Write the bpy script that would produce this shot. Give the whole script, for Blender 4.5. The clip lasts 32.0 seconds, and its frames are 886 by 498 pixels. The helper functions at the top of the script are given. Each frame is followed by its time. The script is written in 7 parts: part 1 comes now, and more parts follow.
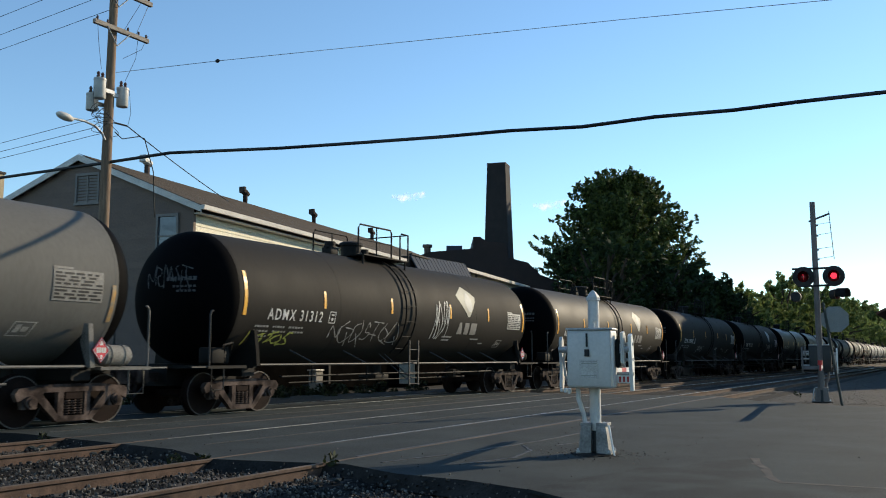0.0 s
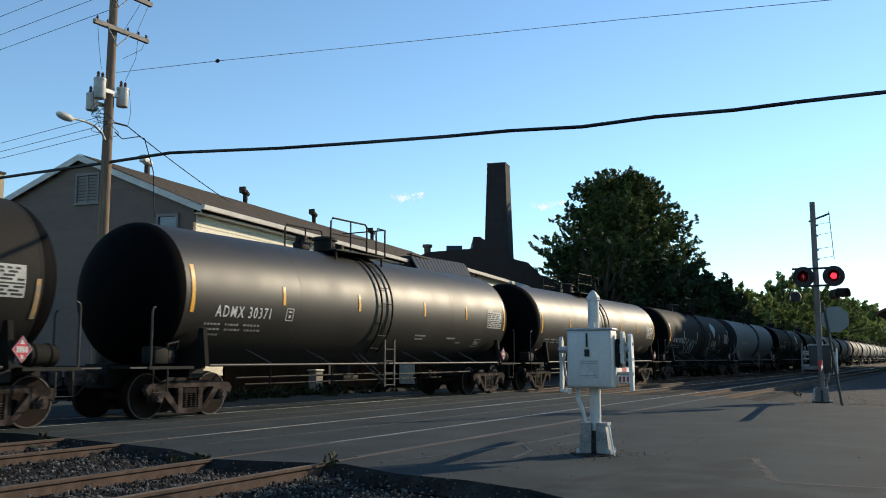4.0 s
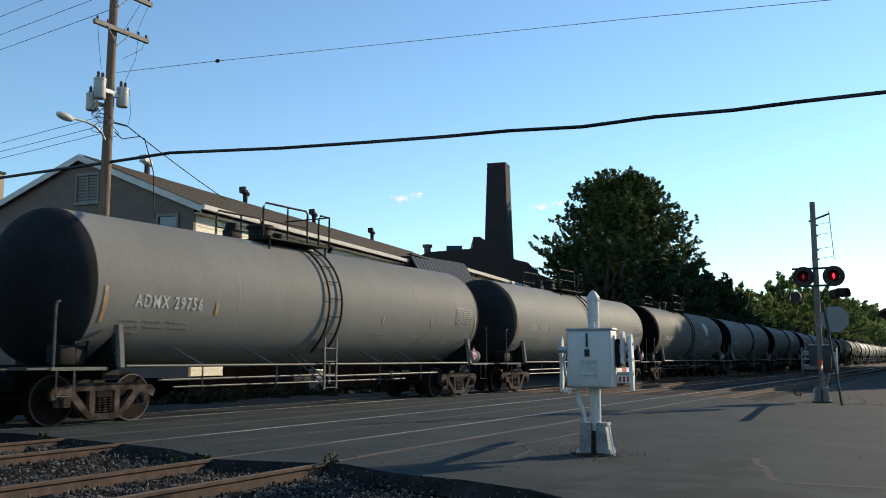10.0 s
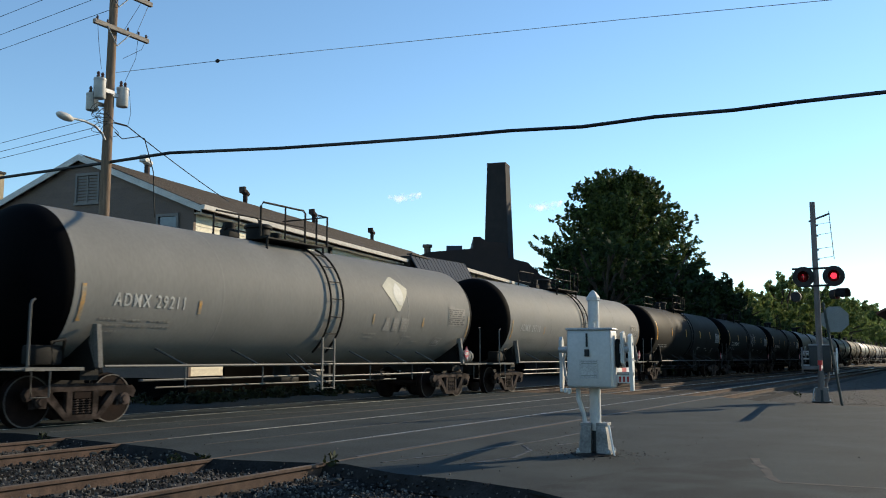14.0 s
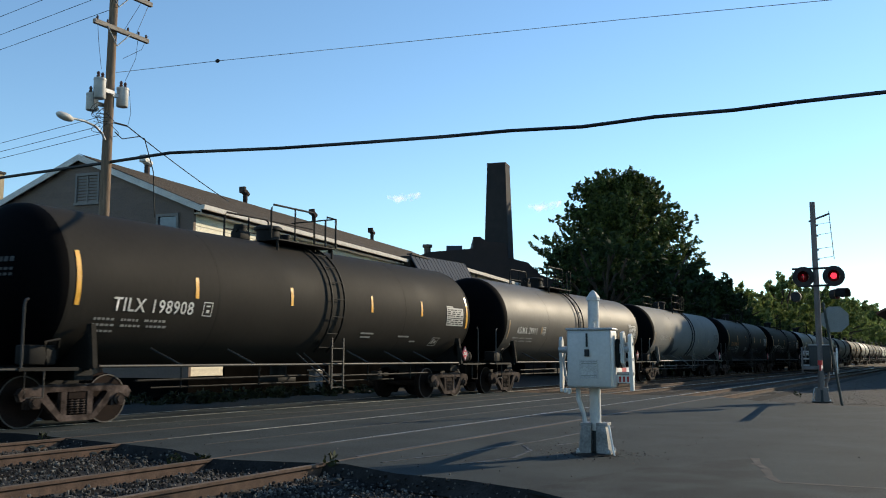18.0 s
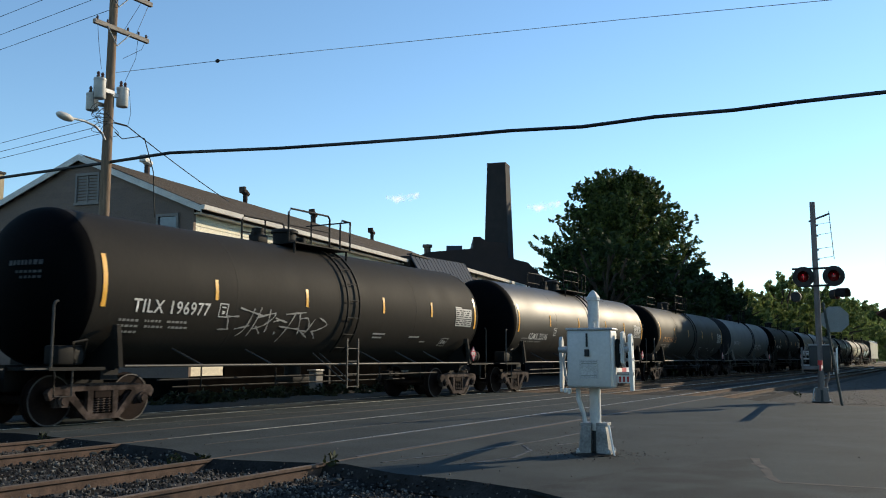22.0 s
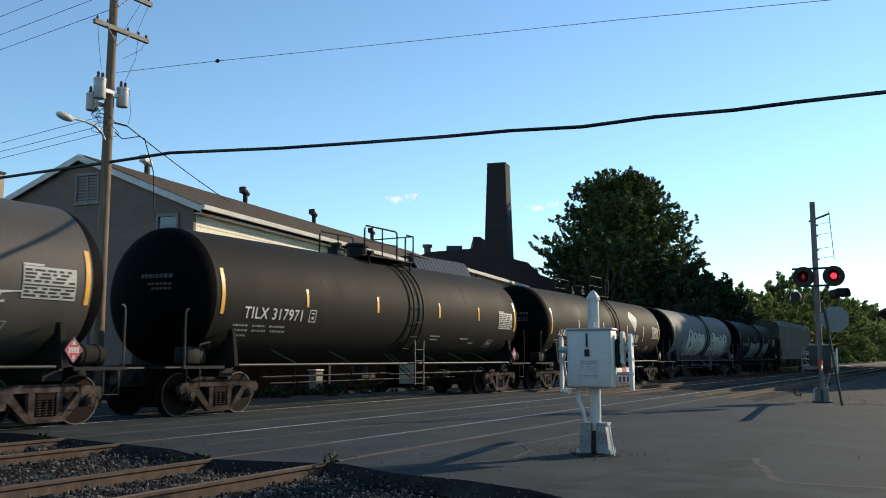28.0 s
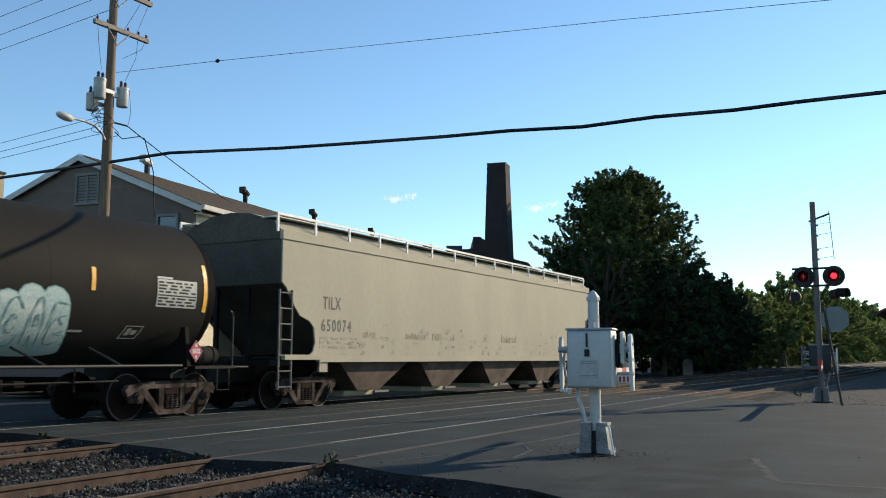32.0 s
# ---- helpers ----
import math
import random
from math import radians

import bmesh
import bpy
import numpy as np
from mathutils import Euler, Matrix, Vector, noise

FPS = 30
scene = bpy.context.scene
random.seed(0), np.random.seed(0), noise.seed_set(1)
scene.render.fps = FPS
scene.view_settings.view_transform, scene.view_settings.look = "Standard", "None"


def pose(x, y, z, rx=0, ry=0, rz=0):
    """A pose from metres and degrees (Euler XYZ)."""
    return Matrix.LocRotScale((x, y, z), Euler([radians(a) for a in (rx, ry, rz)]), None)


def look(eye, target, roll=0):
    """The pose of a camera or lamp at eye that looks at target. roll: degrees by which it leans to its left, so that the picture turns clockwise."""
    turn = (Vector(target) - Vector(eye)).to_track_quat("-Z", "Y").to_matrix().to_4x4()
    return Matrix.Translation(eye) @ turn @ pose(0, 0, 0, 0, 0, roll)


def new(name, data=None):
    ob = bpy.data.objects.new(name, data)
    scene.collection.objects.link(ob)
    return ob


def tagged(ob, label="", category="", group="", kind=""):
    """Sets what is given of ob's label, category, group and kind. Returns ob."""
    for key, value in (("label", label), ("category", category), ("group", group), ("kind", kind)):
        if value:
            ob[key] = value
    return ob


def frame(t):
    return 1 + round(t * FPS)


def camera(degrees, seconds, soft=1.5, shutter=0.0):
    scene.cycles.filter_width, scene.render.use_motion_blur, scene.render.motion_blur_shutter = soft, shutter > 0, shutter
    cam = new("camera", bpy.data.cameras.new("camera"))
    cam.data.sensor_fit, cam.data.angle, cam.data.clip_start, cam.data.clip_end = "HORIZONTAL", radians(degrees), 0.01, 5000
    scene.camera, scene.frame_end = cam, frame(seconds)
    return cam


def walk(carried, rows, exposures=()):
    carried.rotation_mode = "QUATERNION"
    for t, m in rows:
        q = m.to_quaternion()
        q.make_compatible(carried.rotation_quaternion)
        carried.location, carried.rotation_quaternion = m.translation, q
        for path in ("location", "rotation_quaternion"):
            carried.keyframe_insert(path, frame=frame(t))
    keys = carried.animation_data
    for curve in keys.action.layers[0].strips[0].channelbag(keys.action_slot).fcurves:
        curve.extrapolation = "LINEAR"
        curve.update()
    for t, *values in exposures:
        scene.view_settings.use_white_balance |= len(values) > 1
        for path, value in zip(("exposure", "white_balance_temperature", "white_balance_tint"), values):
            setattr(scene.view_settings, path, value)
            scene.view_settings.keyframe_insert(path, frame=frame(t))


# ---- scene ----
# ---- camera: it stands still beside the crossing; x runs along the tracks, y across them ----
EYE = Vector((0.0, 0.0, 1.22))
HEADING, PITCH = 29.5836, 7.0082
AIM = Vector((math.cos(radians(HEADING)) * math.cos(radians(PITCH)), math.sin(radians(HEADING)) * math.cos(radians(PITCH)), math.sin(radians(PITCH))))
cam = camera(53.0755, 32.0, soft=1.0, shutter=0.06)
walk(cam, [(0.0, look(EYE, EYE + AIM)), (32.0, look(EYE, EYE + AIM))], exposures=[(0.0, 0.55), (32.0, 0.55)])

# ---- world, sun ----
SUN_AZ, SUN_EL = -25.5, 21.0
SUN_DIR = Vector((math.cos(radians(SUN_AZ)) * math.cos(radians(SUN_EL)), math.sin(radians(SUN_AZ)) * math.cos(radians(SUN_EL)), math.sin(radians(SUN_EL))))
world = bpy.data.worlds.new("sky")
scene.world = world
world.use_nodes = True
wn = world.node_tree.nodes
sky = wn.new("ShaderNodeTexSky")
sky.sky_type = "NISHITA"
sky.sun_disc = False
sky.sun_elevation = radians(SUN_EL)
sky.sun_rotation = math.atan2(SUN_DIR.x, SUN_DIR.y)
sky.air_density, sky.dust_density, sky.ozone_density = 1.0, 0.05, 2.0
background = wn["Background"]
background.inputs["Strength"].default_value = 0.13
tint = wn.new("ShaderNodeMix")
tint.data_type, tint.blend_type = "RGBA", "MULTIPLY"
tint.inputs["Factor"].default_value = 1.0
tint.inputs[7].default_value = (0.845, 0.995, 1.05, 1)
world.node_tree.links.new(sky.outputs[0], tint.inputs[6])
world.node_tree.links.new(tint.outputs[2], background.inputs["Color"])
sun_data = bpy.data.lights.new("sun", "SUN")
sun_data.energy, sun_data.angle, sun_data.color = 3.6, radians(0.5), (1.0, 0.84, 0.6)
sun = new("sun", sun_data)
sun.matrix_world = look(SUN_DIR * 60, (0, 0, 0))


# ---- materials ----
def material(name, color, rough=0.7, metal=0.0, dark=0.6, scale=6.0, fine=60.0, bump=0.15, mix=0.5, rand=0.0, spec=0.5, stretch=(1, 1, 1), second=None, cover=0.5):
    """A surface with stains and grain at two scales; second: a colour that shows in patches."""
    m = bpy.data.materials.new(name)
    m.use_nodes = True
    nt = m.node_tree
    N, L = nt.nodes, nt.links
    b = N["Principled BSDF"]
    b.inputs["Metallic"].default_value = metal
    b.inputs["Specular IOR Level"].default_value = spec
    tc = N.new("ShaderNodeTexCoord")
    mp = N.new("ShaderNodeMapping")
    mp.inputs["Scale"].default_value = stretch
    L.new(tc.outputs["Object"], mp.inputs["Vector"])
    info = N.new("ShaderNodeObjectInfo")
    shift = N.new("ShaderNodeVectorMath")
    shift.operation = "MULTIPLY_ADD"
    shift.inputs[1].default_value = (1, 1, 1)
    L.new(mp.outputs[0], shift.inputs[0])
    spread = N.new("ShaderNodeMath")
    spread.operation = "MULTIPLY"
    spread.inputs[1].default_value = 37.0
    L.new(info.outputs["Random"], spread.inputs[0])
    L.new(spread.outputs[0], shift.inputs[2])
    n1 = N.new("ShaderNodeTexNoise")
    n1.inputs["Scale"].default_value, n1.inputs["Detail"].default_value = scale, 5.0
    n2 = N.new("ShaderNodeTexNoise")
    n2.inputs["Scale"].default_value, n2.inputs["Detail"].default_value = fine, 3.0
    for n in (n1, n2):
        L.new(shift.outputs[0], n.inputs["Vector"])
    r1 = N.new("ShaderNodeValToRGB")
    r1.color_ramp.elements[0].position, r1.color_ramp.elements[1].position = 0.3 + 0.2 * (1 - cover), 0.5 + 0.25 * (1 - cover) + 0.1
    c = Vector(color)
    lo = second if second else [v * dark for v in c]
    r1.color_ramp.elements[0].color = (*lo, 1)
    r1.color_ramp.elements[1].color = (*c, 1)
    L.new(n1.outputs["Fac"], r1.inputs["Fac"])
    mul = N.new("ShaderNodeMix")
    mul.data_type, mul.blend_type = "RGBA", "MULTIPLY"
    mul.inputs["Factor"].default_value = mix
    grain = N.new("ShaderNodeValToRGB")
    grain.color_ramp.elements[0].position, grain.color_ramp.elements[1].position = 0.3, 0.7
    grain.color_ramp.elements[0].color, grain.color_ramp.elements[1].color = (0.45, 0.45, 0.45, 1), (1.2, 1.2, 1.2, 1)
    L.new(n2.outputs["Fac"], grain.inputs["Fac"])
    L.new(r1.outputs["Color"], mul.inputs[6])
    L.new(grain.outputs["Color"], mul.inputs[7])
    out = mul.outputs[2]
    if rand:
        hsv = N.new("ShaderNodeHueSaturation")
        mr = N.new("ShaderNodeMapRange")
        mr.inputs["To Min"].default_value, mr.inputs["To Max"].default_value = 1 - rand, 1 + rand
        L.new(info.outputs["Random"], mr.inputs["Value"])
        L.new(mr.outputs[0], hsv.inputs["Value"])
        L.new(out, hsv.inputs["Color"])
        out = hsv.outputs[0]
    L.new(out, b.inputs["Base Color"])
    rr = N.new("ShaderNodeMapRange")
    rr.inputs["To Min"].default_value, rr.inputs["To Max"].default_value = max(0.03, rough - 0.12), min(1.0, rough + 0.12)
    L.new(n1.outputs["Fac"], rr.inputs["Value"])
    L.new(rr.outputs[0], b.inputs["Roughness"])
    if bump:
        bp = N.new("ShaderNodeBump")
        bp.inputs["Strength"].default_value, bp.inputs["Distance"].default_value = bump, 0.01
        L.new(n2.outputs["Fac"], bp.inputs["Height"])
        L.new(bp.outputs[0], b.inputs["Normal"])
    return m


def island_material(name, c1, c2, rough=0.8, translucent=0.0, skew=(0.0, 1.0)):
    """Colour varies from piece to piece of a joined mesh."""
    m = bpy.data.materials.new(name)
    m.use_nodes = True
    N, L = m.node_tree.nodes, m.node_tree.links
    b = N["Principled BSDF"]
    geo = N.new("ShaderNodeNewGeometry")
    ramp = N.new("ShaderNodeValToRGB")
    ramp.color_ramp.elements[0].color, ramp.color_ramp.elements[1].color = (*c1, 1), (*c2, 1)
    ramp.color_ramp.elements[0].position, ramp.color_ramp.elements[1].position = skew
    L.new(geo.outputs["Random Per Island"], ramp.inputs["Fac"])
    L.new(ramp.outputs[0], b.inputs["Base Color"])
    b.inputs["Roughness"].default_value = rough
    b.inputs["Specular IOR Level"].default_value = 0.3
    if translucent:
        tr = N.new("ShaderNodeBsdfTranslucent")
        L.new(ramp.outputs[0], tr.inputs["Color"])
        mx = N.new("ShaderNodeMixShader")
        mx.inputs[0].default_value = translucent
        L.new(b.outputs[0], mx.inputs[1])
        L.new(tr.outputs[0], mx.inputs[2])
        L.new(mx.outputs[0], N["Material Output"].inputs["Surface"])
    return m


ASPHALT = material("asphalt", (0.0492, 0.0608, 0.0618), 0.9, spec=0.14, dark=0.6, scale=0.9, fine=75, bump=0.45, mix=0.8)
ROAD_EDGE = material("broken_asphalt_edge", (0.042, 0.039, 0.036), 0.95, spec=0.1, dark=0.5, scale=3, fine=40, bump=0.8)
ASPHALT_NEW = material("asphalt_new", (0.03, 0.03, 0.031), 0.9, spec=0.2, dark=0.75, scale=0.8, fine=110, bump=0.4, mix=0.6)
ASPHALT_OLD = material("pale_worn_asphalt", (0.052, 0.063, 0.0635), 0.9, spec=0.14, dark=0.42, scale=1.5, fine=60, bump=0.5, mix=0.9)
# pale tone that paints sunlight on the layer's broken lip
LIT_LIP = material("sunlit_broken_edge", (0.13, 0.12, 0.108), 0.95, spec=0.1, dark=0.6, scale=6, fine=50, bump=0.8)
CAST_GREY = material("grimy_cast_base", (0.34, 0.325, 0.305), 0.7, dark=0.5, scale=5, fine=40, bump=0.1)
# grey with shade put into it, for the far housing and base gaps
BOX_SHADE = material("shade_dark_grey", (0.022, 0.022, 0.021), 0.6, dark=0.7, bump=0.05)
TAR = material("tar", (0.018, 0.018, 0.019), 0.6, dark=0.7, scale=3, fine=50, bump=0.2)
DIRT = material("gravel_dirt", (0.056, 0.051, 0.045), 0.95, spec=0.2, dark=0.5, scale=0.8, fine=25, bump=0.6, mix=0.8)
STONE = island_material("ballast_stone", (0.008, 0.0075, 0.007), (0.17, 0.155, 0.135), 0.85, skew=(0.4, 1.0))
GRAVEL = island_material("brown_gravel", (0.045, 0.039, 0.034), (0.11, 0.09, 0.076), 0.9, skew=(0.2, 1.0))
SOIL = material("dark_ballast_soil", (0.022, 0.02, 0.018), 0.95, spec=0.1, dark=0.5, scale=1.5, fine=40, bump=0.7)
DULL_HEAD = material("brown_unused_rail_head", (0.17, 0.125, 0.095), 0.8, spec=0.2, dark=0.55, scale=2, fine=40, bump=0.1, stretch=(0.4, 1, 1))
MAST_GREY = material("brown_grey_mast_paint", (0.2, 0.175, 0.165), 0.6, spec=0.3, dark=0.6, scale=3, fine=40, bump=0.08, stretch=(2, 2, 0.5))
BEIGE = material("beige_plaster", (0.42, 0.34, 0.22), 0.85, dark=0.75, scale=1.5, fine=30, bump=0.1)
CAR_MIDGREY = material("mid_grey_tank_paint", (0.142, 0.135, 0.123), 0.68, spec=0.1, dark=0.82, scale=0.8, fine=16, bump=0.015, mix=0.16, rand=0.06, stretch=(1, 1, 0.35))
RUST = material("rusty_rail", (0.138, 0.089, 0.066), 0.85, spec=0.2, dark=0.55, scale=5, fine=70, bump=0.4)
SHINE = material("polished_rail_head", (0.7, 0.67, 0.63), 0.38, metal=0.9, dark=0.45, scale=1.5, fine=20, bump=0.02, mix=0.5, stretch=(0.35, 1, 1))
TIE = material("wooden_tie", (0.10, 0.078, 0.06), 0.95, dark=0.5, scale=3, fine=40, bump=0.7, rand=0.3, stretch=(4, 0.6, 4))
CAR_BLACK = material("black_tank_paint", (0.0285, 0.0252, 0.0215), 0.68, spec=0.07, dark=0.8, scale=0.9, fine=14, bump=0.015, mix=0.16, rand=0.13, stretch=(1, 1, 0.35))
CAR_GLOSS = material("glossy_black_tank_paint", (0.02, 0.017, 0.0135), 0.52, spec=0.42, dark=0.75, scale=0.8, fine=14, bump=0.015, mix=0.16, rand=0.12, stretch=(1, 1, 0.35))
CAR_BROWN = material("brown_black_tank_paint", (0.043, 0.0365, 0.029), 0.62, spec=0.15, dark=0.78, scale=0.9, fine=14, bump=0.015, mix=0.16, rand=0.12, stretch=(1, 1, 0.35))
CAR_GREY = material("grey_tank_paint", (0.23, 0.221, 0.203), 0.68, spec=0.1, dark=0.82, scale=0.8, fine=16, bump=0.015, mix=0.16, rand=0.1, stretch=(1, 1, 0.35))
TRIM_GREY = material("grey_saddle_paint", (0.26, 0.245, 0.22), 0.8, spec=0.1, dark=0.65, scale=2.5, fine=30, bump=0.1, rand=0.2)
# near-black, matt; covers plinths and the lower walls behind the train
BLACK_WALL = material("near_black_wall", (0.006, 0.0055, 0.005), 1.0, spec=0.0, dark=0.5, scale=1.5, fine=20, bump=0.2)
# hopper tan with the shade of the car's end mixed into the colour
END_SHADED = material("shaded_hopper_end", (0.12, 0.105, 0.085), 0.8, spec=0.1, dark=0.7, scale=1.2, fine=20, bump=0.1)
WINDOW_TRIM = material("dull_window_paint", (0.22, 0.2, 0.18), 0.7, dark=0.8, scale=3, bump=0.05)
DATA_WHITE = material("white_data_panel", (0.5, 0.49, 0.46), 0.6, dark=0.75, scale=3, fine=25, bump=0.0, mix=0.4)
WORN_MARK = material("worn_grey_stencil", (0.25, 0.24, 0.22), 0.7, second=(0.2, 0.187, 0.168), scale=5, fine=30, bump=0.0, cover=0.5)
OLD_TAPE = material("faded_orange_tape", (0.5, 0.25, 0.05), 0.5, second=(0.26, 0.21, 0.14), scale=7, fine=30, bump=0.0, cover=0.5)
CAR_SOOT = material("sooty_grey_black_tank_paint", (0.09, 0.08, 0.069), 0.56, spec=0.2, dark=0.78, scale=0.9, fine=14, bump=0.015, mix=0.16, rand=0.1, stretch=(1, 1, 0.35))
# grey of the tank ends with their shade already in the colour
HEAD_GREY_SHADED = material("shaded_grey_head", (0.03, 0.03, 0.032), 0.8, spec=0.05, dark=0.7, scale=1.2, fine=20, bump=0.03)
HEAD_BLACK = material("near_black_head", (0.003, 0.003, 0.0035), 0.7, spec=0.03, dark=0.6, scale=1.2, fine=20, bump=0.05)
FRAME_BLACK = material("black_underframe", (0.012, 0.011, 0.010), 0.7, spec=0.2, dark=0.6, scale=3, fine=30, bump=0.15)
SADDLE_GREY = material("dusty_saddle_plate", (0.036, 0.032, 0.027), 0.85, spec=0.1, dark=0.5, scale=2.5, fine=30, bump=0.1, rand=0.35)
TRUCK_RUST = material("rust_brown_truck", (0.115, 0.086, 0.074), 0.9, spec=0.1, second=(0.02, 0.014, 0.012), scale=3.6, fine=30, bump=0.35, rand=0.35, cover=0.5)
WHEEL_STEEL = material("brown_wheel_steel", (0.022, 0.0125, 0.01), 0.8, metal=0.0, spec=0.1, dark=0.5, scale=4, fine=40, bump=0.15)
TREAD = material("bright_wheel_tread", (0.09, 0.075, 0.068), 0.55, metal=0.2, dark=0.6, bump=0.0)
RAIL_DARK = material("dark_handrail_paint", (0.045, 0.04, 0.035), 0.6, dark=0.6, scale=4, bump=0.05, rand=0.3)
RAIL_PAINT = material("grey_handrail_paint", (0.12, 0.115, 0.105), 0.55, dark=0.7, scale=4, bump=0.05, rand=0.3)
WHITE_MARK = material("white_stencil", (0.72, 0.70, 0.66), 0.6, dark=0.75, scale=3, fine=25, bump=0.0, mix=0.4)
ORANGE_MARK = material("orange_stencil", (0.62, 0.27, 0.07), 0.6, dark=0.7, scale=3, fine=25, bump=0.0, mix=0.4)
FADED_MARK = material("faded_grey_stencil", (0.34, 0.33, 0.31), 0.7, dark=0.7, scale=3, fine=25, bump=0.0, mix=0.5)
HEAD_MARK = material("dim_white_stencil", (0.12, 0.115, 0.11), 0.8, dark=0.5, scale=6, fine=30, bump=0.0)
REFLECT = material("orange_reflective_tape", (0.95, 0.48, 0.07), 0.3, dark=0.85, scale=5, fine=60, bump=0.0, mix=0.15)
REFLECT_PALE = material("pale_reflective_tape", (0.9, 0.82, 0.6), 0.25, dark=0.85, scale=5, fine=60, bump=0.0, mix=0.15)
PLACARD_RED = material("red_placard", (0.65, 0.04, 0.06), 0.4, dark=0.85, bump=0.0, mix=0.2)
LOGO_PALE = material("pale_logo_panel", (0.5, 0.47, 0.37), 0.6, spec=0.2, dark=0.8, scale=2, bump=0.0, mix=0.2)
LOGO_BLUE = material("pale_blue_logo_panel", (0.36, 0.43, 0.47), 0.6, spec=0.2, dark=0.8, scale=2, bump=0.0, mix=0.2)
LOGO_WHITE = material("white_logo_outline", (0.58, 0.56, 0.5), 0.6, spec=0.2, dark=0.85, bump=0.0, mix=0.2)
HOPPER = material("tan_hopper_paint", (0.41, 0.365, 0.27), 0.6, spec=0.2, dark=0.85, scale=0.5, fine=18, bump=0.03, mix=0.12, stretch=(1, 1, 0.4))
HOPPER_RUST = material("rust_streaked_hopper_bay", (0.17, 0.115, 0.085), 0.8, second=(0.07, 0.045, 0.035), scale=1.6, fine=20, bump=0.2, cover=0.4)
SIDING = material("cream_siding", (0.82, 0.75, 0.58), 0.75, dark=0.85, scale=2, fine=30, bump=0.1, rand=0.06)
# taupe tone for the unlit gable: shade is part of this colour
GABLE_SHADED = material("shaded_gable_siding", (0.17, 0.122, 0.096), 0.8, dark=0.85, scale=1.5, fine=30, bump=0.1, rand=0.05)
TRIM = material("white_trim_paint", (0.68, 0.64, 0.58), 0.6, dark=0.8, scale=3, bump=0.05)
SHINGLE = material("brown_roof_shingle", (0.06, 0.046, 0.039), 0.9, dark=0.6, scale=4, fine=30, bump=0.5, mix=0.7, rand=0.15)
# dull sheet metal; reflected sky and shade are put into its blue-grey
METAL_ROOF_SKY = material("sky_toned_metal_roof", (0.052, 0.066, 0.092), 0.8, spec=0.1, dark=0.8, scale=1.5, fine=20, bump=0.03)
GLASS_DARK = material("window_glass", (0.05, 0.06, 0.075), 0.08, dark=0.8, bump=0.0, mix=0.1, spec=0.8)
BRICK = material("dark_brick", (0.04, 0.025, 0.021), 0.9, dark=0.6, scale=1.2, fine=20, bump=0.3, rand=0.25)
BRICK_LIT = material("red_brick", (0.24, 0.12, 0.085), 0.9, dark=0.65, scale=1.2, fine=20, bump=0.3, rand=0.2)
MORTAR = material("dark_mortar", (0.032, 0.026, 0.024), 0.95, dark=0.6, scale=2, fine=30, bump=0.3)
POLE_WOOD = material("weathered_pole_wood", (0.27, 0.18, 0.115), 0.9, dark=0.55, scale=6, fine=40, bump=0.5, stretch=(3, 3, 0.25))
ARM_WOOD = material("grey_crossarm_wood", (0.42, 0.36, 0.30), 0.9, dark=0.6, scale=6, fine=40, bump=0.4, stretch=(0.4, 3, 3))
CAN_GREY = material("grey_transformer_paint", (0.58, 0.56, 0.52), 0.5, dark=0.75, scale=4, bump=0.05)
PORCELAIN = material("brown_porcelain", (0.12, 0.06, 0.04), 0.25, bump=0.0)
GALV = material("galvanised_steel", (0.48, 0.47, 0.46), 0.45, metal=0.4, dark=0.75, scale=8, bump=0.05)
CABLE = material("black_cable", (0.012, 0.012, 0.013), 0.6, bump=0.1)
SILVER = material("aluminium_paint", (0.57, 0.545, 0.51), 0.5, metal=0.05, dark=0.86, scale=3, fine=30, bump=0.03, mix=0.15)
SIGNAL_BLACK = material("flat_black_signal_paint", (0.012, 0.012, 0.012), 0.7, dark=0.7, bump=0.05)
RED_LENS = material("dark_red_lens", (0.07, 0.004, 0.006), 0.2, dark=0.8, bump=0.0, mix=0.2)
SIGN_BACK = material("sign_back_aluminium", (0.2, 0.205, 0.2), 0.5, metal=0.3, dark=0.85, scale=3, bump=0.03)
POST_GREEN = material("dark_green_post", (0.02, 0.03, 0.025), 0.6, bump=0.1)
ARM_RED = material("red_gate_stripe", (0.6, 0.035, 0.03), 0.45, bump=0.0, mix=0.2)
ARM_WHITE = material("white_gate_stripe", (0.78, 0.77, 0.74), 0.45, dark=0.85, bump=0.0, mix=0.2)
BARK = material("bark", (0.10, 0.075, 0.055), 0.95, dark=0.5, scale=4, fine=25, bump=0.8, stretch=(2, 2, 0.4))
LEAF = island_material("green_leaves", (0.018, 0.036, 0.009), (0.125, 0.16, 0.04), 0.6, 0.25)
# darker copy of LEAF: the wood's shade is put into the colour
LEAF_SHADED = island_material("shaded_green_leaves", (0.010, 0.024, 0.008), (0.035, 0.06, 0.016), 0.7, 0.2)
# lighter copy of LEAF for distant trees, with sunlight in the colour
LEAF_FAR_LIT = island_material("sunlit_green_leaves", (0.06, 0.1, 0.03), (0.24, 0.29, 0.085), 0.6, 0.4)
WEED = island_material("dry_weeds", (0.006, 0.01, 0.003), (0.035, 0.042, 0.014), 0.8, 0.15)
ROOF_RED = material("red_brown_roof", (0.24, 0.09, 0.06), 0.85, dark=0.7, scale=3, bump=0.3)
CONCRETE = material("stained_concrete", (0.34, 0.32, 0.29), 0.9, dark=0.6, scale=2, fine=40, bump=0.3)
LAMP_GLOW = bpy.data.materials.new("lit_red_lens")
LAMP_GLOW.use_nodes = True
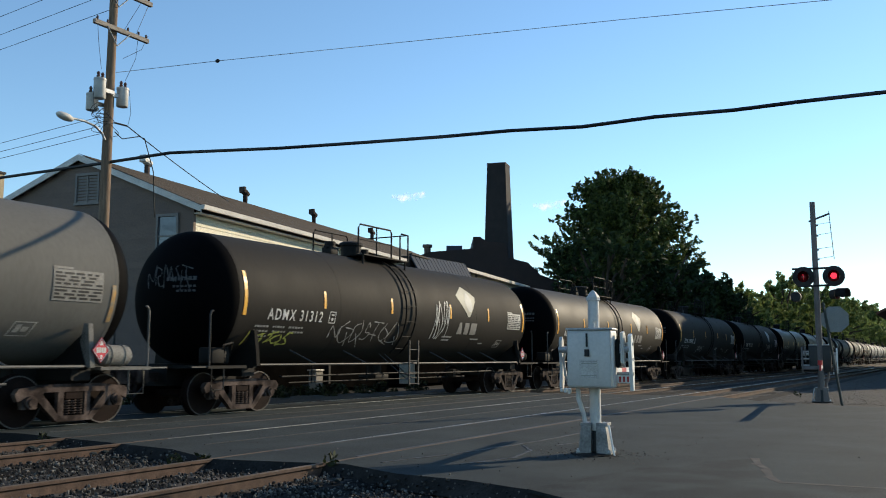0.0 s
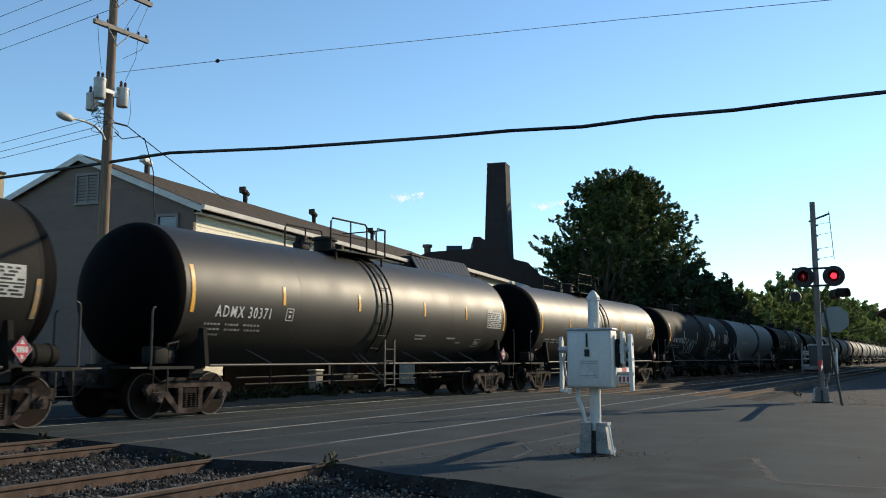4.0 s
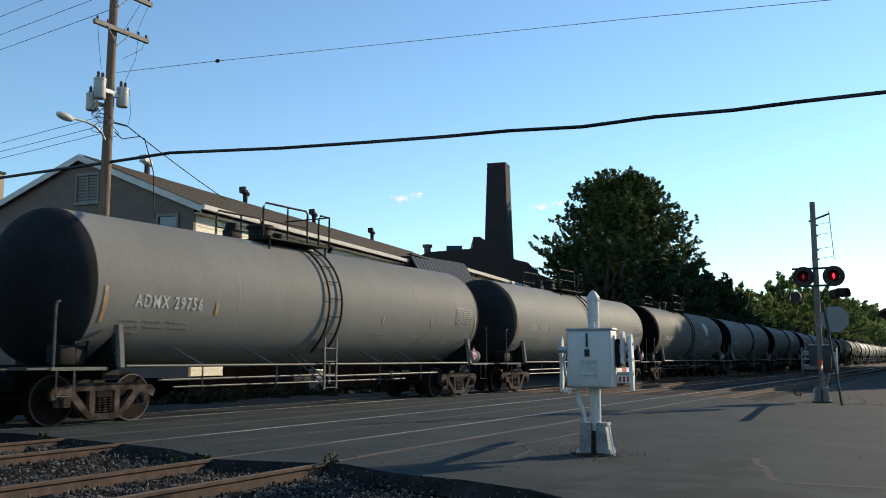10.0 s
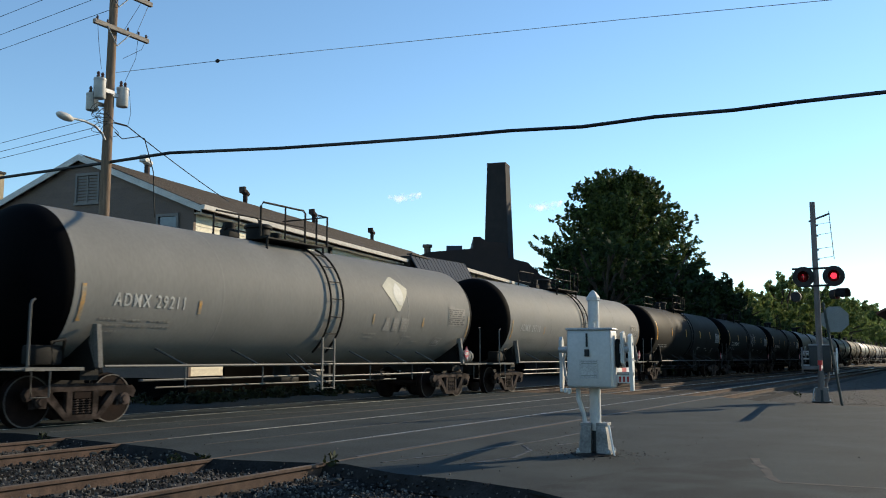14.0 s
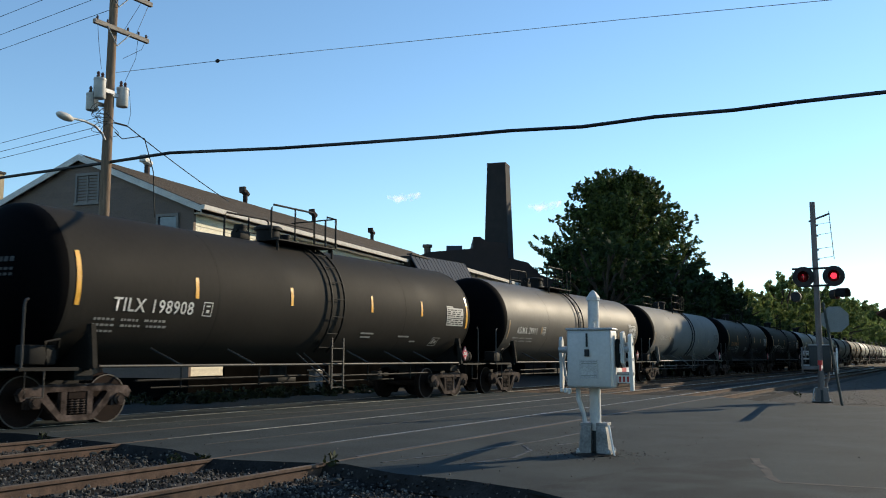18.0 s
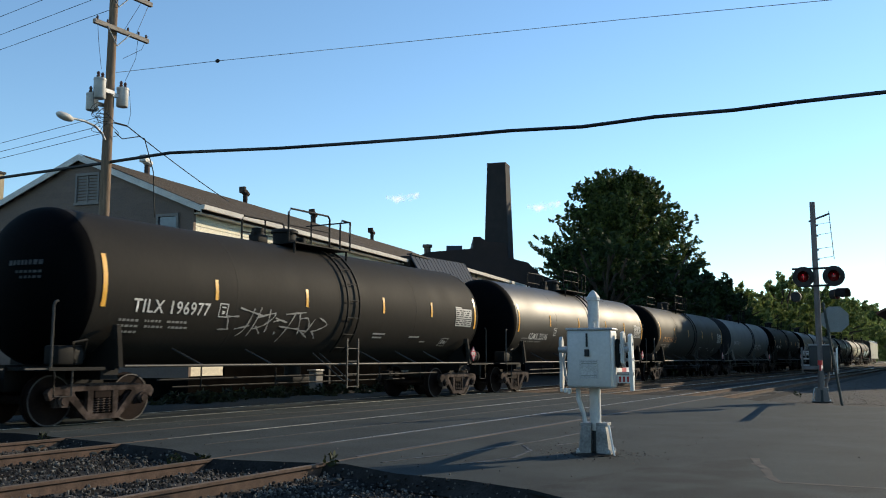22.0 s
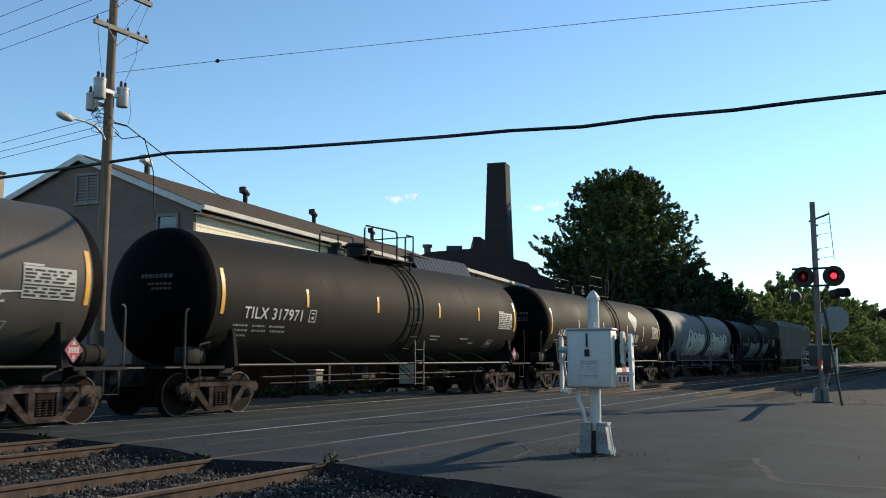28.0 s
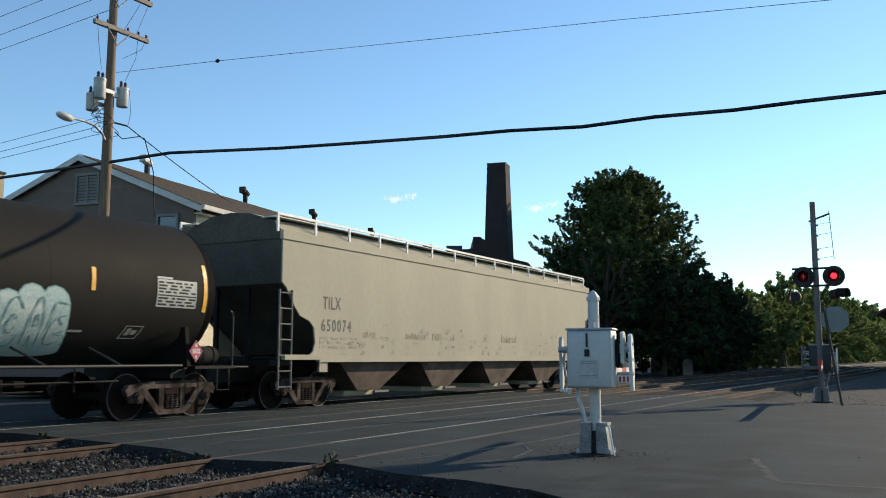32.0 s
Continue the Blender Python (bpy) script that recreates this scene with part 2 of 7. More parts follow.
LAMP_GLOW.node_tree.nodes["Principled BSDF"].inputs["Base Color"].default_value = (0.6, 0.02, 0.03, 1)
LAMP_GLOW.node_tree.nodes["Principled BSDF"].inputs["Emission Color"].default_value = (1.0, 0.03, 0.06, 1)
LAMP_GLOW.node_tree.nodes["Principled BSDF"].inputs["Emission Strength"].default_value = 1.2


# ---- mesh helpers ----
def box(bm, x0, x1, y0, y1, z0, z1, bevel=0.0):
    r = bmesh.ops.create_cube(bm, size=1.0, matrix=Matrix.Translation(((x0 + x1) / 2, (y0 + y1) / 2, (z0 + z1) / 2)) @ Matrix.Diagonal((abs(x1 - x0), abs(y1 - y0), abs(z1 - z0), 1)))
    if bevel:
        es = list({e for v in r["verts"] for e in v.link_edges})
        bmesh.ops.bevel(bm, geom=es, offset=bevel, segments=2, affect="EDGES", profile=0.5)


def rod(bm, a, b, r, seg=8, r2=None):
    a, b = Vector(a), Vector(b)
    d = b - a
    m = Matrix.Translation((a + b) / 2) @ d.to_track_quat("Z", "Y").to_matrix().to_4x4()
    bmesh.ops.create_cone(bm, cap_ends=True, segments=seg, radius1=r, radius2=r if r2 is None else r2, depth=d.length, matrix=m)


def pipe(bm, pts, r, seg=6):
    """A round bar along a line of points, closed at both ends."""
    pts = [Vector(p) for p in pts]
    rings = []
    for i, p in enumerate(pts):
        d = (pts[min(i + 1, len(pts) - 1)] - pts[max(i - 1, 0)]).normalized()
        ref = Vector((0, 0, 1)) if abs(d.z) < 0.9 else Vector((1, 0, 0))
        u = d.cross(ref).normalized()
        v = d.cross(u)
        rings.append([bm.verts.new(p + r * (math.cos(2 * math.pi * k / seg) * u + math.sin(2 * math.pi * k / seg) * v)) for k in range(seg)])
    for a, b in zip(rings, rings[1:]):
        for k in range(seg):
            bm.faces.new((a[k], a[(k + 1) % seg], b[(k + 1) % seg], b[k]))
    bm.faces.new(rings[0][::-1])
    bm.faces.new(rings[-1])


def prism(bm, outline, axis, lo, hi):
    """A flat outline (two coordinates) made solid along axis 0, 1 or 2."""
    def put(p, h):
        q = list(p)
        q.insert(axis, h)
        return bm.verts.new(q)
    a, b = [put(p, lo) for p in outline], [put(p, hi) for p in outline]
    n = len(outline)
    bm.faces.new(a[::-1])
    bm.faces.new(b)
    for i in range(n):
        bm.faces.new((a[i], a[(i + 1) % n], b[(i + 1) % n], b[i]))
    bmesh.ops.recalc_face_normals(bm, faces=bm.faces)


def lathe(bm, profile, seg, m=Matrix()):
    """A profile of (height, radius) turned round its z axis."""
    rings = []
    for h, r in profile:
        rings.append([bm.verts.new(m @ Vector((r * math.cos(2 * math.pi * k / seg), r * math.sin(2 * math.pi * k / seg), h))) for k in range(seg)])
    for a, b in zip(rings, rings[1:]):
        for k in range(seg):
            bm.faces.new((a[k], a[(k + 1) % seg], b[(k + 1) % seg], b[k]))
    bm.faces.new(rings[0][::-1])
    bm.faces.new(rings[-1])


def mesh(name, bm, mat, smooth=None):
    """Turns a bmesh into mesh data. smooth: the angle up to which edges are smooth."""
    bmesh.ops.recalc_face_normals(bm, faces=bm.faces)
    if smooth:
        for f in bm.faces:
            f.smooth = True
        for e in bm.edges:
            if len(e.link_faces) == 2 and e.calc_face_angle(0) > radians(smooth):
                e.smooth = False
    me = bpy.data.meshes.new(name)
    bm.to_mesh(me)
    bm.free()
    me.materials.append(mat)
    return me


def part(name, bm, mat, parent, label="", m=None, smooth=None):
    """One mesh object under a thing or a part. bm: a bmesh, or mesh data that is shared."""
    ob = new(name, bm if isinstance(bm, bpy.types.Mesh) else mesh(name, bm, mat, smooth))
    ob.parent = parent
    if m is not None:
        ob.matrix_basis = m
    if label:
        ob["label"] = label
    return ob


def thing(name, label, category, m=None, group="", kind=""):
    ob = new(name)
    ob.empty_display_size = 0.2
    if m is not None:
        ob.matrix_basis = m
    return tagged(ob, label, category, group, kind)


def single(name, bm, mat, label, category, group="", kind="", m=None, smooth=None):
    ob = new(name, bm if isinstance(bm, bpy.types.Mesh) else mesh(name, bm, mat, smooth))
    if m is not None:
        ob.matrix_basis = m
    return tagged(ob, label, category, group, kind)


def BM():
    return bmesh.new()


def raw_mesh(name, verts, faces, mat):
    me = bpy.data.meshes.new(name)
    me.from_pydata(verts, [], faces)
    me.materials.append(mat)
    return me


def sheet(bm, outline, z0, z1):
    prism(bm, outline, 2, z0, z1)


def turned(x, y, deg, z=0.0):
    return pose(x, y, z, 0, 0, deg)


# ---- ground, road, tracks ----
g = BM()
box(g, -1500, 3000, -1500, 3000, -1.0, -0.17)
single("ground", g, DIRT, "dusty gravel and dirt ground beside the railway tracks", "ground", kind="structure")

g = BM()
sheet(g, [(5.0, -12), (6.6, 0), (7.55, 2.9), (7.75, 3.4), (8.06, 4.3), (8.15, 5.2), (8.6, 6.2), (8.4, 7.0), (8.2, 7.9), (8.8, 9.2), (9.0, 10.4), (9.2, 11.9), (9.4, 13.2), (9.3, 14.2), (8.5, 17.0), (4, 40), (14, 40), (18.2, 19.5), (29.5, 17.5), (29.3, 8.5), (29.6, 6.8), (26.9, 4.9), (25.6, 3.4), (24.9, 1.6), (24.3, -12)], -0.17, 0.0)
road = single("road", g, ASPHALT, "worn grey asphalt road over the level crossing", "road", kind="structure")
g = BM()
sheet(g, [(44, -12), (44, 3.0), (50, 3.9), (90, 4.2), (230, 5.0), (230, -12)], -0.2, -0.16)
single("pavement", g, ASPHALT_NEW, "dark asphalt lot beside the tracks", "pavement", kind="structure")
g = BM()
sheet(g, [(6.9, 0.6), (7.35, 2.9), (7.75, 3.5), (10.2, 3.0), (11.45, 2.13), (9.37, 1.54), (9.41, 0.6), (9.45, -0.6), (9.6, -6.0), (5.6, -9.0)], -0.02, 0.012)
part("patch", g, ASPHALT_OLD, road, "raised older asphalt layer with a broken edge")
# thin pale strip along the edge: the sunlit lip, done in colour
g = BM()
for (xa, ya), (xb, yb) in zip([(11.45, 2.13), (10.9, 2.02), (10.4, 1.83), (9.8, 1.7), (9.37, 1.54), (9.4, 1.25), (9.41, 0.6)], [(10.9, 2.02), (10.4, 1.83), (9.8, 1.7), (9.37, 1.54), (9.4, 1.25), (9.41, 0.6), (9.45, -0.6)]):
    d = Vector((xb - xa, yb - ya)).normalized() * 0.045
    sheet(g, [(xa - d.y, ya + d.x), (xb - d.y, yb + d.x), (xb + d.y * 0.5, yb - d.x * 0.5), (xa + d.y * 1.5, ya - d.x * 1.5)], -0.01, 0.0135)
part("patch_edge", g, LIT_LIP, road, "crumbled asphalt edge, its sunlit lip painted pale")
g = BM()
random.seed(4)
for pts in ([(8.9, 5.9), (10.4, 5.55), (12.5, 5.35), (15.5, 5.3)], [(9.2, 5.0), (10.1, 4.75), (11.0, 4.9), (11.6, 5.3)], [(11.8, 4.9), (12.6, 4.7), (13.4, 5.1)], [(9.5, 9.3), (14, 9.15), (20, 9.2), (27, 9.0)], [(9.8, 13.1), (16, 12.95), (27, 13.0)]):
    for a, b in zip(pts, pts[1:]):
        n = 8
        for i in range(n):
            p = Vector((*a, 0)).lerp(Vector((*b, 0)), i / n)
            q = Vector((*a, 0)).lerp(Vector((*b, 0)), (i + 1) / n)
            w = random.uniform(0.012, 0.03)
            p.y += random.uniform(-0.02, 0.02)
            sheet(g, [(p.x, p.y - w), (q.x, q.y - w), (q.x, q.y + w), (p.x, p.y + w)], -0.05, 0.006)
part("tar_crack", g, TAR, road, "black tar-filled cracks")

TRACKS = (14.96, 11.18, 7.18)
GAUGE = 0.73
for ty in TRACKS:
    g = BM()
    for lo, hi in ((-80.0, 8.6 if ty < 9 else 9.0), (29.3, 900.0)):
        prism(g, [(ty - 1.9, -0.19), (ty - 1.45, -0.135), (ty + 1.45, -0.135), (ty + 1.9, -0.19)], 0, lo, hi)
    bed = single("ballast_bed", g, SOIL, "grey crushed stone bed under the rails", "ballast bed", kind="structure")
    track = thing("track", "rusty steel rails on wooden ties across the road", "railway track", pose(0, ty, 0), kind="structure")
    for side in (-1, 1):
        g = BM()
        s = side * GAUGE
        prism(g, [(s - 0.07, -0.165), (s + 0.07, -0.165), (s + 0.07, -0.15), (s + 0.012, -0.135), (s + 0.012, -0.045), (s + 0.035, -0.03), (s + 0.035, -0.003), (s - 0.035, -0.003), (s - 0.035, -0.03), (s - 0.012, -0.045), (s - 0.012, -0.135), (s - 0.07, -0.15)], 0, -80, 900)
        rail = part("rail", g, RUST, track)
        # only the rails in daily use are bright; the rest, and the ends beside the road, are brown
        bright = ty > 14 or (ty > 9 and side < 0) or (ty < 9 and side > 0)
        start = -80 if ty > 14 else 9.9 if ty > 9 else 10.6
        if bright:
            g = BM()
            box(g, start, 900, s - 0.022, s + 0.022, -0.004, 0.004)
            part("rail_head", g, SHINE, rail, "polished running surface")
        if not bright or start > 0:
            g = BM()
            box(g, -80, start if bright else 900, s - 0.03, s + 0.03, -0.004, 0.004)
            part("rail_head", g, DULL_HEAD, rail, "brown unused running surface")
        if ty < 14:
            g = BM()
            w = 0.06
            box(g, 9.3, 29.0, s - side * 0.04, s - side * (0.04 + w), -0.03, 0.0045)
            part("flangeway", g, TAR, track, "dark gap beside the rail")
    g = BM()
    box(g, -0.115, 0.115, -1.28, 1.28, -0.29, -0.125, 0.008)
    tie_mesh = mesh("tie", g, TIE)
    n = 0
    for i in range(-12, 150):
        x = 0.55 * i
        if 8.4 < x < 29.4:
            continue
        part("tie", tie_mesh, TIE, track, m=pose(x + random.uniform(-0.03, 0.03), random.uniform(-0.04, 0.04), random.uniform(-0.012, 0.0), 0, 0, random.uniform(-1, 1)))

# loose rail joint bars and the end of the crossing, broken asphalt lips
g = BM()
lip = [(7.3, 2.0), (7.55, 2.9), (7.75, 3.4), (8.06, 4.3), (8.15, 5.2), (8.6, 6.2), (8.4, 7.0), (8.2, 7.9), (8.8, 9.2), (9.0, 10.4), (9.2, 11.9), (9.4, 13.2), (9.3, 14.2)]
random.seed(31)
low = [(x - random.uniform(0.08, 0.24), y) for x, y in lip]
for (a, b), (c, d) in zip(zip(lip, low), list(zip(lip, low))[1:]):
    g.faces.new([g.verts.new(p) for p in ((*a, 0.001), (*b, -0.15), (*d, -0.15), (*c, 0.001))])
bmesh.ops.remove_doubles(g, verts=g.verts, dist=0.001)
part("edge_slope", g, ROAD_EDGE, road, "asphalt sloping down to the stones", smooth=60)
lips = BM()
random.seed(9)
for i in range(46):
    y = random.uniform(3.0, 14.0)
    x = 8.05 + 0.09 * (y - 3) + random.uniform(-0.35, 0.25)
    r = random.uniform(0.02, 0.055)
    bmesh.ops.create_icosphere(lips, subdivisions=1, radius=r, matrix=Matrix.Translation((x, y, -0.10 + r * 0.3)) @ Matrix.Diagonal((1.3, 1.0, 0.5, 1)))
single("asphalt_crumbs", lips, ASPHALT, "broken lumps along the asphalt edge", "rubble", kind="stuff")


def stones(name, count, spots, size, label, mat):
    """Crushed stone: many small rough pieces in one mesh."""
    rng = np.random.default_rng(len(name) + count)
    b = bmesh.new()
    bmesh.ops.create_icosphere(b, subdivisions=1, radius=1.0)
    base = np.array([v.co for v in b.verts])
    tri = np.array([[v.index for v in f.verts] for f in b.faces])
    b.free()
    V, F = [], []
    for i in range(count):
        x, y, z = spots(rng)
        s = size * rng.uniform(0.5, 1.4)
        jag = base * (1 + rng.uniform(-0.3, 0.3, (len(base), 1))) * rng.uniform(0.6, 1.2, (1, 3)) * s
        a = rng.uniform(0, 6.28)
        rot = np.array([[math.cos(a), -math.sin(a), 0], [math.sin(a), math.cos(a), 0], [0, 0, 1]])
        V.append(jag @ rot.T + (x, y, z))
        F.append(tri + i * len(base))
    me = raw_mesh(name, np.concatenate(V).tolist(), np.concatenate(F).tolist(), mat)
    return single(name, me, mat, label, "ballast", kind="stuff")


def near_bed(rng):
    while True:
        x, y = rng.uniform(2.5, 9.2), rng.uniform(1.6, 15.5)
        edge = np.interp(y, [p[1] for p in lip], [p[0] for p in lip])
        if x > edge - abs(rng.normal(0, 0.07)):
            continue
        off = min(abs(abs(y - t) - GAUGE) for t in TRACKS)
        if off < 0.09:
            continue
        mid = min(abs(y - t) for t in TRACKS)
        return x, y, max((-0.155 if mid > 1.4 else -0.13) + rng.uniform(0, 0.035), 0.8 * (x - edge))


def far_bed(rng):
    x = 29.4 + 34 * rng.random() ** 1.6
    y = rng.uniform(0.8, 9.5)
    return x, y, -0.178 + rng.uniform(0, 0.01)


stones("ballast_stones", 21000, near_bed, 0.0155, "loose grey and brown crushed stone between the rails", STONE)
stones("gravel_bank", 10000, far_bed, 0.014, "brown gravel and dirt beside the signal mast", GRAVEL)


def strewn(rng):
    if rng.random() < 0.4:
        a, r = rng.uniform(0, 6.28), 0.25 + abs(rng.normal(0, 0.3))
        return 11.06 + r * math.cos(a), 4.02 + r * math.sin(a), 0.004
    x = 7.6 + 16 * rng.random() ** 2
    return x, rng.uniform(1.0, 13.5), 0.004


stones("stone_crumbs", 420, strewn, 0.009, "small stones strewn over the asphalt", STONE)


# ---- gate mechanisms with their arms ----
def gate_mechanism(m, arm_length, tall):
    """Local x: along the lowered arm; z up. tall: the mast with lights stands on the same base."""
    root = thing("crossing_gate", "silver railway crossing gate mechanism with lowered arm" if not tall else "tall silver crossing signal mast with gate and red lights", "crossing gate", m)
    coat = MAST_GREY if tall else SILVER
    plate = MAST_GREY if tall else ARM_WHITE
    for sy in (-1, 1):
        g = BM()
        prism(g, [(sy * 0.035, 0.0), (sy * 0.2, 0.0), (sy * 0.165, 0.3), (sy * 0.15, 0.36), (sy * 0.035, 0.36)], 0, -0.16, 0.16)
        box(g, -0.18, 0.18, sy * 0.04, sy * 0.225, 0.0, 0.035, 0.006)
        box(g, -0.13, 0.13, sy * 0.03, sy * 0.175, 0.36, 0.4, 0.006)
        part("pedestal", g, MAST_GREY if tall else CAST_GREY, root, "flared cast base half")
    # a dark block fills the gap; its colour stands for the shade inside
    g = BM()
    box(g, -0.05, 0.14, -0.034, 0.034, 0.0, 0.34)
    part("pedestal_web", g, BOX_SHADE, root, "dark gap between the base halves")
    for sx in (-1, 1):
        for sy in (-1, 1):
            g = BM()
            rod(g, (sx * 0.15, sy * 0.2, 0.03), (sx * 0.15, sy * 0.2, 0.075), 0.018)
            rod(g, (sx * 0.15, sy * 0.2, 0.035), (sx * 0.15, sy * 0.2, 0.055), 0.03, 6)
            part("bolt", g, GALV, root)
    g = BM()
    rod(g, (0, 0, 0.3), (0, 0, 1.98 if not tall else 5.66), 0.073 if not tall else 0.085, 20, None if not tall else 0.075)
    part("mast", g, coat, root, "round silver mast" if not tall else "round brown-grey mast", smooth=40)
    if not tall:
        g = BM()
        lathe(g, [(1.96, 0.074), (1.965, 0.088), (2.005, 0.09), (2.015, 0.084), (2.075, 0.04), (2.1, 0.012)], 8)
        part("cap", g, coat, root, "pointed mast cap")
        g = BM()
        pipe(g, [(-0.1, -0.02, 1.6), (-0.1, -0.02, 1.66), (-0.085, -0.03, 1.7), (-0.07, -0.01, 1.72)], 0.014, 6)
        part("cable_gland", g, coat, root)
    g = BM()
    pipe(g, [(-0.05, -0.12, 0.4), (-0.12, -0.19, 0.37), (-0.16, -0.26, 0.0)], 0.014, 6)
    part("stay_rod", g, ARM_WHITE, root, "white stay rod")
    g = BM()
    bmesh.ops.create_icosphere(g, subdivisions=3, radius=1.0, matrix=Matrix.Translation((-0.05, 0, 0.0)) @ Matrix.Diagonal((0.36, 0.3, 0.03, 1)))
    random.seed(5)
    for v in g.verts:
        v.co.x *= 1 + random.uniform(-0.1, 0.1)
        v.co.y *= 1 + random.uniform(-0.1, 0.1)
    part("footing", g, ROAD_EDGE, root, "dirt round the base")
    # the motor box
    g = BM()
    box(g, -0.33, 0.05, -0.29, 0.29, 0.84, 1.575, 0.035)
    # the far housing faces away from the sun: its shade is in the colour
    shell_mat = BOX_SHADE if tall else SILVER
    body = part("motor_box", g, shell_mat, root, "rounded steel housing", smooth=35)
    g = BM()
    box(g, -0.352, -0.328, -0.275, 0.275, 0.86, 1.55, 0.02)
    door = part("door", g, shell_mat, body, "hinged front cover", smooth=35)
    g = BM()
    box(g, -0.34, 0.06, -0.3, 0.3, 1.57, 1.60, 0.012)
    part("lid", g, GALV, body)
    g = BM()
    rod(g, (-0.37, 0.02, 1.53), (-0.37, 0.02, 1.36), 0.012)
    box(g, -0.385, -0.355, -0.01, 0.05, 1.24, 1.33, 0.008)
    part("padlock", g, SIGNAL_BLACK, body, "black hasp and padlock")
    g = BM()
    box(g, -0.356, -0.351, -0.12, 0.12, 0.96, 1.2)
    part("label_plate", g, GALV, body, "faded metal plate")
    for z in (0.98, 1.0, 1.15, 1.17):
        g = BM()
        box(g, -0.3585, -0.3555, -0.1, 0.1, z, z + 0.007)
        part("text_bar", g, SIGN_BACK, body)
    # left: a bent link bar beside the box; right: the bright arm plates with their weights
    g = BM()
    prism(g, [(-0.06, 1.45), (0.0, 1.5), (0.07, 1.44), (0.1, 1.2), (0.07, 0.88), (0.02, 0.8), (-0.04, 0.84), (-0.02, 1.1), (-0.05, 1.3)], 1, 0.415, 0.455)
    part("arm_bracket", g, ARM_WHITE if tall else coat, root, "bent cast link bar")
    g = BM()
    pipe(g, [(-0.02, 0.37, 1.36), (-0.02, 0.4, 1.2), (-0.02, 0.38, 1.0), (-0.02, 0.33, 0.86)], 0.018, 8)
    part("link_rod", g, GALV, root, smooth=50)
    g = BM()
    for q in (0.33, 0.38, 0.43):
        box(g, -0.05, 0.03, q - 0.016, q + 0.016, 0.76 + 0.2 * (q - 0.33), 0.83, 0.006)
    part("clamp", g, ARM_WHITE, root)
    g = BM()
    prism(g, [(-0.16, 1.16), (0.02, 1.1), (0.06, 1.5), (-0.02, 1.56), (-0.16, 1.54)], 1, -0.4, -0.365)
    part("arm_bracket", g, coat, root, "upright cast arm plate")
    g = BM()
    prism(g, [(-0.07, 1.5), (0.02, 1.53), (0.1, 1.46), (0.16, 1.1), (0.13, 0.82), (0.04, 0.8), (0.0, 1.0), (-0.06, 1.25)], 1, -0.49, -0.445)
    part("arm_bracket", g, plate, root, "tapered arm plate")
    for z in (1.02, 1.2, 1.4):
        g = BM()
        rod(g, (0.03, -0.28, z), (0.03, -0.5, z), 0.022, 10)
        part("cross_bolt", g, GALV, root)
    g = BM()
    box(g, -0.14, 0.0, -0.35, -0.3, 1.1, 1.46, 0.012)
    part("counterweight", g, FRAME_BLACK, root, "dark cast weight")
    g = BM()
    box(g, -0.12, -0.05, -0.365, -0.34, 1.28, 1.4, 0.008)
    part("terminal_box", g, ARM_WHITE, root)
    for q in (-1, 1):
        g = BM()
        rod(g, (-0.03, q * 0.28, 1.33), (-0.03, q * 0.46, 1.33), 0.045, 12)
        part("shaft", g, GALV, root)
    g = BM()
    box(g, 0.0, 0.2, -0.45, 0.05, 0.9, 1.0, 0.01)
    part("arm_adapter", g, plate, root, "arm adapter with red bars")
    for q in range(3):
        g = BM()
        box(g, -0.004, 0.1, -0.44 + 0.05 * q, -0.415 + 0.05 * q, 0.915, 0.985)
        part("red_bar", g, ARM_RED, root)
    n = int(arm_length / 0.4)
    for i in range(n):
        g = BM()
        x0 = 0.2 + i * 0.4
        box(g, x0, x0 + 0.4, 0.02, 0.06, 0.95, 1.07, 0.004)
        part("arm_stripe", g, ARM_RED if i % 2 else ARM_WHITE, root)
    for i in ((0.98,) if tall else ()):
        g = BM()
        x0 = 0.2 + arm_length * i
        rod(g, (x0 - 0.1, 0.04, 1.07), (x0 - 0.1, 0.04, 1.17), 0.05, 10)
        part("arm_lamp", g, ARM_RED, root, "small red arm lamp")
    g = BM()
    pipe(g, [(-0.1, 0.2, 0.86), (-0.12, 0.19, 0.7), (-0.1, 0.13, 0.5), (-0.1, 0.11, 0.36)], 0.03, 8)
    part("conduit", g, coat, root, "bent cable conduit", smooth=50)
    return root


near_gate = gate_mechanism(turned(11.06, 4.02, 8.6), 3.4, False)
far_gate = gate_mechanism(turned(27.05, 3.18, 186.3), 6.4, True)


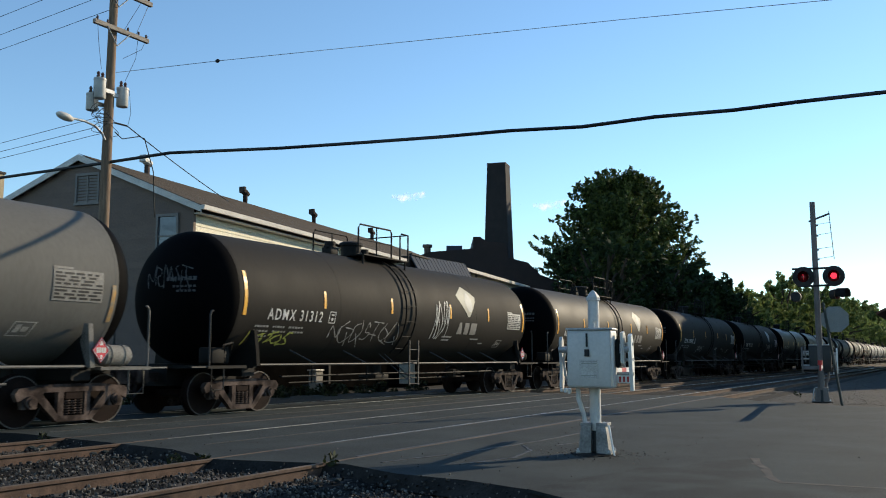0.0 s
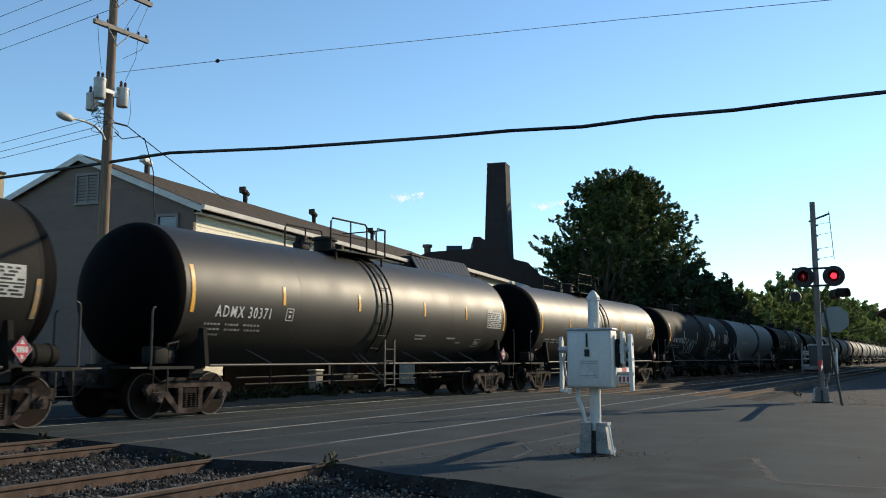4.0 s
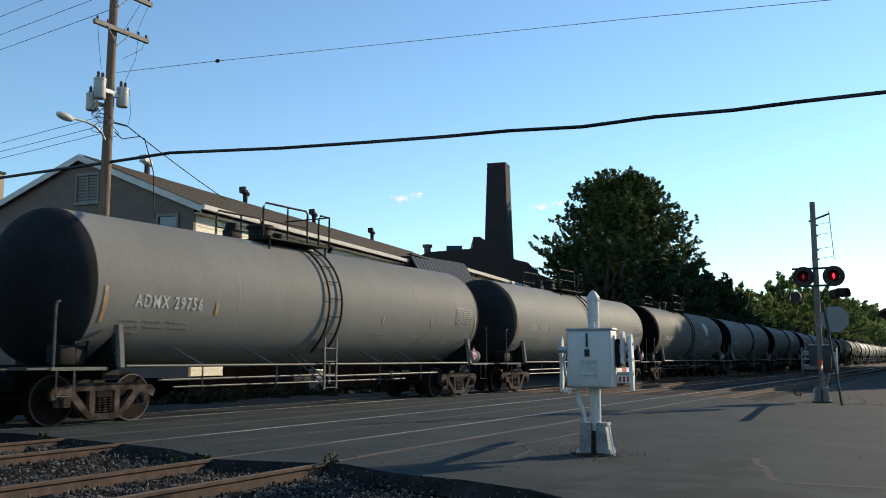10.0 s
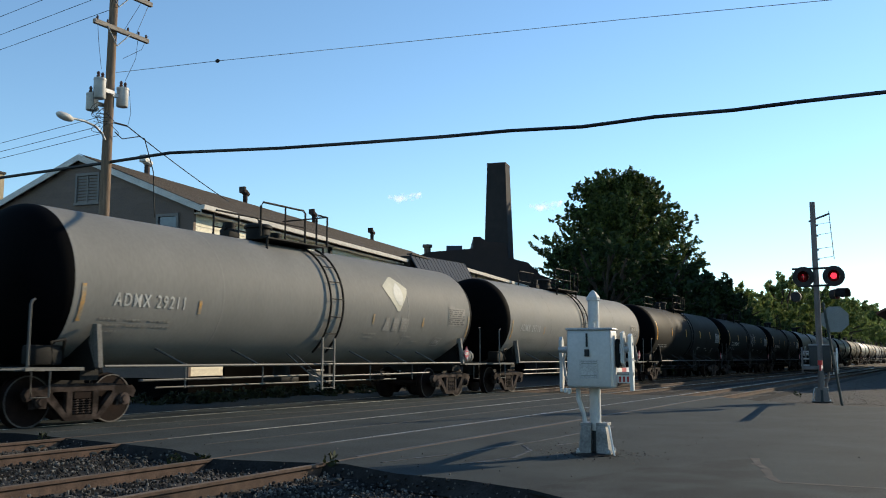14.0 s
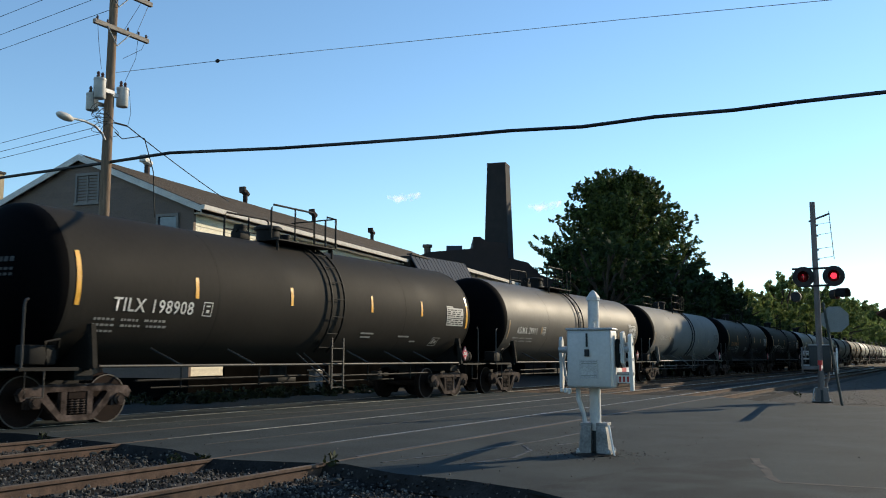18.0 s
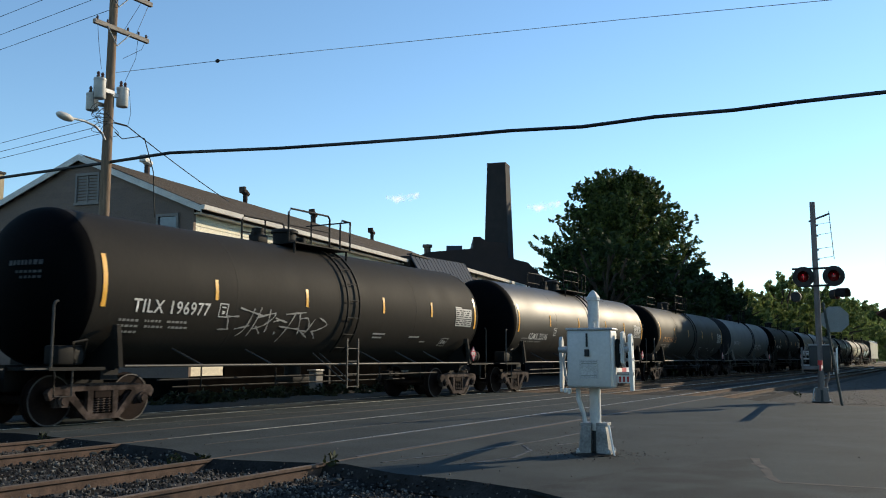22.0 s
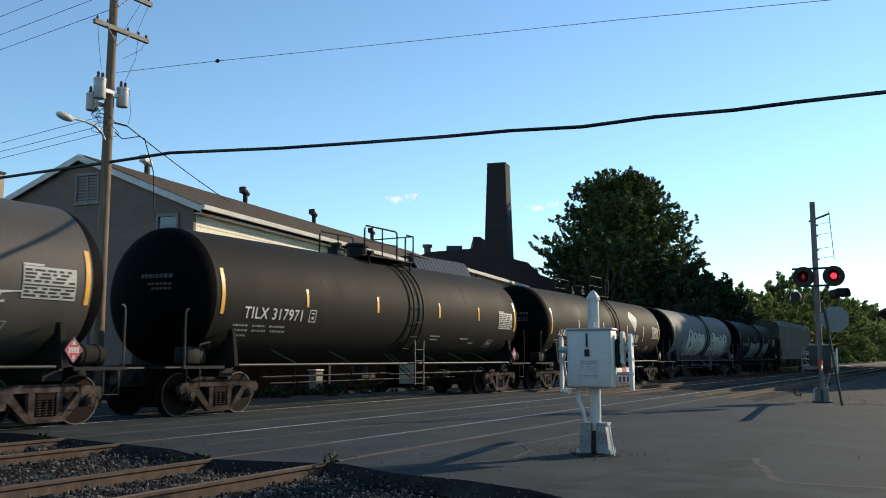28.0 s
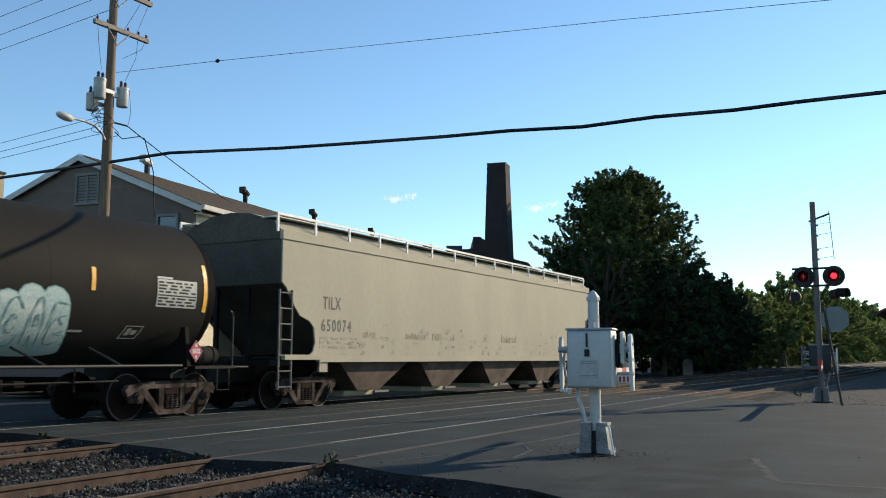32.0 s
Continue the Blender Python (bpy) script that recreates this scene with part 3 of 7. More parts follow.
def lens_hood(parent, m, plate=True):
    """A round red lens in a black hood that looks along local x."""
    lamp = part("signal_lamp", BM(), SIGNAL_BLACK, parent, "round black backplate with red lens" if plate else "black hooded lamp", m=m)
    if plate:
        g = BM()
        rod(g, (0, 0, 0), (0.02, 0, 0), 0.29, 32)
        part("backplate", g, SIGNAL_BLACK, lamp, smooth=40)
    g = BM()
    rod(g, (-0.16, 0, 0), (0, 0, 0), 0.13, 20, 0.15)
    part("housing", g, SIGNAL_BLACK, lamp, smooth=40)
    g = BM()
    rod(g, (0.02, 0, 0), (0.04, 0, 0), 0.15, 28, 0.13)
    part("lens", g, RED_LENS, lamp, "dark red lens", smooth=60)
    g = BM()
    rings = []
    for d, r in ((0.0, 0.165), (0.30, 0.155)):
        rings.append([g.verts.new((0.02 + d, r * math.cos(a), r * math.sin(a))) for a in [radians(-30 + 240 * k / 16) for k in range(17)]])
    for k in range(16):
        g.faces.new((rings[0][k], rings[0][k + 1], rings[1][k + 1], rings[1][k]))
    bmesh.ops.solidify(g, geom=g.faces[:], thickness=0.012)
    part("hood", g, SIGNAL_BLACK, lamp, smooth=40)
    return lamp


mast_lights = thing("crossing_lights", "pair of round red flashing lights on a black crossbar", "signal lights", turned(27.05, 3.18, 186.3), group="crossing lights")
g = BM()
rod(g, (0.1, -0.62, 3.74), (0.1, 0.62, 3.74), 0.03)
rod(g, (0.1, -0.5, 3.25), (0.1, 0.5, 3.25), 0.03)
part("crossbar", g, SIGNAL_BLACK, mast_lights)
flashers = []
for y in (-0.33, 0.46):
    lamp = lens_hood(mast_lights, pose(0.16, y, 3.5))
    g = BM()
    rod(g, (-0.001, 0, 0), (0.001, 0, 0), 0.085, 24)
    flashers.append(part("flasher_disc", g, LAMP_GLOW, lamp, "glowing red disc", m=pose(0.13, 0, 0)))
lens_hood(mast_lights, pose(0.0, -0.55, 2.95, 0, 0, 180), False)
lens_hood(mast_lights, pose(0.05, 0.52, 3.0, 0, 0, 60), False)
# bracing on the mast's top
brace = thing("mast_brace", "thin grey steel bracing rods near the mast top", "brace", turned(27.05, 3.18, 186.3))
g = BM()
pipe(g, [(0, -0.12, 5.1), (0, 0.44, 5.3)], 0.03)
part("arm", g, MAST_GREY, brace)
g = BM()
pipe(g, [(0, 0.42, 5.38), (0, 0.5, 4.0)], 0.012)
part("rod", g, GALV, brace)
for z in (5.0, 4.7, 4.3, 4.02):
    g = BM()
    pipe(g, [(0, 0.04, z), (0, 0.47, z + 0.05)], 0.007)
    pipe(g, [(0, 0.04, z - 0.02), (0, 0.12, z - 0.02)], 0.03)
    part("rung", g, GALV, brace)

# stop sign, seen from behind
sign = thing("stop_sign", "grey back of an octagonal road sign on a dark post", "road sign", pose(26.6, 2.62, 0, 0, 0, 6))
g = BM()
prism(g, [(0.38 * math.cos(radians(22.5 + 45 * k)), 0.38 * math.sin(radians(22.5 + 45 * k)) + 2.28) for k in range(8)], 0, 0.02, 0.026)
part("sign_plate", g, SIGN_BACK, sign, m=pose(0, 0.08, 0))
g = BM()
pipe(g, [(0, 0, -0.15), (0.0, 0.36, 2.75)], 0.035)
part("post", g, POST_GREEN, sign)


# ---- utility pole, wires ----
PX, PY = 15.12, 18.5
pole = thing("utility_pole", "brown wooden utility pole with transformers and a street lamp", "utility pole", pose(PX, PY, 0))
g = BM()
lathe(g, [(-0.2, 0.155), (4, 0.135), (8, 0.118), (11.4, 0.1)], 18)
part("post", g, POLE_WOOD, pole, smooth=40)
for z, half in ((9.70, 0.9), (10.75, 1.0)):
    g = BM()
    box(g, -0.72 if half < 1 else -0.6, 1.03 if half < 1 else 1.1, -0.22, -0.12, z - 0.06, z + 0.06, 0.008)
    arm = part("crossarm", g, ARM_WOOD, pole, "pale weathered wooden crossarm")
    for x in ((-0.62, -0.3, 0.35, 0.7, 0.96) if half < 1 else (-0.5, 0.4, 0.75, 1.0)):
        g = BM()
        lathe(g, [(z + 0.06, 0.012), (z + 0.08, 0.02), (z + 0.1, 0.032), (z + 0.13, 0.028), (z + 0.15, 0.03), (z + 0.17, 0.012)], 10, Matrix.Translation((x, -0.17, 0)))
        part("insulator", g, PORCELAIN, arm)
    g = BM()
    for sx in (-0.45, 0.5):
        pipe(g, [(0, -0.2, z - 0.45), (sx * 0.75, -0.23, z - 0.03)], 0.015)
    part("arm_brace", g, GALV, pole)
for x, y, z0, z1, r in ((-0.44, -0.16, 7.74, 8.26, 0.15), (-0.36, 0.2, 7.5, 7.94, 0.15), (0.33, -0.1, 7.72, 8.22, 0.15)):
    can = part("transformer", BM(), CAN_GREY, pole, "grey cylindrical transformer can")
    g = BM()
    lathe(g, [(z0, r * 0.9), (z0 + 0.02, r), (z1 - 0.06, r), (z1 - 0.05, r * 1.06), (z1, r * 1.04), (z1 + 0.03, r * 0.5)], 22, Matrix.Translation((x, y, 0)))
    part("tank", g, CAN_GREY, can, smooth=40)
    for dx in (-0.06, 0.07):
        g = BM()
        lathe(g, [(z1, 0.03), (z1 + 0.05, 0.05), (z1 + 0.09, 0.03), (z1 + 0.13, 0.045), (z1 + 0.18, 0.02)], 8, Matrix.Translation((x + dx, y, 0)))
        part("bushing", g, PORCELAIN, can)
    g = BM()
    box(g, min(0, x), max(0, x), y - 0.03, y + 0.03, (z0 + z1) / 2 - 0.05, (z0 + z1) / 2 + 0.05)
    part("hanger", g, GALV, can)
# street lamp on its arm
g = BM()
pipe(g, [(-0.12, -0.05, 6.75), (-0.22, -0.06, 6.9), (-0.45, -0.08, 7.03), (-0.8, -0.1, 7.08), (-1.15, -0.12, 7.06)], 0.03, 8)
lamp_arm = part("lamp_arm", g, GALV, pole, "curved galvanised lamp arm", smooth=50)
g = BM()
bmesh.ops.create_uvsphere(g, u_segments=16, v_segments=10, radius=1.0, matrix=Matrix.Translation((-1.38, -0.13, 7.05)) @ pose(0, 0, 0, 0, 8, 0) @ Matrix.Diagonal((0.25, 0.12, 0.095, 1)))
part("lamp_head", g, TRIM, lamp_arm, "pale cobra-head lamp", smooth=60)
# service bracket and loops of wire
g = BM()
pipe(g, [(0.1, -0.1, 7.25), (0.46, -0.15, 7.24)], 0.025)
part("bracket", g, SIGNAL_BLACK, pole)
random.seed(12)
for i in range(9):
    g = BM()
    cx, cz, r = random.uniform(-0.55, -0.1), random.uniform(6.95, 7.5), random.uniform(0.1, 0.28)
    pipe(g, [(cx + r * math.cos(a), -0.25 + 0.1 * math.sin(a * 2), cz + 0.7 * r * math.sin(a)) for a in [2 * math.pi * k / 14 * 0.8 + i for k in range(15)]], 0.008, 5)
    part("wire_loop", g, CABLE, pole)
for pts in ([(-0.62, -0.17, 9.8), (-0.6, -0.25, 9.1), (-0.45, -0.2, 8.5)], [(0.7, -0.17, 9.8), (0.62, -0.2, 9.1), (0.4, -0.1, 8.45)], [(0.5, -0.15, 8.2), (0.57, -0.16, 7.6), (0.5, -0.15, 7.25)], [(0.25, -0.16, 9.0), (0.8, -0.2, 9.4), (1.02, -0.17, 9.85)], [(-0.5, -0.18, 8.2), (-0.66, -0.2, 7.9), (-0.6, -0.2, 7.4)], [(0.2, -0.16, 9.7), (0.75, -0.17, 10.7)], [(0.6, -0.16, 9.7), (1.02, -0.17, 10.75)]):
    g = BM()
    pipe(g, pts, 0.006, 5)
    part("jumper_wire", g, CABLE, pole)
g = BM()
pipe(g, [(0.05, -0.2, 6.98), (0.3, -0.2, 6.85), (0.75, -0.3, 7.0), (0.85, -0.4, 6.95), (1.1, -0.5, 6.1), (1.65, 0.0, 5.0)], 0.014, 6)
part("drop_cable", g, CABLE, pole, "loose black drop cable")


def line(name, pts, r, label, category, sag=0.0, n=14):
    g = BM()
    out = []
    for a, b in zip(pts, pts[1:]):
        a, b = Vector(a), Vector(b)
        for k in range(n):
            t = k / n
            p = a.lerp(b, t)
            p.z -= sag * 4 * t * (1 - t)
            out.append(p)
    out.append(Vector(pts[-1]))
    pipe(g, out, r, 6)
    return single(name, g, GALV if name == "guy_wire" else CABLE, label, category, smooth=60)


line("cable", [(14.4, 32.0, 6.1), (15.16, 18.43, 6.2), (15.45, 16.6, 6.29), (15.95, 13.41, 6.14), (16.3, 11.23, 6.09), (16.59, 9.42, 6.055), (16.82, 7.94, 6.05), (17.07, 6.37, 5.99), (17.3, 4.89, 6.055), (17.54, 3.39, 6.045), (17.73, 2.17, 6.09), (17.96, 0.74, 6.12), (18.6, -4.0, 6.2), (19.6, -12.0, 6.5)], 0.04, "thick black bundled cable strung across the tracks", "cable", n=4)
line("guy_wire", [(15.17, 18.34, 8.56), (15.66, 15.29, 8.5), (16.62, 9.2, 8.3), (17.21, 5.51, 8.19), (17.83, 1.58, 8.03), (19.6, -12.0, 7.9)], 0.007, "thin grey span wire across the tracks", "wire")
g = BM()
bmesh.ops.create_uvsphere(g, u_segments=12, v_segments=8, radius=0.045, matrix=Matrix.Translation((15.66, 15.29, 8.5)) @ Matrix.Diagonal((1, 1.6, 1, 1)))
single("wire_clamp", g, CABLE, "small black clamp on the span wire", "wire clamp", smooth=60)
for x, z in ((14.62, 10.98), (15.0, 10.7), (15.1, 10.3)):
    line("power_line", [(x, 18.33, z), (x + 3.0, 60, z)], 0.007, "thin black overhead power line", "wire", sag=0.15)
for z in (7.35, 7.1, 6.9):
    line("power_line", [(14.9, 18.5, z), (18.5, 60, z)], 0.007, "thin black overhead power line", "wire", sag=0.1)
line("service_wire", [(15.6, 18.35, 7.24), (21.6, 20.4, 6.35)], 0.014, "black service wire to the building", "wire", sag=0.05)
# the pole that carries the far end of the cables
end_pole = thing("utility_pole", "brown wooden utility pole", "utility pole", pose(19.6, -12.0, 0))
g = BM()
lathe(g, [(-0.2, 0.19), (4, 0.17), (8, 0.15), (11.4, 0.13)], 18)
part("post", g, POLE_WOOD, end_pole, smooth=40)
for wx, wy in ((18.5, 60.3),):
    far_pole = thing("utility_pole", "brown wooden utility pole", "utility pole", pose(wx, wy, 0))
    part("post", end_pole.children[0].data, POLE_WOOD, far_pole)


# ---- long gabled building ----
BAZ = 9.224
WID, LEN, EAVE, RISE = 9.1, 28.6, 6.03, 1.88
FRONT = 16.3
hall = thing("building", "long two-storey gabled building with cream siding, gable shaded by colour", "building", turned(20.14, 20.47, BAZ))


def clapboards(parent, mat, axis_len, z0, z1, place, holes=(), clip=None):
    """Overlapping boards 0.19 m high; place(u0, u1, z) gives the pose of a board."""
    z = z0
    while z < z1 - 0.05:
        zt = min(z + 0.19, z1)
        lo, hi = (0, axis_len) if clip is None else clip(z + 0.1)
        spans = [(lo, hi)]
        for a, b, c, d in holes:
            if z + 0.1 > c and z + 0.05 < d:
                spans = [s for lo_, hi_ in spans for s in ((lo_, min(hi_, a)), (max(lo_, b), hi_)) if s[1] - s[0] > 0.02]
        for a, b in spans:
            if b - a > 0.05:
                g = BM()
                lip = 0.03 if mat is SIDING else 0.019
                prism(g, [(0, z), (lip, z), (0.012, zt), (0, zt)], 0, a, b)
                part("siding_board", g, mat, parent, m=place)
        z += 0.19


def window(parent, m, w, h, shutter=False):
    """A window in the plane x-z, looking to -y."""
    win = part("window", BM(), TRIM, parent, m=m)
    g = BM()
    for a in ((-w / 2 - 0.07, -w / 2, 0, h), (w / 2, w / 2 + 0.07, 0, h), (-w / 2 - 0.07, w / 2 + 0.07, h, h + 0.09), (-w / 2 - 0.1, w / 2 + 0.1, -0.08, 0)):
        box(g, a[0], a[1], -0.06, 0.03, a[2], a[3])
    box(g, -w / 2, w / 2, -0.03, 0.02, h / 2 - 0.025, h / 2 + 0.025)
    if shutter:
        box(g, -0.03, 0.03, -0.04, 0.02, 0, h)
    part("frame", g, WINDOW_TRIM, win)
    g = BM()
    if shutter:
        for k in range(9):
            box(g, -w / 2, w / 2, -0.02, 0.0, h * k / 9 + 0.01, h * (k + 0.75) / 9)
        part("louvre", g, WINDOW_TRIM, win, "dark louvred vent slats")
    else:
        box(g, -w / 2, w / 2, 0.0, 0.012, 0, h)
        part("pane", g, GLASS_DARK, win)
    return win


g = BM()
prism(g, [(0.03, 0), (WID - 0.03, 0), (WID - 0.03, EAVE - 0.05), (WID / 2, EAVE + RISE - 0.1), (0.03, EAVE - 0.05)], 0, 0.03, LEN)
part("wall", g, GABLE_SHADED, hall)
# sunlit long side looks to -y, gable looks to -x with shade in its colour
side_place = Matrix(((1, 0, 0, 0), (0, -1, 0, 0.03), (0, 0, 1, 0), (0, 0, 0, 1)))
clapboards(hall, SIDING, FRONT, 3.1, 5.85, side_place)
clapboards(hall, SIDING, 1.85, 0.66, 3.1, side_place)
g = BM()
box(g, 0.0, 1.9, -0.04, 0.03, 0.0, 0.65)
part("plinth", g, BLACK_WALL, hall, "near-black plinth")
g = BM()
box(g, -0.045, 0.02, -0.04, WID, 0.0, 0.6)
part("plinth", g, BLACK_WALL, hall, "near-black plinth")
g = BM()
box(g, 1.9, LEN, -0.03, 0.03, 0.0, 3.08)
part("lower_wall", g, BLACK_WALL, hall, "near-black lower wall")
g = BM()
box(g, 9.0, 9.16, -0.14, -0.03, 0.2, 5.8)
part("downpipe", g, FRAME_BLACK, hall, "dark downpipe")
gable_holes = [(3.75, 4.72, 6.35, 7.36), (0.55, 1.38, 4.45, 5.8), (6.98, 7.85, 4.2, 5.66)]
gm = Matrix(((0, -1, 0, 0.03), (1, 0, 0, 0), (0, 0, 1, 0), (0, 0, 0, 1)))
clapboards(hall, GABLE_SHADED, WID, 0.3, EAVE + RISE - 0.12, gm, gable_holes, lambda z: (0, WID) if z < EAVE else ((z - EAVE) / RISE * WID / 2 + 0.1, WID - (z - EAVE) / RISE * WID / 2 - 0.1))
for i, (a, b, c, d) in enumerate(gable_holes):
    window(hall, pose(0.0, (a + b) / 2, c, 0, 0, -90), b - a - 0.12, d - c - 0.1, i == 0)
g = BM()
box(g, -0.02, 0.1, -0.02, 0.1, 0, EAVE)
part("corner_board", g, GABLE_SHADED, hall)
g = BM()
box(g, 0.0, FRONT, -0.3, -0.02, EAVE - 0.3, EAVE - 0.26)
part("soffit", g, TRIM, hall)
slope = math.atan2(RISE, WID / 2)
for side in (0, 1):
    g = BM()
    e = 0.4
    y0, z0 = (-e, EAVE - e * RISE / (WID / 2)) if side == 0 else (WID + e, EAVE - e * RISE / (WID / 2))
    prism(g, [(y0, z0), (WID / 2, EAVE + RISE - 0.03), (WID / 2, EAVE + RISE + 0.06), (y0, z0 + 0.09)], 0, -0.14, LEN + 0.1)
    roof = part("roof", g, SHINGLE, hall, "brown shingle roof slope")
    rows = 22
    for k in range(rows if side == 0 else 0):
        t = k / rows
        g = BM()
        ya, za = y0 + (WID / 2 - y0) * t, z0 + (EAVE + RISE - z0) * t + 0.09
        yb, zb = y0 + (WID / 2 - y0) * (t + 1 / rows), z0 + (EAVE + RISE - z0) * (t + 1 / rows) + 0.09
        prism(g, [(ya, za), (yb, zb), (yb, zb + 0.006), (ya, za + 0.028)], 0, -0.16, LEN + 0.1)
        part("shingle_course", g, SHINGLE, roof)
    g = BM()
    prism(g, [(y0, z0 - 0.12), (WID / 2, EAVE + RISE - 0.14), (WID / 2, EAVE + RISE + 0.07), (y0, z0 + 0.09)], 0, -0.19, -0.145)
    part("bargeboard", g, TRIM, hall, "white barge board along the gable")
g = BM()
prism(g, [(-0.42, 5.83), (-0.53, 5.83), (-0.55, 5.97), (-0.40, 5.97)], 0, -0.2, FRONT)
part("gutter", g, TRIM, hall, "white eaves gutter")
# roof vents: stub with a turned cowl
for u, y, s in ((3.24, 4.5, 1.0), (9.78, 4.5, 1.0), (16.0, 4.5, 1.0), (22.95, 4.5, 1.0)):
    zz = EAVE + y * RISE / (WID / 2) + 0.1
    vent = part("roof_vent", BM(), GALV, hall, "sheet-metal roof vent with cowl")
    g = BM()
    rod(g, (u, y, zz - 0.2), (u, y, zz + 0.38), 0.1, 12)
    part("stub", g, TRUCK_RUST, vent)
    g = BM()
    rod(g, (u - 0.2, y, zz + 0.5), (u + 0.16, y, zz + 0.38), 0.15, 12, 0.13)
    box(g, u - 0.28, u - 0.16, y - 0.14, y + 0.14, zz + 0.4, zz + 0.66)
    part("cowl", g, CAN_GREY if u < 5 else TRUCK_RUST, vent)

# wing with a long metal roof, its blue-grey sky reflection painted, and the building beyond it
wing = thing("building", "low front wing with a metal roof coloured like reflected sky", "building", turned(20.14, 20.47, BAZ))
W0, W1 = FRONT + 0.05, FRONT + 8.2
g = BM()
prism(g, [(W0 + 0.05, -0.9), (W1, -0.9), (W1, -0.06), (W0 + 0.05, -0.06)], 2, 0.0, 5.15)
part("wall", g, SIDING, wing)


def lean_roof(g, u0, u1, lift, thick):
    """A slab that follows the wing's roof, which rises a little along its length."""
    def at(u, v, up):
        t = (u - W0) / (W1 - W0)
        return g.verts.new((u, v, 6.22 + 0.35 * t + (v + 0.6) * 1.8 + up))
    low = [at(u, v, lift) for u, v in ((u0, -1.2), (u1, -1.2), (u1, -0.6), (u0, -0.6))]
    top = [at(u, v, lift + thick) for u, v in ((u0, -1.2), (u1, -1.2), (u1, -0.6), (u0, -0.6))]
    g.faces.new(low[::-1])
    g.faces.new(top)
    for q in range(4):
        g.faces.new((low[q], low[(q + 1) % 4], top[(q + 1) % 4], top[q]))


g = BM()
lean_roof(g, W0, W1 + 0.05, -0.08, 0.08)
mroof = part("roof", g, METAL_ROOF_SKY, wing)
for k in range(17):
    g = BM()
    lean_roof(g, W0 + 0.04 + k * 0.5, W0 + 0.075 + k * 0.5, 0.002, 0.035)
    part("seam", g, METAL_ROOF_SKY, mroof)
g = BM()
prism(g, [(-0.6, 5.2), (-0.02, 5.2), (-0.02, 6.15), (-0.6, 6.15)], 0, W0 + 0.05, W1)
part("upper_wall", g, SHINGLE, wing)
g = BM()
prism(g, [(-0.72, 6.2), (-0.45, 6.2), (-0.45, 6.26), (-0.72, 6.26)], 0, W0, W0 + 2.4)
part("ridge_flashing", g, SHINGLE, wing)
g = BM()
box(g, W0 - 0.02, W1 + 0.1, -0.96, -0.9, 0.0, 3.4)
part("lower_wall", g, BLACK_WALL, wing, "near-black sheet over the lower wall")
annex = thing("building", "cream-sided building with a white gutter", "building", turned(20.14, 20.47, BAZ))
A0, A1 = FRONT + 8.25, FRONT + 23.0
g = BM()
prism(g, [(-0.06, 0), (8, 0), (8, 6.45), (4, 6.9), (-0.06, 6.45)], 0, A0, A1)
part("wall", g, SIDING, annex)
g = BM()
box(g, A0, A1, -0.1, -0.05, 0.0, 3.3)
part("lower_wall", g, BLACK_WALL, annex, "near-black sheet over the lower wall")
for side in (0, 1):
    g = BM()
    prism(g, [(-0.35, 6.36), (4, 6.9), (4, 7.0), (-0.35, 6.46)] if side == 0 else [(8.35, 6.36), (4, 6.9), (4, 7.0), (8.35, 6.46)], 0, A0 - 0.1, A1 + 0.2)
    part("roof", g, SHINGLE, annex)
g = BM()
prism(g, [(-0.35, 6.24), (-0.47, 6.24), (-0.49, 6.42), (-0.33, 6.42)], 0, A0 - 0.1, A1 + 0.2)
part("gutter", g, TRIM, annex)
g = BM()
box(g, A0 + 3.4, A0 + 3.6, -0.2, -0.08, 0.2, 6.3)
part("downpipe", g, GALV, annex)

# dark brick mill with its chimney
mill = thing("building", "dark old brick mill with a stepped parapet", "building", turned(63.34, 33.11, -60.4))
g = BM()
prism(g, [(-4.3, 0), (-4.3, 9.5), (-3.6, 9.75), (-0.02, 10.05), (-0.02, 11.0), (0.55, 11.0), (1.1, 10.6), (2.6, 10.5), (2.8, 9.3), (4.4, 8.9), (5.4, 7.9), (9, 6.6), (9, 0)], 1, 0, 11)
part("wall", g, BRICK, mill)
g = BM()
box(g, -2.2, -0.9, 0.6, 2.6, 9.8, 10.35)
part("roof_hatch", g, METAL_ROOF_SKY, mill)
g = BM()
rod(g, (-3.75, 0.6, 9.2), (-3.75, 0.6, 10.25), 0.27, 12)
rod(g, (-3.75, 0.6, 10.2), (-3.75, 0.6, 10.42), 0.4, 12)
part("roof_vent", g, HOPPER_RUST, mill)
chimney = thing("chimney", "tall tapered square chimney of dark brick", "chimney", turned(67.18, 32.68, BAZ + 3))
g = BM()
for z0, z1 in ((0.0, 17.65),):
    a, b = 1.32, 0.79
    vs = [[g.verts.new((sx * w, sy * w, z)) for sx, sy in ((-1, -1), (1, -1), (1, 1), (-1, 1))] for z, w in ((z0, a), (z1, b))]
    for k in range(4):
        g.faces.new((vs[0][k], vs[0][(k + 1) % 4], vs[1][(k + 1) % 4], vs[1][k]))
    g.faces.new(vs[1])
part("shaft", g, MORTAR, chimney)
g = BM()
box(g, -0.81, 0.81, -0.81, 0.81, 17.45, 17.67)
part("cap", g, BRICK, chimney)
# house at the edge of the lot, and the far street front
house = thing("house", "house with a red-brown roof behind the lot", "house", pose(100.0, 0.3, 0))
g = BM()
box(g, 0, 12, -8, 4.6, -0.2, 5.6)
part("wall", g, SIDING, house)
g = BM()
prism(g, [(5.9, 5.55), (-1.7, 9.3), (-9.3, 5.55), (-9.3, 5.8), (-1.7, 9.6), (5.9, 5.8)], 0, -0.8, 12.8)
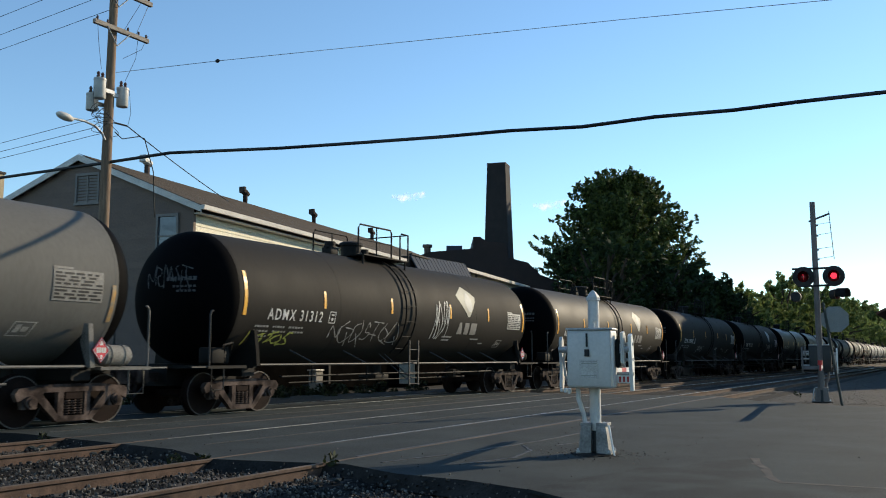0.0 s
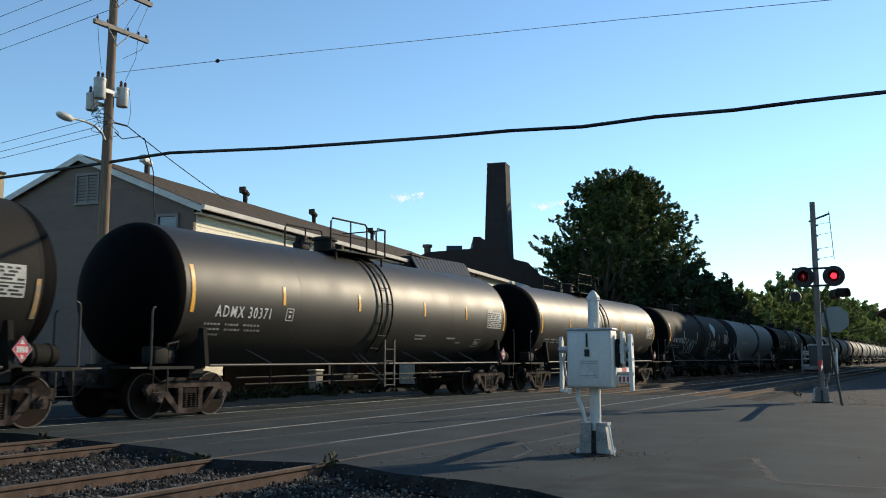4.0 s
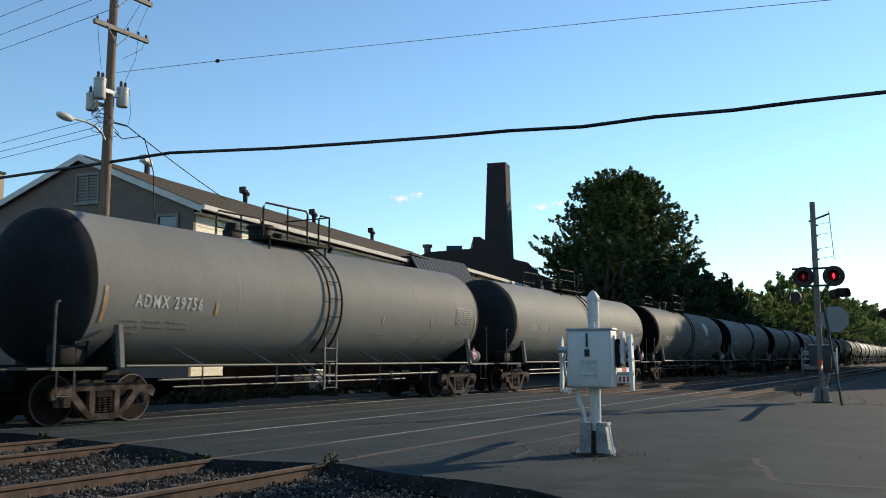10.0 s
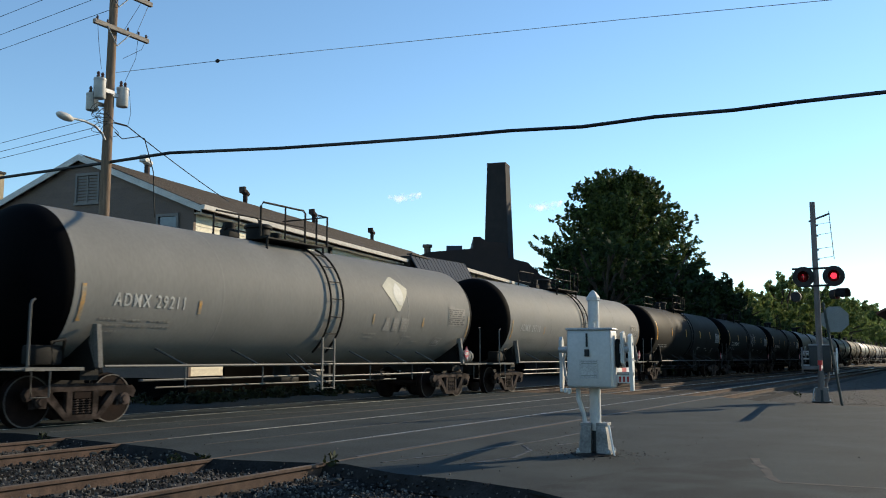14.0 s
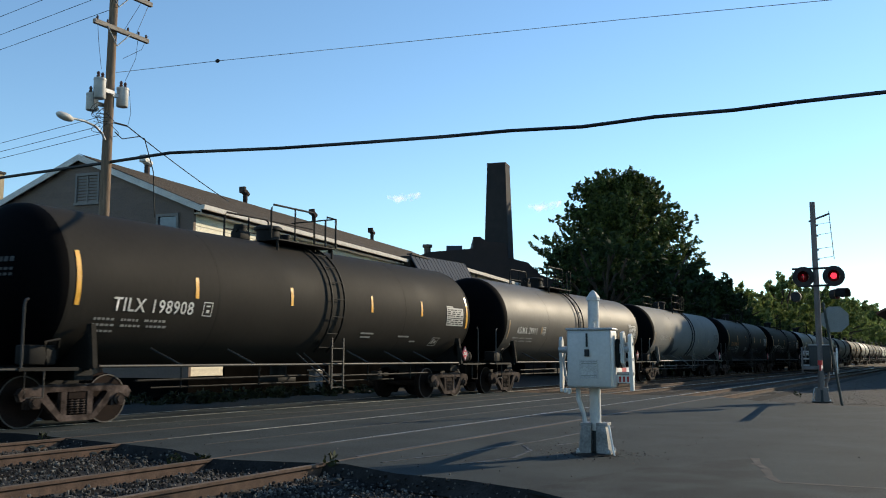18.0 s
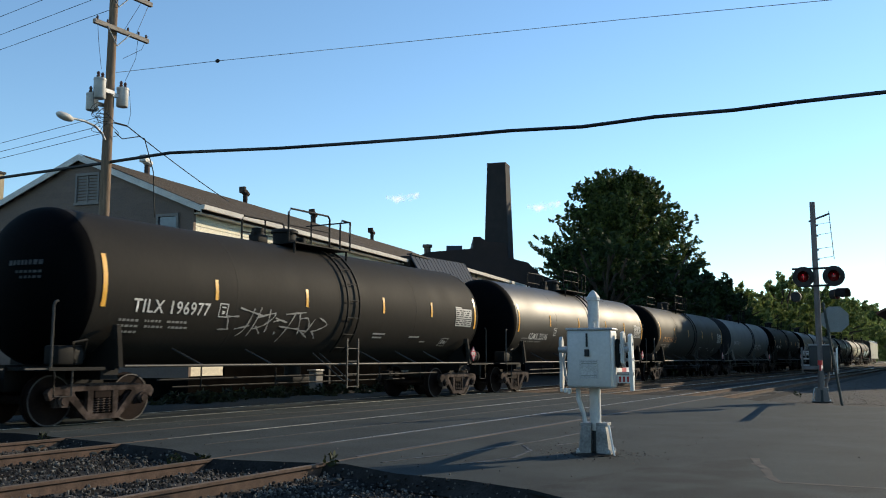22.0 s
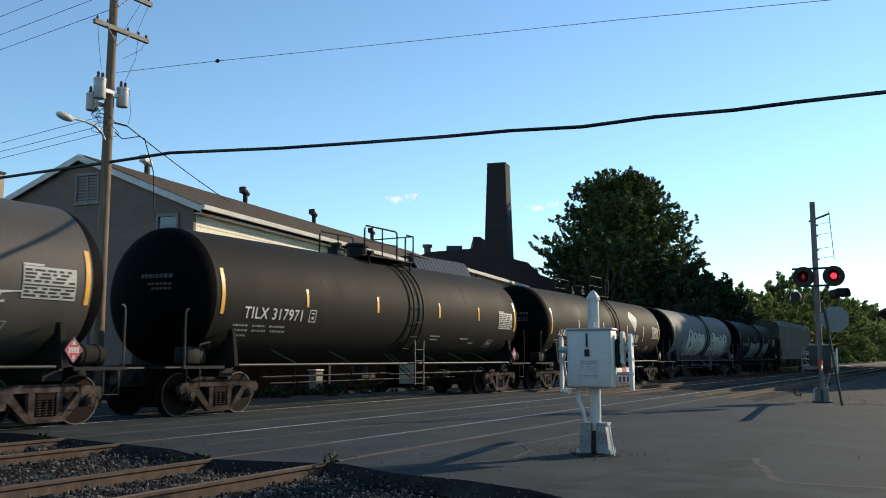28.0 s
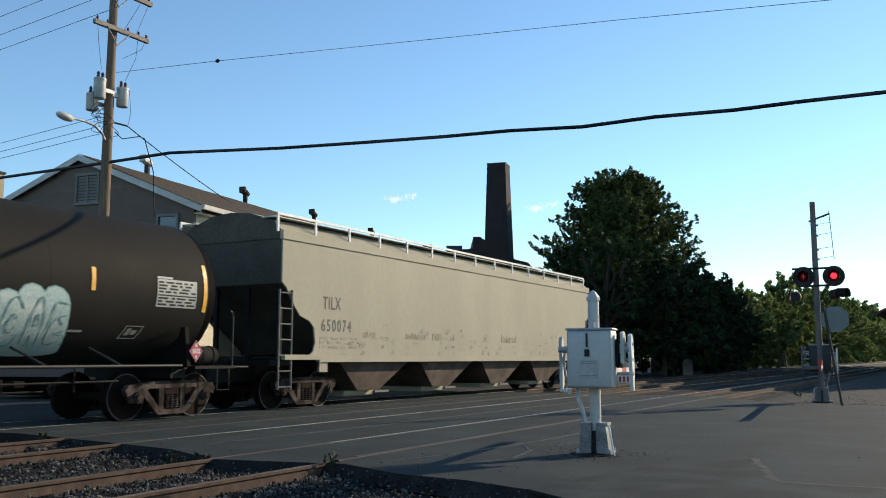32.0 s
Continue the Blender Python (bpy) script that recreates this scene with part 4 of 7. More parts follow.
part("roof", g, ROOF_RED, house)
shed = thing("building", "beige plastered building behind the gabled one", "building", turned(20.9, 42.3, BAZ))
g = BM()
box(g, -3.0, 4.6, -4, 6, 0, 10.0)
part("wall", g, BEIGE, shed)
g = BM()
box(g, -3.05, 4.65, -4.05, 6.05, 10.0, 10.1)
part("roof", g, SHINGLE, shed)
wall_b = thing("building", "low red brick building across the street", "building", pose(-4, 40, 0))
g = BM()
box(g, 0, 15, 0, 8, -0.2, 4.2)
part("wall", g, BRICK_LIT, wall_b)
g = BM()
box(g, -0.2, 15.2, -0.2, 8.2, 4.2, 4.5)
part("coping", g, CONCRETE, wall_b)
for k in range(5):
    window(wall_b, pose(1.8 + k * 2.8, -0.02, 1.0), 1.2, 1.7)

for x, y, w, h, lab in ((25.78, 19.9, 0.45, 0.93, "pale grey signal cabinet beside the track"), (73.0, 18.6, 0.9, 1.3, "grey relay cabinet beside the track"), (78.0, 22.5, 1.3, 2.0, "grey relay cabinet under the trees")):
    cab = thing("equipment_cabinet", lab, "cabinet", pose(x, y, -0.17))
    g = BM()
    box(g, -w / 2, w / 2, -w / 3, w / 3, 0.08, h, 0.02)
    part("body", g, CONCRETE, cab)
    g = BM()
    box(g, -w / 2 - 0.03, w / 2 + 0.03, -w / 3 - 0.04, w / 3 + 0.04, h, h + 0.05, 0.01)
    part("lid", g, GALV, cab)
    g = BM()
    box(g, -w / 2, w / 2, -w / 3, w / 3, 0, 0.08)
    part("base", g, CONCRETE, cab)
    g = BM()
    box(g, -w / 2 + 0.04, w / 2 - 0.04, -w / 3 - 0.02, -w / 3, 0.14, h - 0.06)
    part("door", g, CONCRETE, cab)


# ---- trees ----
def leaves(rng, centres, radii, per, size, core=None):
    """Leaf clumps: small tilted quads spread through each clump; with a core, sprays that point away from it."""
    n = len(centres) * per
    c = np.repeat(np.array(centres), per, 0)
    r = np.repeat(np.array(radii), per)
    d = rng.normal(size=(n, 3))
    d /= np.linalg.norm(d, axis=1)[:, None]
    p = c + d * (r * rng.uniform(0.25, 1.0, n) ** 0.5)[:, None] * np.array((1, 1, 0.75))
    if core is not None:
        way = c - np.array(core)
        way = way / np.linalg.norm(way, axis=1)[:, None] + np.repeat(rng.normal(0, 0.45, (len(centres), 3)), per, 0)
        way /= np.linalg.norm(way, axis=1)[:, None]
        off = p - c
        along = (off * way).sum(1)[:, None] * way
        p = c + along * 1.9 + (off - along) * 0.62
    a = rng.normal(size=(n, 3))
    a /= np.linalg.norm(a, axis=1)[:, None]
    b = np.cross(a, rng.normal(size=(n, 3)))
    b /= np.linalg.norm(b, axis=1)[:, None]
    s = size * rng.uniform(0.6, 1.4, n)[:, None]
    quad = np.stack([p - a * s, p + b * s * 0.45, p + a * s, p - b * s * 0.45], 1).reshape(-1, 3)
    return quad, np.arange(n * 4).reshape(-1, 4)


def wild_tree(x, y, height, outline, mat, label, seed, boughs, per, size, z=-0.17):
    """A broad tree with boughs that end in pointed sprays; outline: (height, reach) pairs of the crown."""
    rng = np.random.default_rng(seed)
    root = thing("tree", label, "tree", pose(x, y, z))
    g = BM()
    lathe(g, [(0, 0.5), (0.6, 0.36), (0.3 * height, 0.3), (0.6 * height, 0.17), (0.85 * height, 0.05)], 14)
    part("trunk", g, BARK, root, smooth=60)
    hs, rs = np.array([p[0] for p in outline]), np.array([p[1] for p in outline])
    centres, radii = [], []
    g = BM()
    for i in range(boughs):
        h = rng.uniform(hs[0], hs[-1])
        a = rng.uniform(0, 2 * math.pi)
        reach = np.interp(h, hs, rs) * (1 + 0.16 * math.sin(2 * a + seed) + 0.12 * math.sin(5 * a + h)) * rng.uniform(0.72, 1.06)
        tip = np.array((reach * math.cos(a), reach * math.sin(a), h))
        start = np.array((0, 0, max(0.2 * height, min(0.75 * height, h - 0.55 * reach - 0.8))))
        bend = (start + tip) / 2 + np.array((0, 0, 0.05 * height))
        if i % 5 == 0:
            pipe(g, [start, bend, tip], 0.045, 5)
        for t in np.linspace(0.3, 1.05, 9):
            c = (1 - t) ** 2 * start + 2 * t * (1 - t) * bend + t * t * tip
            c = c + rng.normal(0, 0.03 * height * (1.15 - t), 3)
            centres.append(tuple(c))
            radii.append(rng.uniform(0.75, 1.2) * (0.72 - 0.5 * t) * height / 14)
    part("limb", g, BARK, root)
    V, F = leaves(rng, centres, radii, per, size, (0, 0, 0.3 * height))
    part("crown", raw_mesh("crown", V.tolist(), F.tolist(), mat), mat, root)
    return root


def tree(x, y, height, spread, base, mat, label, seed, clumps=150, per=110, size=0.2, z=-0.17, lean=(0, 0), fat=1.0):
    rng = np.random.default_rng(seed)
    root = thing("tree", label, "tree", pose(x, y, z))
    g = BM()
    lathe(g, [(0, 0.045 * height * 0.6), (0.1 * height, 0.028 * height * 0.6), (0.45 * height, 0.02 * height * 0.6), (0.8 * height, 0.006 * height)], 12)
    part("trunk", g, BARK, root, smooth=60)
    centres, radii = [], []
    mid = (base + height) / 2
    half = (height - base) / 2
    for i in range(clumps):
        while True:
            p = rng.uniform(-1.15, 1.15, 3)
            q = (np.abs(p) ** 2.7).sum() ** (1 / 2.7)
            if (0.25 if i % 3 else 0.75) < q < 1.0 + (0.0 if i % 5 else 0.1) + 0.12 * math.sin(p[0] * 5 + seed) + 0.1 * math.sin(p[2] * 7 + 2 * seed):
                break
        wide = spread * (1.0 - 0.2 * p[2] ** 2)
        centres.append((p[0] * wide + lean[0] * p[2], p[1] * wide + lean[1] * p[2], mid + p[2] * half))
        radii.append(rng.uniform(0.35, 1.3) * fat * spread / 6.0)
    g = BM()
    for c in centres[::6]:
        c = Vector(c)
        a = Vector((0, 0, 0.25 * height + 0.35 * c.z * rng.random()))
        pipe(g, [a, a.lerp(c, 0.5) + Vector((0, 0, 0.04 * height)), c], 0.009 * height, 5)
    part("limb", g, BARK, root)
    V, F = leaves(rng, centres, radii, per, size, (0, 0, base + 0.3 * (height - base)))
    part("crown", raw_mesh("crown", V.tolist(), F.tolist(), mat), mat, root)
    return root


wild_tree(78.4, 25.9, 19.0, [(1.6, 6.2), (5.4, 6.8), (8.4, 6.9), (12.0, 7.3), (14.2, 6.2), (16.3, 4.2), (18.1, 2.4)], LEAF, "large broad green tree behind the tracks", 44, 560, 34, 0.17)
tree(64.5, 22.6, 11.0, 3.6, 1.0, LEAF_SHADED, "dark green tree in the shade", 5, clumps=300, per=45, size=0.26, fat=0.6)
tree(70.5, 19.8, 9.6, 4.6, 0.4, LEAF_SHADED, "low dark green tree in the shade", 6, clumps=300, per=45, size=0.26, fat=0.6)
tree(80.0, 20.2, 8.6, 4.8, 0.2, LEAF_SHADED, "low dark green tree in the shade", 7, clumps=300, per=45, size=0.26, fat=0.6)
tree(92.0, 21.5, 7.8, 4.8, 0.2, LEAF_SHADED, "low dark green tree in the shade", 8, clumps=300, per=45, size=0.26, fat=0.6)
tree(104.0, 23.5, 8.6, 4.6, 0.2, LEAF_SHADED, "low dark green tree in the shade", 9, clumps=300, per=45, size=0.26, fat=0.6)
tree(118.0, 24.5, 10.2, 5.0, 0.2, LEAF_FAR_LIT, "green tree beside the tracks", 10, clumps=300, per=45, size=0.3, fat=0.6)
tree(132.0, 24.0, 9.6, 5.0, 0.2, LEAF_FAR_LIT, "green tree beside the tracks", 11, clumps=300, per=45, size=0.3, fat=0.6)
tree(146.0, 22.3, 14.5, 4.2, 3.0, LEAF_FAR_LIT, "tall thin-crowned green tree beside the tracks", 12, clumps=70, per=80, size=0.36)
tree(160.0, 24.5, 12.0, 6.0, 0.3, LEAF_FAR_LIT, "sunlit green tree by the bend of the tracks", 13, fat=0.65, clumps=280, per=110, size=0.25)
tree(185.0, 24.5, 15.0, 7.0, 0.3, LEAF_FAR_LIT, "sunlit green tree by the tracks", 14, fat=0.65, clumps=280, per=110, size=0.29)
tree(215.0, 24.0, 15.0, 8.0, 0.3, LEAF_FAR_LIT, "sunlit green tree by the tracks", 15, fat=0.65, clumps=280, per=110, size=0.30)
tree(255.0, 25.0, 15.5, 9.0, 0.3, LEAF_FAR_LIT, "sunlit green tree by the tracks", 16, fat=0.65, clumps=280, per=110, size=0.36)
tree(310.0, 26.0, 18.0, 10.0, 0.3, LEAF_FAR_LIT, "sunlit green tree far down the tracks", 17, fat=0.65, clumps=280, per=110, size=0.42)
tree(380.0, 27.0, 20.0, 12.0, 0.3, LEAF_FAR_LIT, "sunlit green tree far down the tracks", 18, fat=0.65, clumps=280, per=110, size=0.48)
tree(470.0, 26.0, 22.0, 14.0, 0.3, LEAF_FAR_LIT, "sunlit green tree far down the tracks", 19, fat=0.65, clumps=280, per=110, size=0.54)
tree(520.0, -4.0, 22.0, 14.0, 0.3, LEAF_FAR_LIT, "sunlit green tree far down the tracks", 20, fat=0.65, clumps=280, per=110, size=0.54)
tree(71.2, 32.1, 9.6, 2.0, 1.0, LEAF_SHADED, "small dark tree between the mill and the big tree", 21, clumps=50, per=70, size=0.18)
# trees beside the lot whose shade falls across the tracks
for i, (x, h) in enumerate(((71.0, 12.5), (78.0, 13.8), (85.0, 14.8), (93.0, 15.5))):
    tree(x, -5.5, h, 4.8, 1.5, LEAF, "leafy green tree beside the lot", 60 + i, clumps=420, per=50, size=0.45)
for i in range(10):
    tree(104.5 + 7.2 * i + 1.5 * math.sin(3 * i), -5.2 + 0.26 * i, 25 - 0.45 * i + 1.5 * math.sin(2.2 * i), 6.6, 3.0, LEAF, "tall leafy green tree beside the lot", 30 + i, clumps=650, per=60, size=0.62)

# weeds between the tracks and the building
rng = np.random.default_rng(2)
cs = [(rng.uniform(16.5, 30), rng.uniform(17.6, 19.2), -0.1 + rng.uniform(0, 0.3)) for _ in range(48)]
V, F = leaves(rng, cs, [0.28] * len(cs), 60, 0.09)
single("weeds", raw_mesh("weeds", V.tolist(), F.tolist(), WEED), WEED, "green and dry weeds along the building", "weeds", kind="stuff")
cs = [(8.55, 6.35, 0.05), (8.2, 8.05, 0.0), (7.9, 8.2, 0.0), (9.2, 12.4, -0.02), (35, 5.0, -0.05), (33, 4.6, -0.05), (37, 4.4, -0.05)]
V, F = leaves(rng, cs, [0.1] * len(cs), 26, 0.045)
single("weeds", raw_mesh("weeds", V.tolist(), F.tolist(), WEED), WEED, "small weed tufts at the asphalt edge", "weeds", kind="stuff")

# two small clouds, far off
cloud_mat = bpy.data.materials.new("thin_cloud")
cloud_mat.use_nodes = True
CN, CL = cloud_mat.node_tree.nodes, cloud_mat.node_tree.links
ctc = CN.new("ShaderNodeTexCoord")
cno = CN.new("ShaderNodeTexNoise")
cno.inputs["Scale"].default_value, cno.inputs["Detail"].default_value = 0.045, 6.0
CL.new(ctc.outputs["Object"], cno.inputs["Vector"])
cdiv = CN.new("ShaderNodeVectorMath")
cdiv.operation = "DIVIDE"
cdiv.inputs[1].default_value = (62, 1, 18)
CL.new(ctc.outputs["Object"], cdiv.inputs[0])
clen = CN.new("ShaderNodeVectorMath")
clen.operation = "LENGTH"
CL.new(cdiv.outputs[0], clen.inputs[0])
csub = CN.new("ShaderNodeMath")
csub.operation = "SUBTRACT"
CL.new(cno.outputs["Fac"], csub.inputs[0])
cmul = CN.new("ShaderNodeMath")
cmul.operation = "MULTIPLY"
cmul.inputs[1].default_value = 0.55
CL.new(clen.outputs["Value"], cmul.inputs[0])
CL.new(cmul.outputs[0], csub.inputs[1])
cramp = CN.new("ShaderNodeMapRange")
cramp.inputs["From Min"].default_value, cramp.inputs["From Max"].default_value = 0.12, 0.42
cramp.inputs["To Max"].default_value = 0.75
CL.new(csub.outputs[0], cramp.inputs["Value"])
cb = CN["Principled BSDF"]
cb.inputs["Base Color"].default_value = (0.8, 0.78, 0.72, 1)
cb.inputs["Roughness"].default_value = 1.0
# slight emission stands in for sunlight scattered in the cloud
cb.inputs["Emission Color"].default_value = (1.0, 0.97, 0.88, 1)
cb.inputs["Emission Strength"].default_value = 0.45
CL.new(cramp.outputs[0], cb.inputs["Alpha"])
clouds = []
for az, el, w in ((32.03, 10.43, 1.0), (22.81, 9.82, 0.9)):
    d = 1800.0
    g = BM()
    box(g, -70 * w, 70 * w, -0.5, 0.5, -22, 22)
    c = single("cloud", g, cloud_mat, "small thin white cloud", "cloud", kind="structure", m=pose(d * math.cos(radians(az)), d * math.sin(radians(az)), EYE.z + d * math.tan(radians(el)), 0, 0, az - 90))
    c.visible_shadow = False
    clouds.append((c, az, el, d))


# ---- the train ----
R, AXIS, HALF, HEAD = 1.52, 2.58, 7.5, 0.76
SHARED = {}


def shared(key, build, mat, smooth=None):
    """Mesh data built once and used by all alike parts."""
    if (key, mat.name) not in SHARED:
        g = BM()
        build(g)
        SHARED[key, mat.name] = mesh(key, g, mat, smooth)
    return SHARED[key, mat.name]


def on_tank(x, z, lift=0.012):
    """A point of the tank's near side at that height."""
    s = max(-1.0, min(1.0, (z - AXIS) / R))
    a = math.asin(s)
    return Vector((x, -(R + lift) * math.cos(a), AXIS + (R + lift) * math.sin(a)))


def wrap(g, lift=0.012):
    """Lays a flat drawing (x, height) onto the tank's near side; heights are lengths along the skin."""
    for v in g.verts:
        a = (v.co.z - AXIS) / R
        r = R + lift - v.co.y
        v.co = Vector((v.co.x, -r * math.cos(a), AXIS + r * math.sin(a)))


def patch(g, x0, x1, z0, z1, lift=0.012, shear=0.0, rows=4):
    n = rows
    for i in range(n):
        a, b = z0 + (z1 - z0) * i / n, z0 + (z1 - z0) * (i + 1) / n
        sa, sb = shear * i / n, shear * (i + 1) / n
        vs = [g.verts.new((x0 + sa, 0, a)), g.verts.new((x1 + sa, 0, a)), g.verts.new((x1 + sb, 0, b)), g.verts.new((x0 + sb, 0, b))]
        g.faces.new(vs)


def build_shell(g):
    prof = [(-HALF, R)]
    for k in range(1, 16):
        x = -HALF + 2 * HALF * k / 15
        prof.append((x, R))
    lathe(g, prof + [(HALF, R)], 72, Matrix.Translation((0, 0, AXIS)) @ Matrix.Rotation(radians(90), 4, "Y"))


def build_head(g):
    prof = [(0.0, R)]
    for k in range(1, 13):
        a = radians(90) * k / 13
        prof.append((HEAD * math.sin(a), R * math.cos(a) ** 0.9))
    prof.append((HEAD, 0.02))
    lathe(g, prof, 72, Matrix.Translation((HALF, 0, AXIS)) @ Matrix.Rotation(radians(90), 4, "Y"))


def build_head_mark(g):
    """Small stencilled bars on the near head, laid on its curve."""
    random.seed(6)
    for z, h, x0, x1 in ((0.32, 0.09, -0.85, -0.15), (0.17, 0.05, -0.85, -0.3), (0.07, 0.05, -0.85, -0.35)):
        y = x0
        while y < x1:
            w = random.uniform(0.05, 0.09)
            vs = []
            for a, b in ((y, z), (y + w, z), (y + w, z + h), (y, z + h)):
                rad = math.hypot(a, b)
                ang = math.acos(min(1.0, (rad / R) ** (1 / 0.9)))
                vs.append(g.verts.new((-HALF - HEAD * math.sin(ang) - 0.012, a, AXIS + b)))
            g.faces.new(vs)
            y += w + 0.03


def build_ring(g):
    lathe(g, [(-0.03, R - 0.02), (-0.03, R + 0.002), (0.03, R + 0.002), (0.03, R - 0.02)], 72, Matrix.Translation((0, 0, AXIS)) @ Matrix.Rotation(radians(90), 4, "Y"))


def build_saddle(g):
    prism(g, [(-1.50, 1.05), (-1.60, 1.05), (-1.56, 1.4), (-1.50, 1.84), (-1.38, 1.84), (-1.30, 1.5)], 0, -0.05, 0.05)


def build_bolster(g):
    prism(g, [(-1.5, 1.0), (1.5, 1.0), (1.42, 1.7), (1.0, 1.42), (0, 1.08), (-1.0, 1.42), (-1.42, 1.7)], 0, -0.05, 0.05)
    box(g, -0.2, 0.2, -1.3, 1.3, 0.82, 1.04)


def build_platform(g):
    box(g, -0.55, 0.62, -1.5, 1.5, 1.0, 1.06)


def build_sill(g):
    box(g, -0.95, 1.2, -0.32, 0.32, 0.62, 1.1)


def build_post(g):
    pipe(g, [(0, 0, 1.02), (0, 0, 2.12), (-0.03, 0, 2.2), (-0.08, 0, 2.22)], 0.022, 6)
    box(g, -0.03, 0.5, -0.015, 0.015, 1.02, 1.05)


def build_stirrup(g):
    pipe(g, [(-0.18, 0, 1.02), (-0.18, 0, 0.55), (0.18, 0, 0.55), (0.18, 0, 1.02)], 0.018, 6)


def build_siderail(g):
    pipe(g, [(-6.8, -1.53, 1.07), (6.8, -1.53, 1.07)], 0.03, 8)


def build_bracket(g):
    pipe(g, [on_tank(-0.22, 1.42), Vector((0.12, -1.53, 1.07))], 0.025, 6)


def build_side_frame(g):
    """Cast truck side: top and bottom members, pedestals over both axles, openings between."""
    y0, y1 = -1.17, -1.05
    prism(g, [(-1.2, 0.60), (-1.12, 0.7), (-0.5, 0.76), (0.5, 0.76), (1.12, 0.7), (1.2, 0.60), (1.14, 0.47), (0.95, 0.56), (0.78, 0.50), (0.62, 0.62), (-0.62, 0.62), (-0.78, 0.50), (-0.95, 0.56), (-1.14, 0.47)], 1, y0, y1)
    for s in (-1, 1):
        prism(g, [(s * 0.80, 0.52), (s * 0.66, 0.60), (s * 0.28, 0.16), (s * 0.36, 0.10)], 1, y0, y1)
        prism(g, [(s * 0.34, 0.64), (s * 0.22, 0.64), (s * 0.22, 0.14), (s * 0.34, 0.14)], 1, y0 + 0.01, y1 - 0.01)
    prism(g, [(-0.36, 0.1), (0.36, 0.1), (0.3, 0.2), (-0.3, 0.2)], 1, y0, y1)
    for s in (-1, 1):
        prism(g, [(s * 1.04, 0.62), (s * 0.76, 0.62), (s * 0.76, 0.34), (s * 0.83, 0.34), (s * 0.85, 0.5), (s * 0.95, 0.5), (s * 0.97, 0.34), (s * 1.04, 0.34)], 1, y0 + 0.01, y1 - 0.005)


def build_bearing(g):
    rod(g, (0, -1.22, 0.457), (0, -0.98, 0.457), 0.115, 16)
    rod(g, (0, -1.25, 0.457), (0, -1.22, 0.457), 0.07, 12)


def build_springs(g):
    for x in (-0.13, 0.0, 0.13):
        pipe(g, [(x + 0.06 * math.cos(a), -1.1 + 0.06 * math.sin(a), 0.2 + 0.27 * a / (12 * math.pi)) for a in [2 * math.pi * k / 8 for k in range(49)]], 0.016, 5)


def build_truck_bolster(g):
    box(g, -0.19, 0.19, -1.15, 1.15, 0.48, 0.68, 0.02)


def build_wheel(g):
    lathe(g, [(0.0, 0.457), (0.12, 0.457), (0.122, 0.39), (0.06, 0.37), (0.03, 0.24), (0.07, 0.15), (0.12, 0.12), (0.12, 0.02)], 36, pose(0, -0.83, 0.457, -90, 0, 0))
    lathe(g, [(0.0, 0.487), (0.03, 0.487), (0.04, 0.457)], 36, pose(0, -0.70, 0.457, -90, 0, 0))


def build_tread(g):
    for k in range(36):
        a, b = 2 * math.pi * k / 36, 2 * math.pi * (k + 1) / 36
        g.faces.new([g.verts.new((r * math.cos(c), -0.832, 0.457 + r * math.sin(c))) for c, r in ((a, 0.435), (b, 0.435), (b, 0.4585), (a, 0.4585))])
    bmesh.ops.remove_doubles(g, verts=g.verts, dist=0.0005)
    bmesh.ops.solidify(g, geom=g.faces[:], thickness=0.01)


def build_axle(g):
    rod(g, (0, -0.98, 0.457), (0, 0.98, 0.457), 0.08, 12)


def build_coupler(g):
    box(g, -0.1, 0.55, -0.09, 0.09, 0.72, 0.92, 0.02)
    box(g, 0.5, 0.82, -0.16, 0.14, 0.68, 0.98, 0.04)


def build_hose(g):
    pipe(g, [(0.3, -0.3, 0.75), (0.55, -0.32, 0.5), (0.75, -0.28, 0.38), (0.9, -0.2, 0.42)], 0.025, 6)


def build_reservoir(g):
    lathe(g, [(-0.36, 0.06), (-0.34, 0.14), (-0.28, 0.195), (0.26, 0.195), (0.32, 0.14), (0.34, 0.06)], 18, Matrix.Translation((0, -1.2, 1.27)) @ Matrix.Rotation(radians(90), 4, "Y"))
    for x in (-0.17, 0.14):
        rod(g, (x - 0.02, -1.2, 1.27), (x + 0.02, -1.2, 1.27), 0.21, 18)


def build_brake_gear(g):
    box(g, -0.3, 0.25, -0.7, -0.3, 1.1, 1.45, 0.04)
    pipe(g, [(-0.1, -0.9, 1.1), (-0.1, -0.85, 1.5), (0.2, -0.8, 1.55), (0.3, -0.6, 1.2)], 0.03, 6)


def build_lower_pipe(g):
    pipe(g, [(-5.6, -1.1, 0.78), (-0.2, -1.1, 0.8), (0.0, -1.12, 0.76), (5.6, -1.1, 0.78)], 0.024, 6)
    pipe(g, [(-4.9, -0.8, 0.62), (4.2, -0.8, 0.62)], 0.02, 6)


def build_hanger(g):
    pipe(g, [(0, -1.12, 0.6), (0, -1.12, 1.12)], 0.018, 6)


def build_outlet(g):
    rod(g, (0, 0, 0.7), (0, 0, 1.15), 0.22, 14)
    box(g, -0.35, 0.35, -0.3, 0.3, 0.62, 0.74, 0.02)


def build_valve_box(g):
    for p in ((-0.15, -0.72, 0.62, 0.86), (0.35, -0.6, 0.7, 0.82)):
        box(g, p[0], p[0] + 0.22, p[1], p[1] + 0.25, p[2], p[3], 0.02)
    pipe(g, [(0.0, -0.55, 0.76), (0.45, -0.5, 0.76)], 0.03)


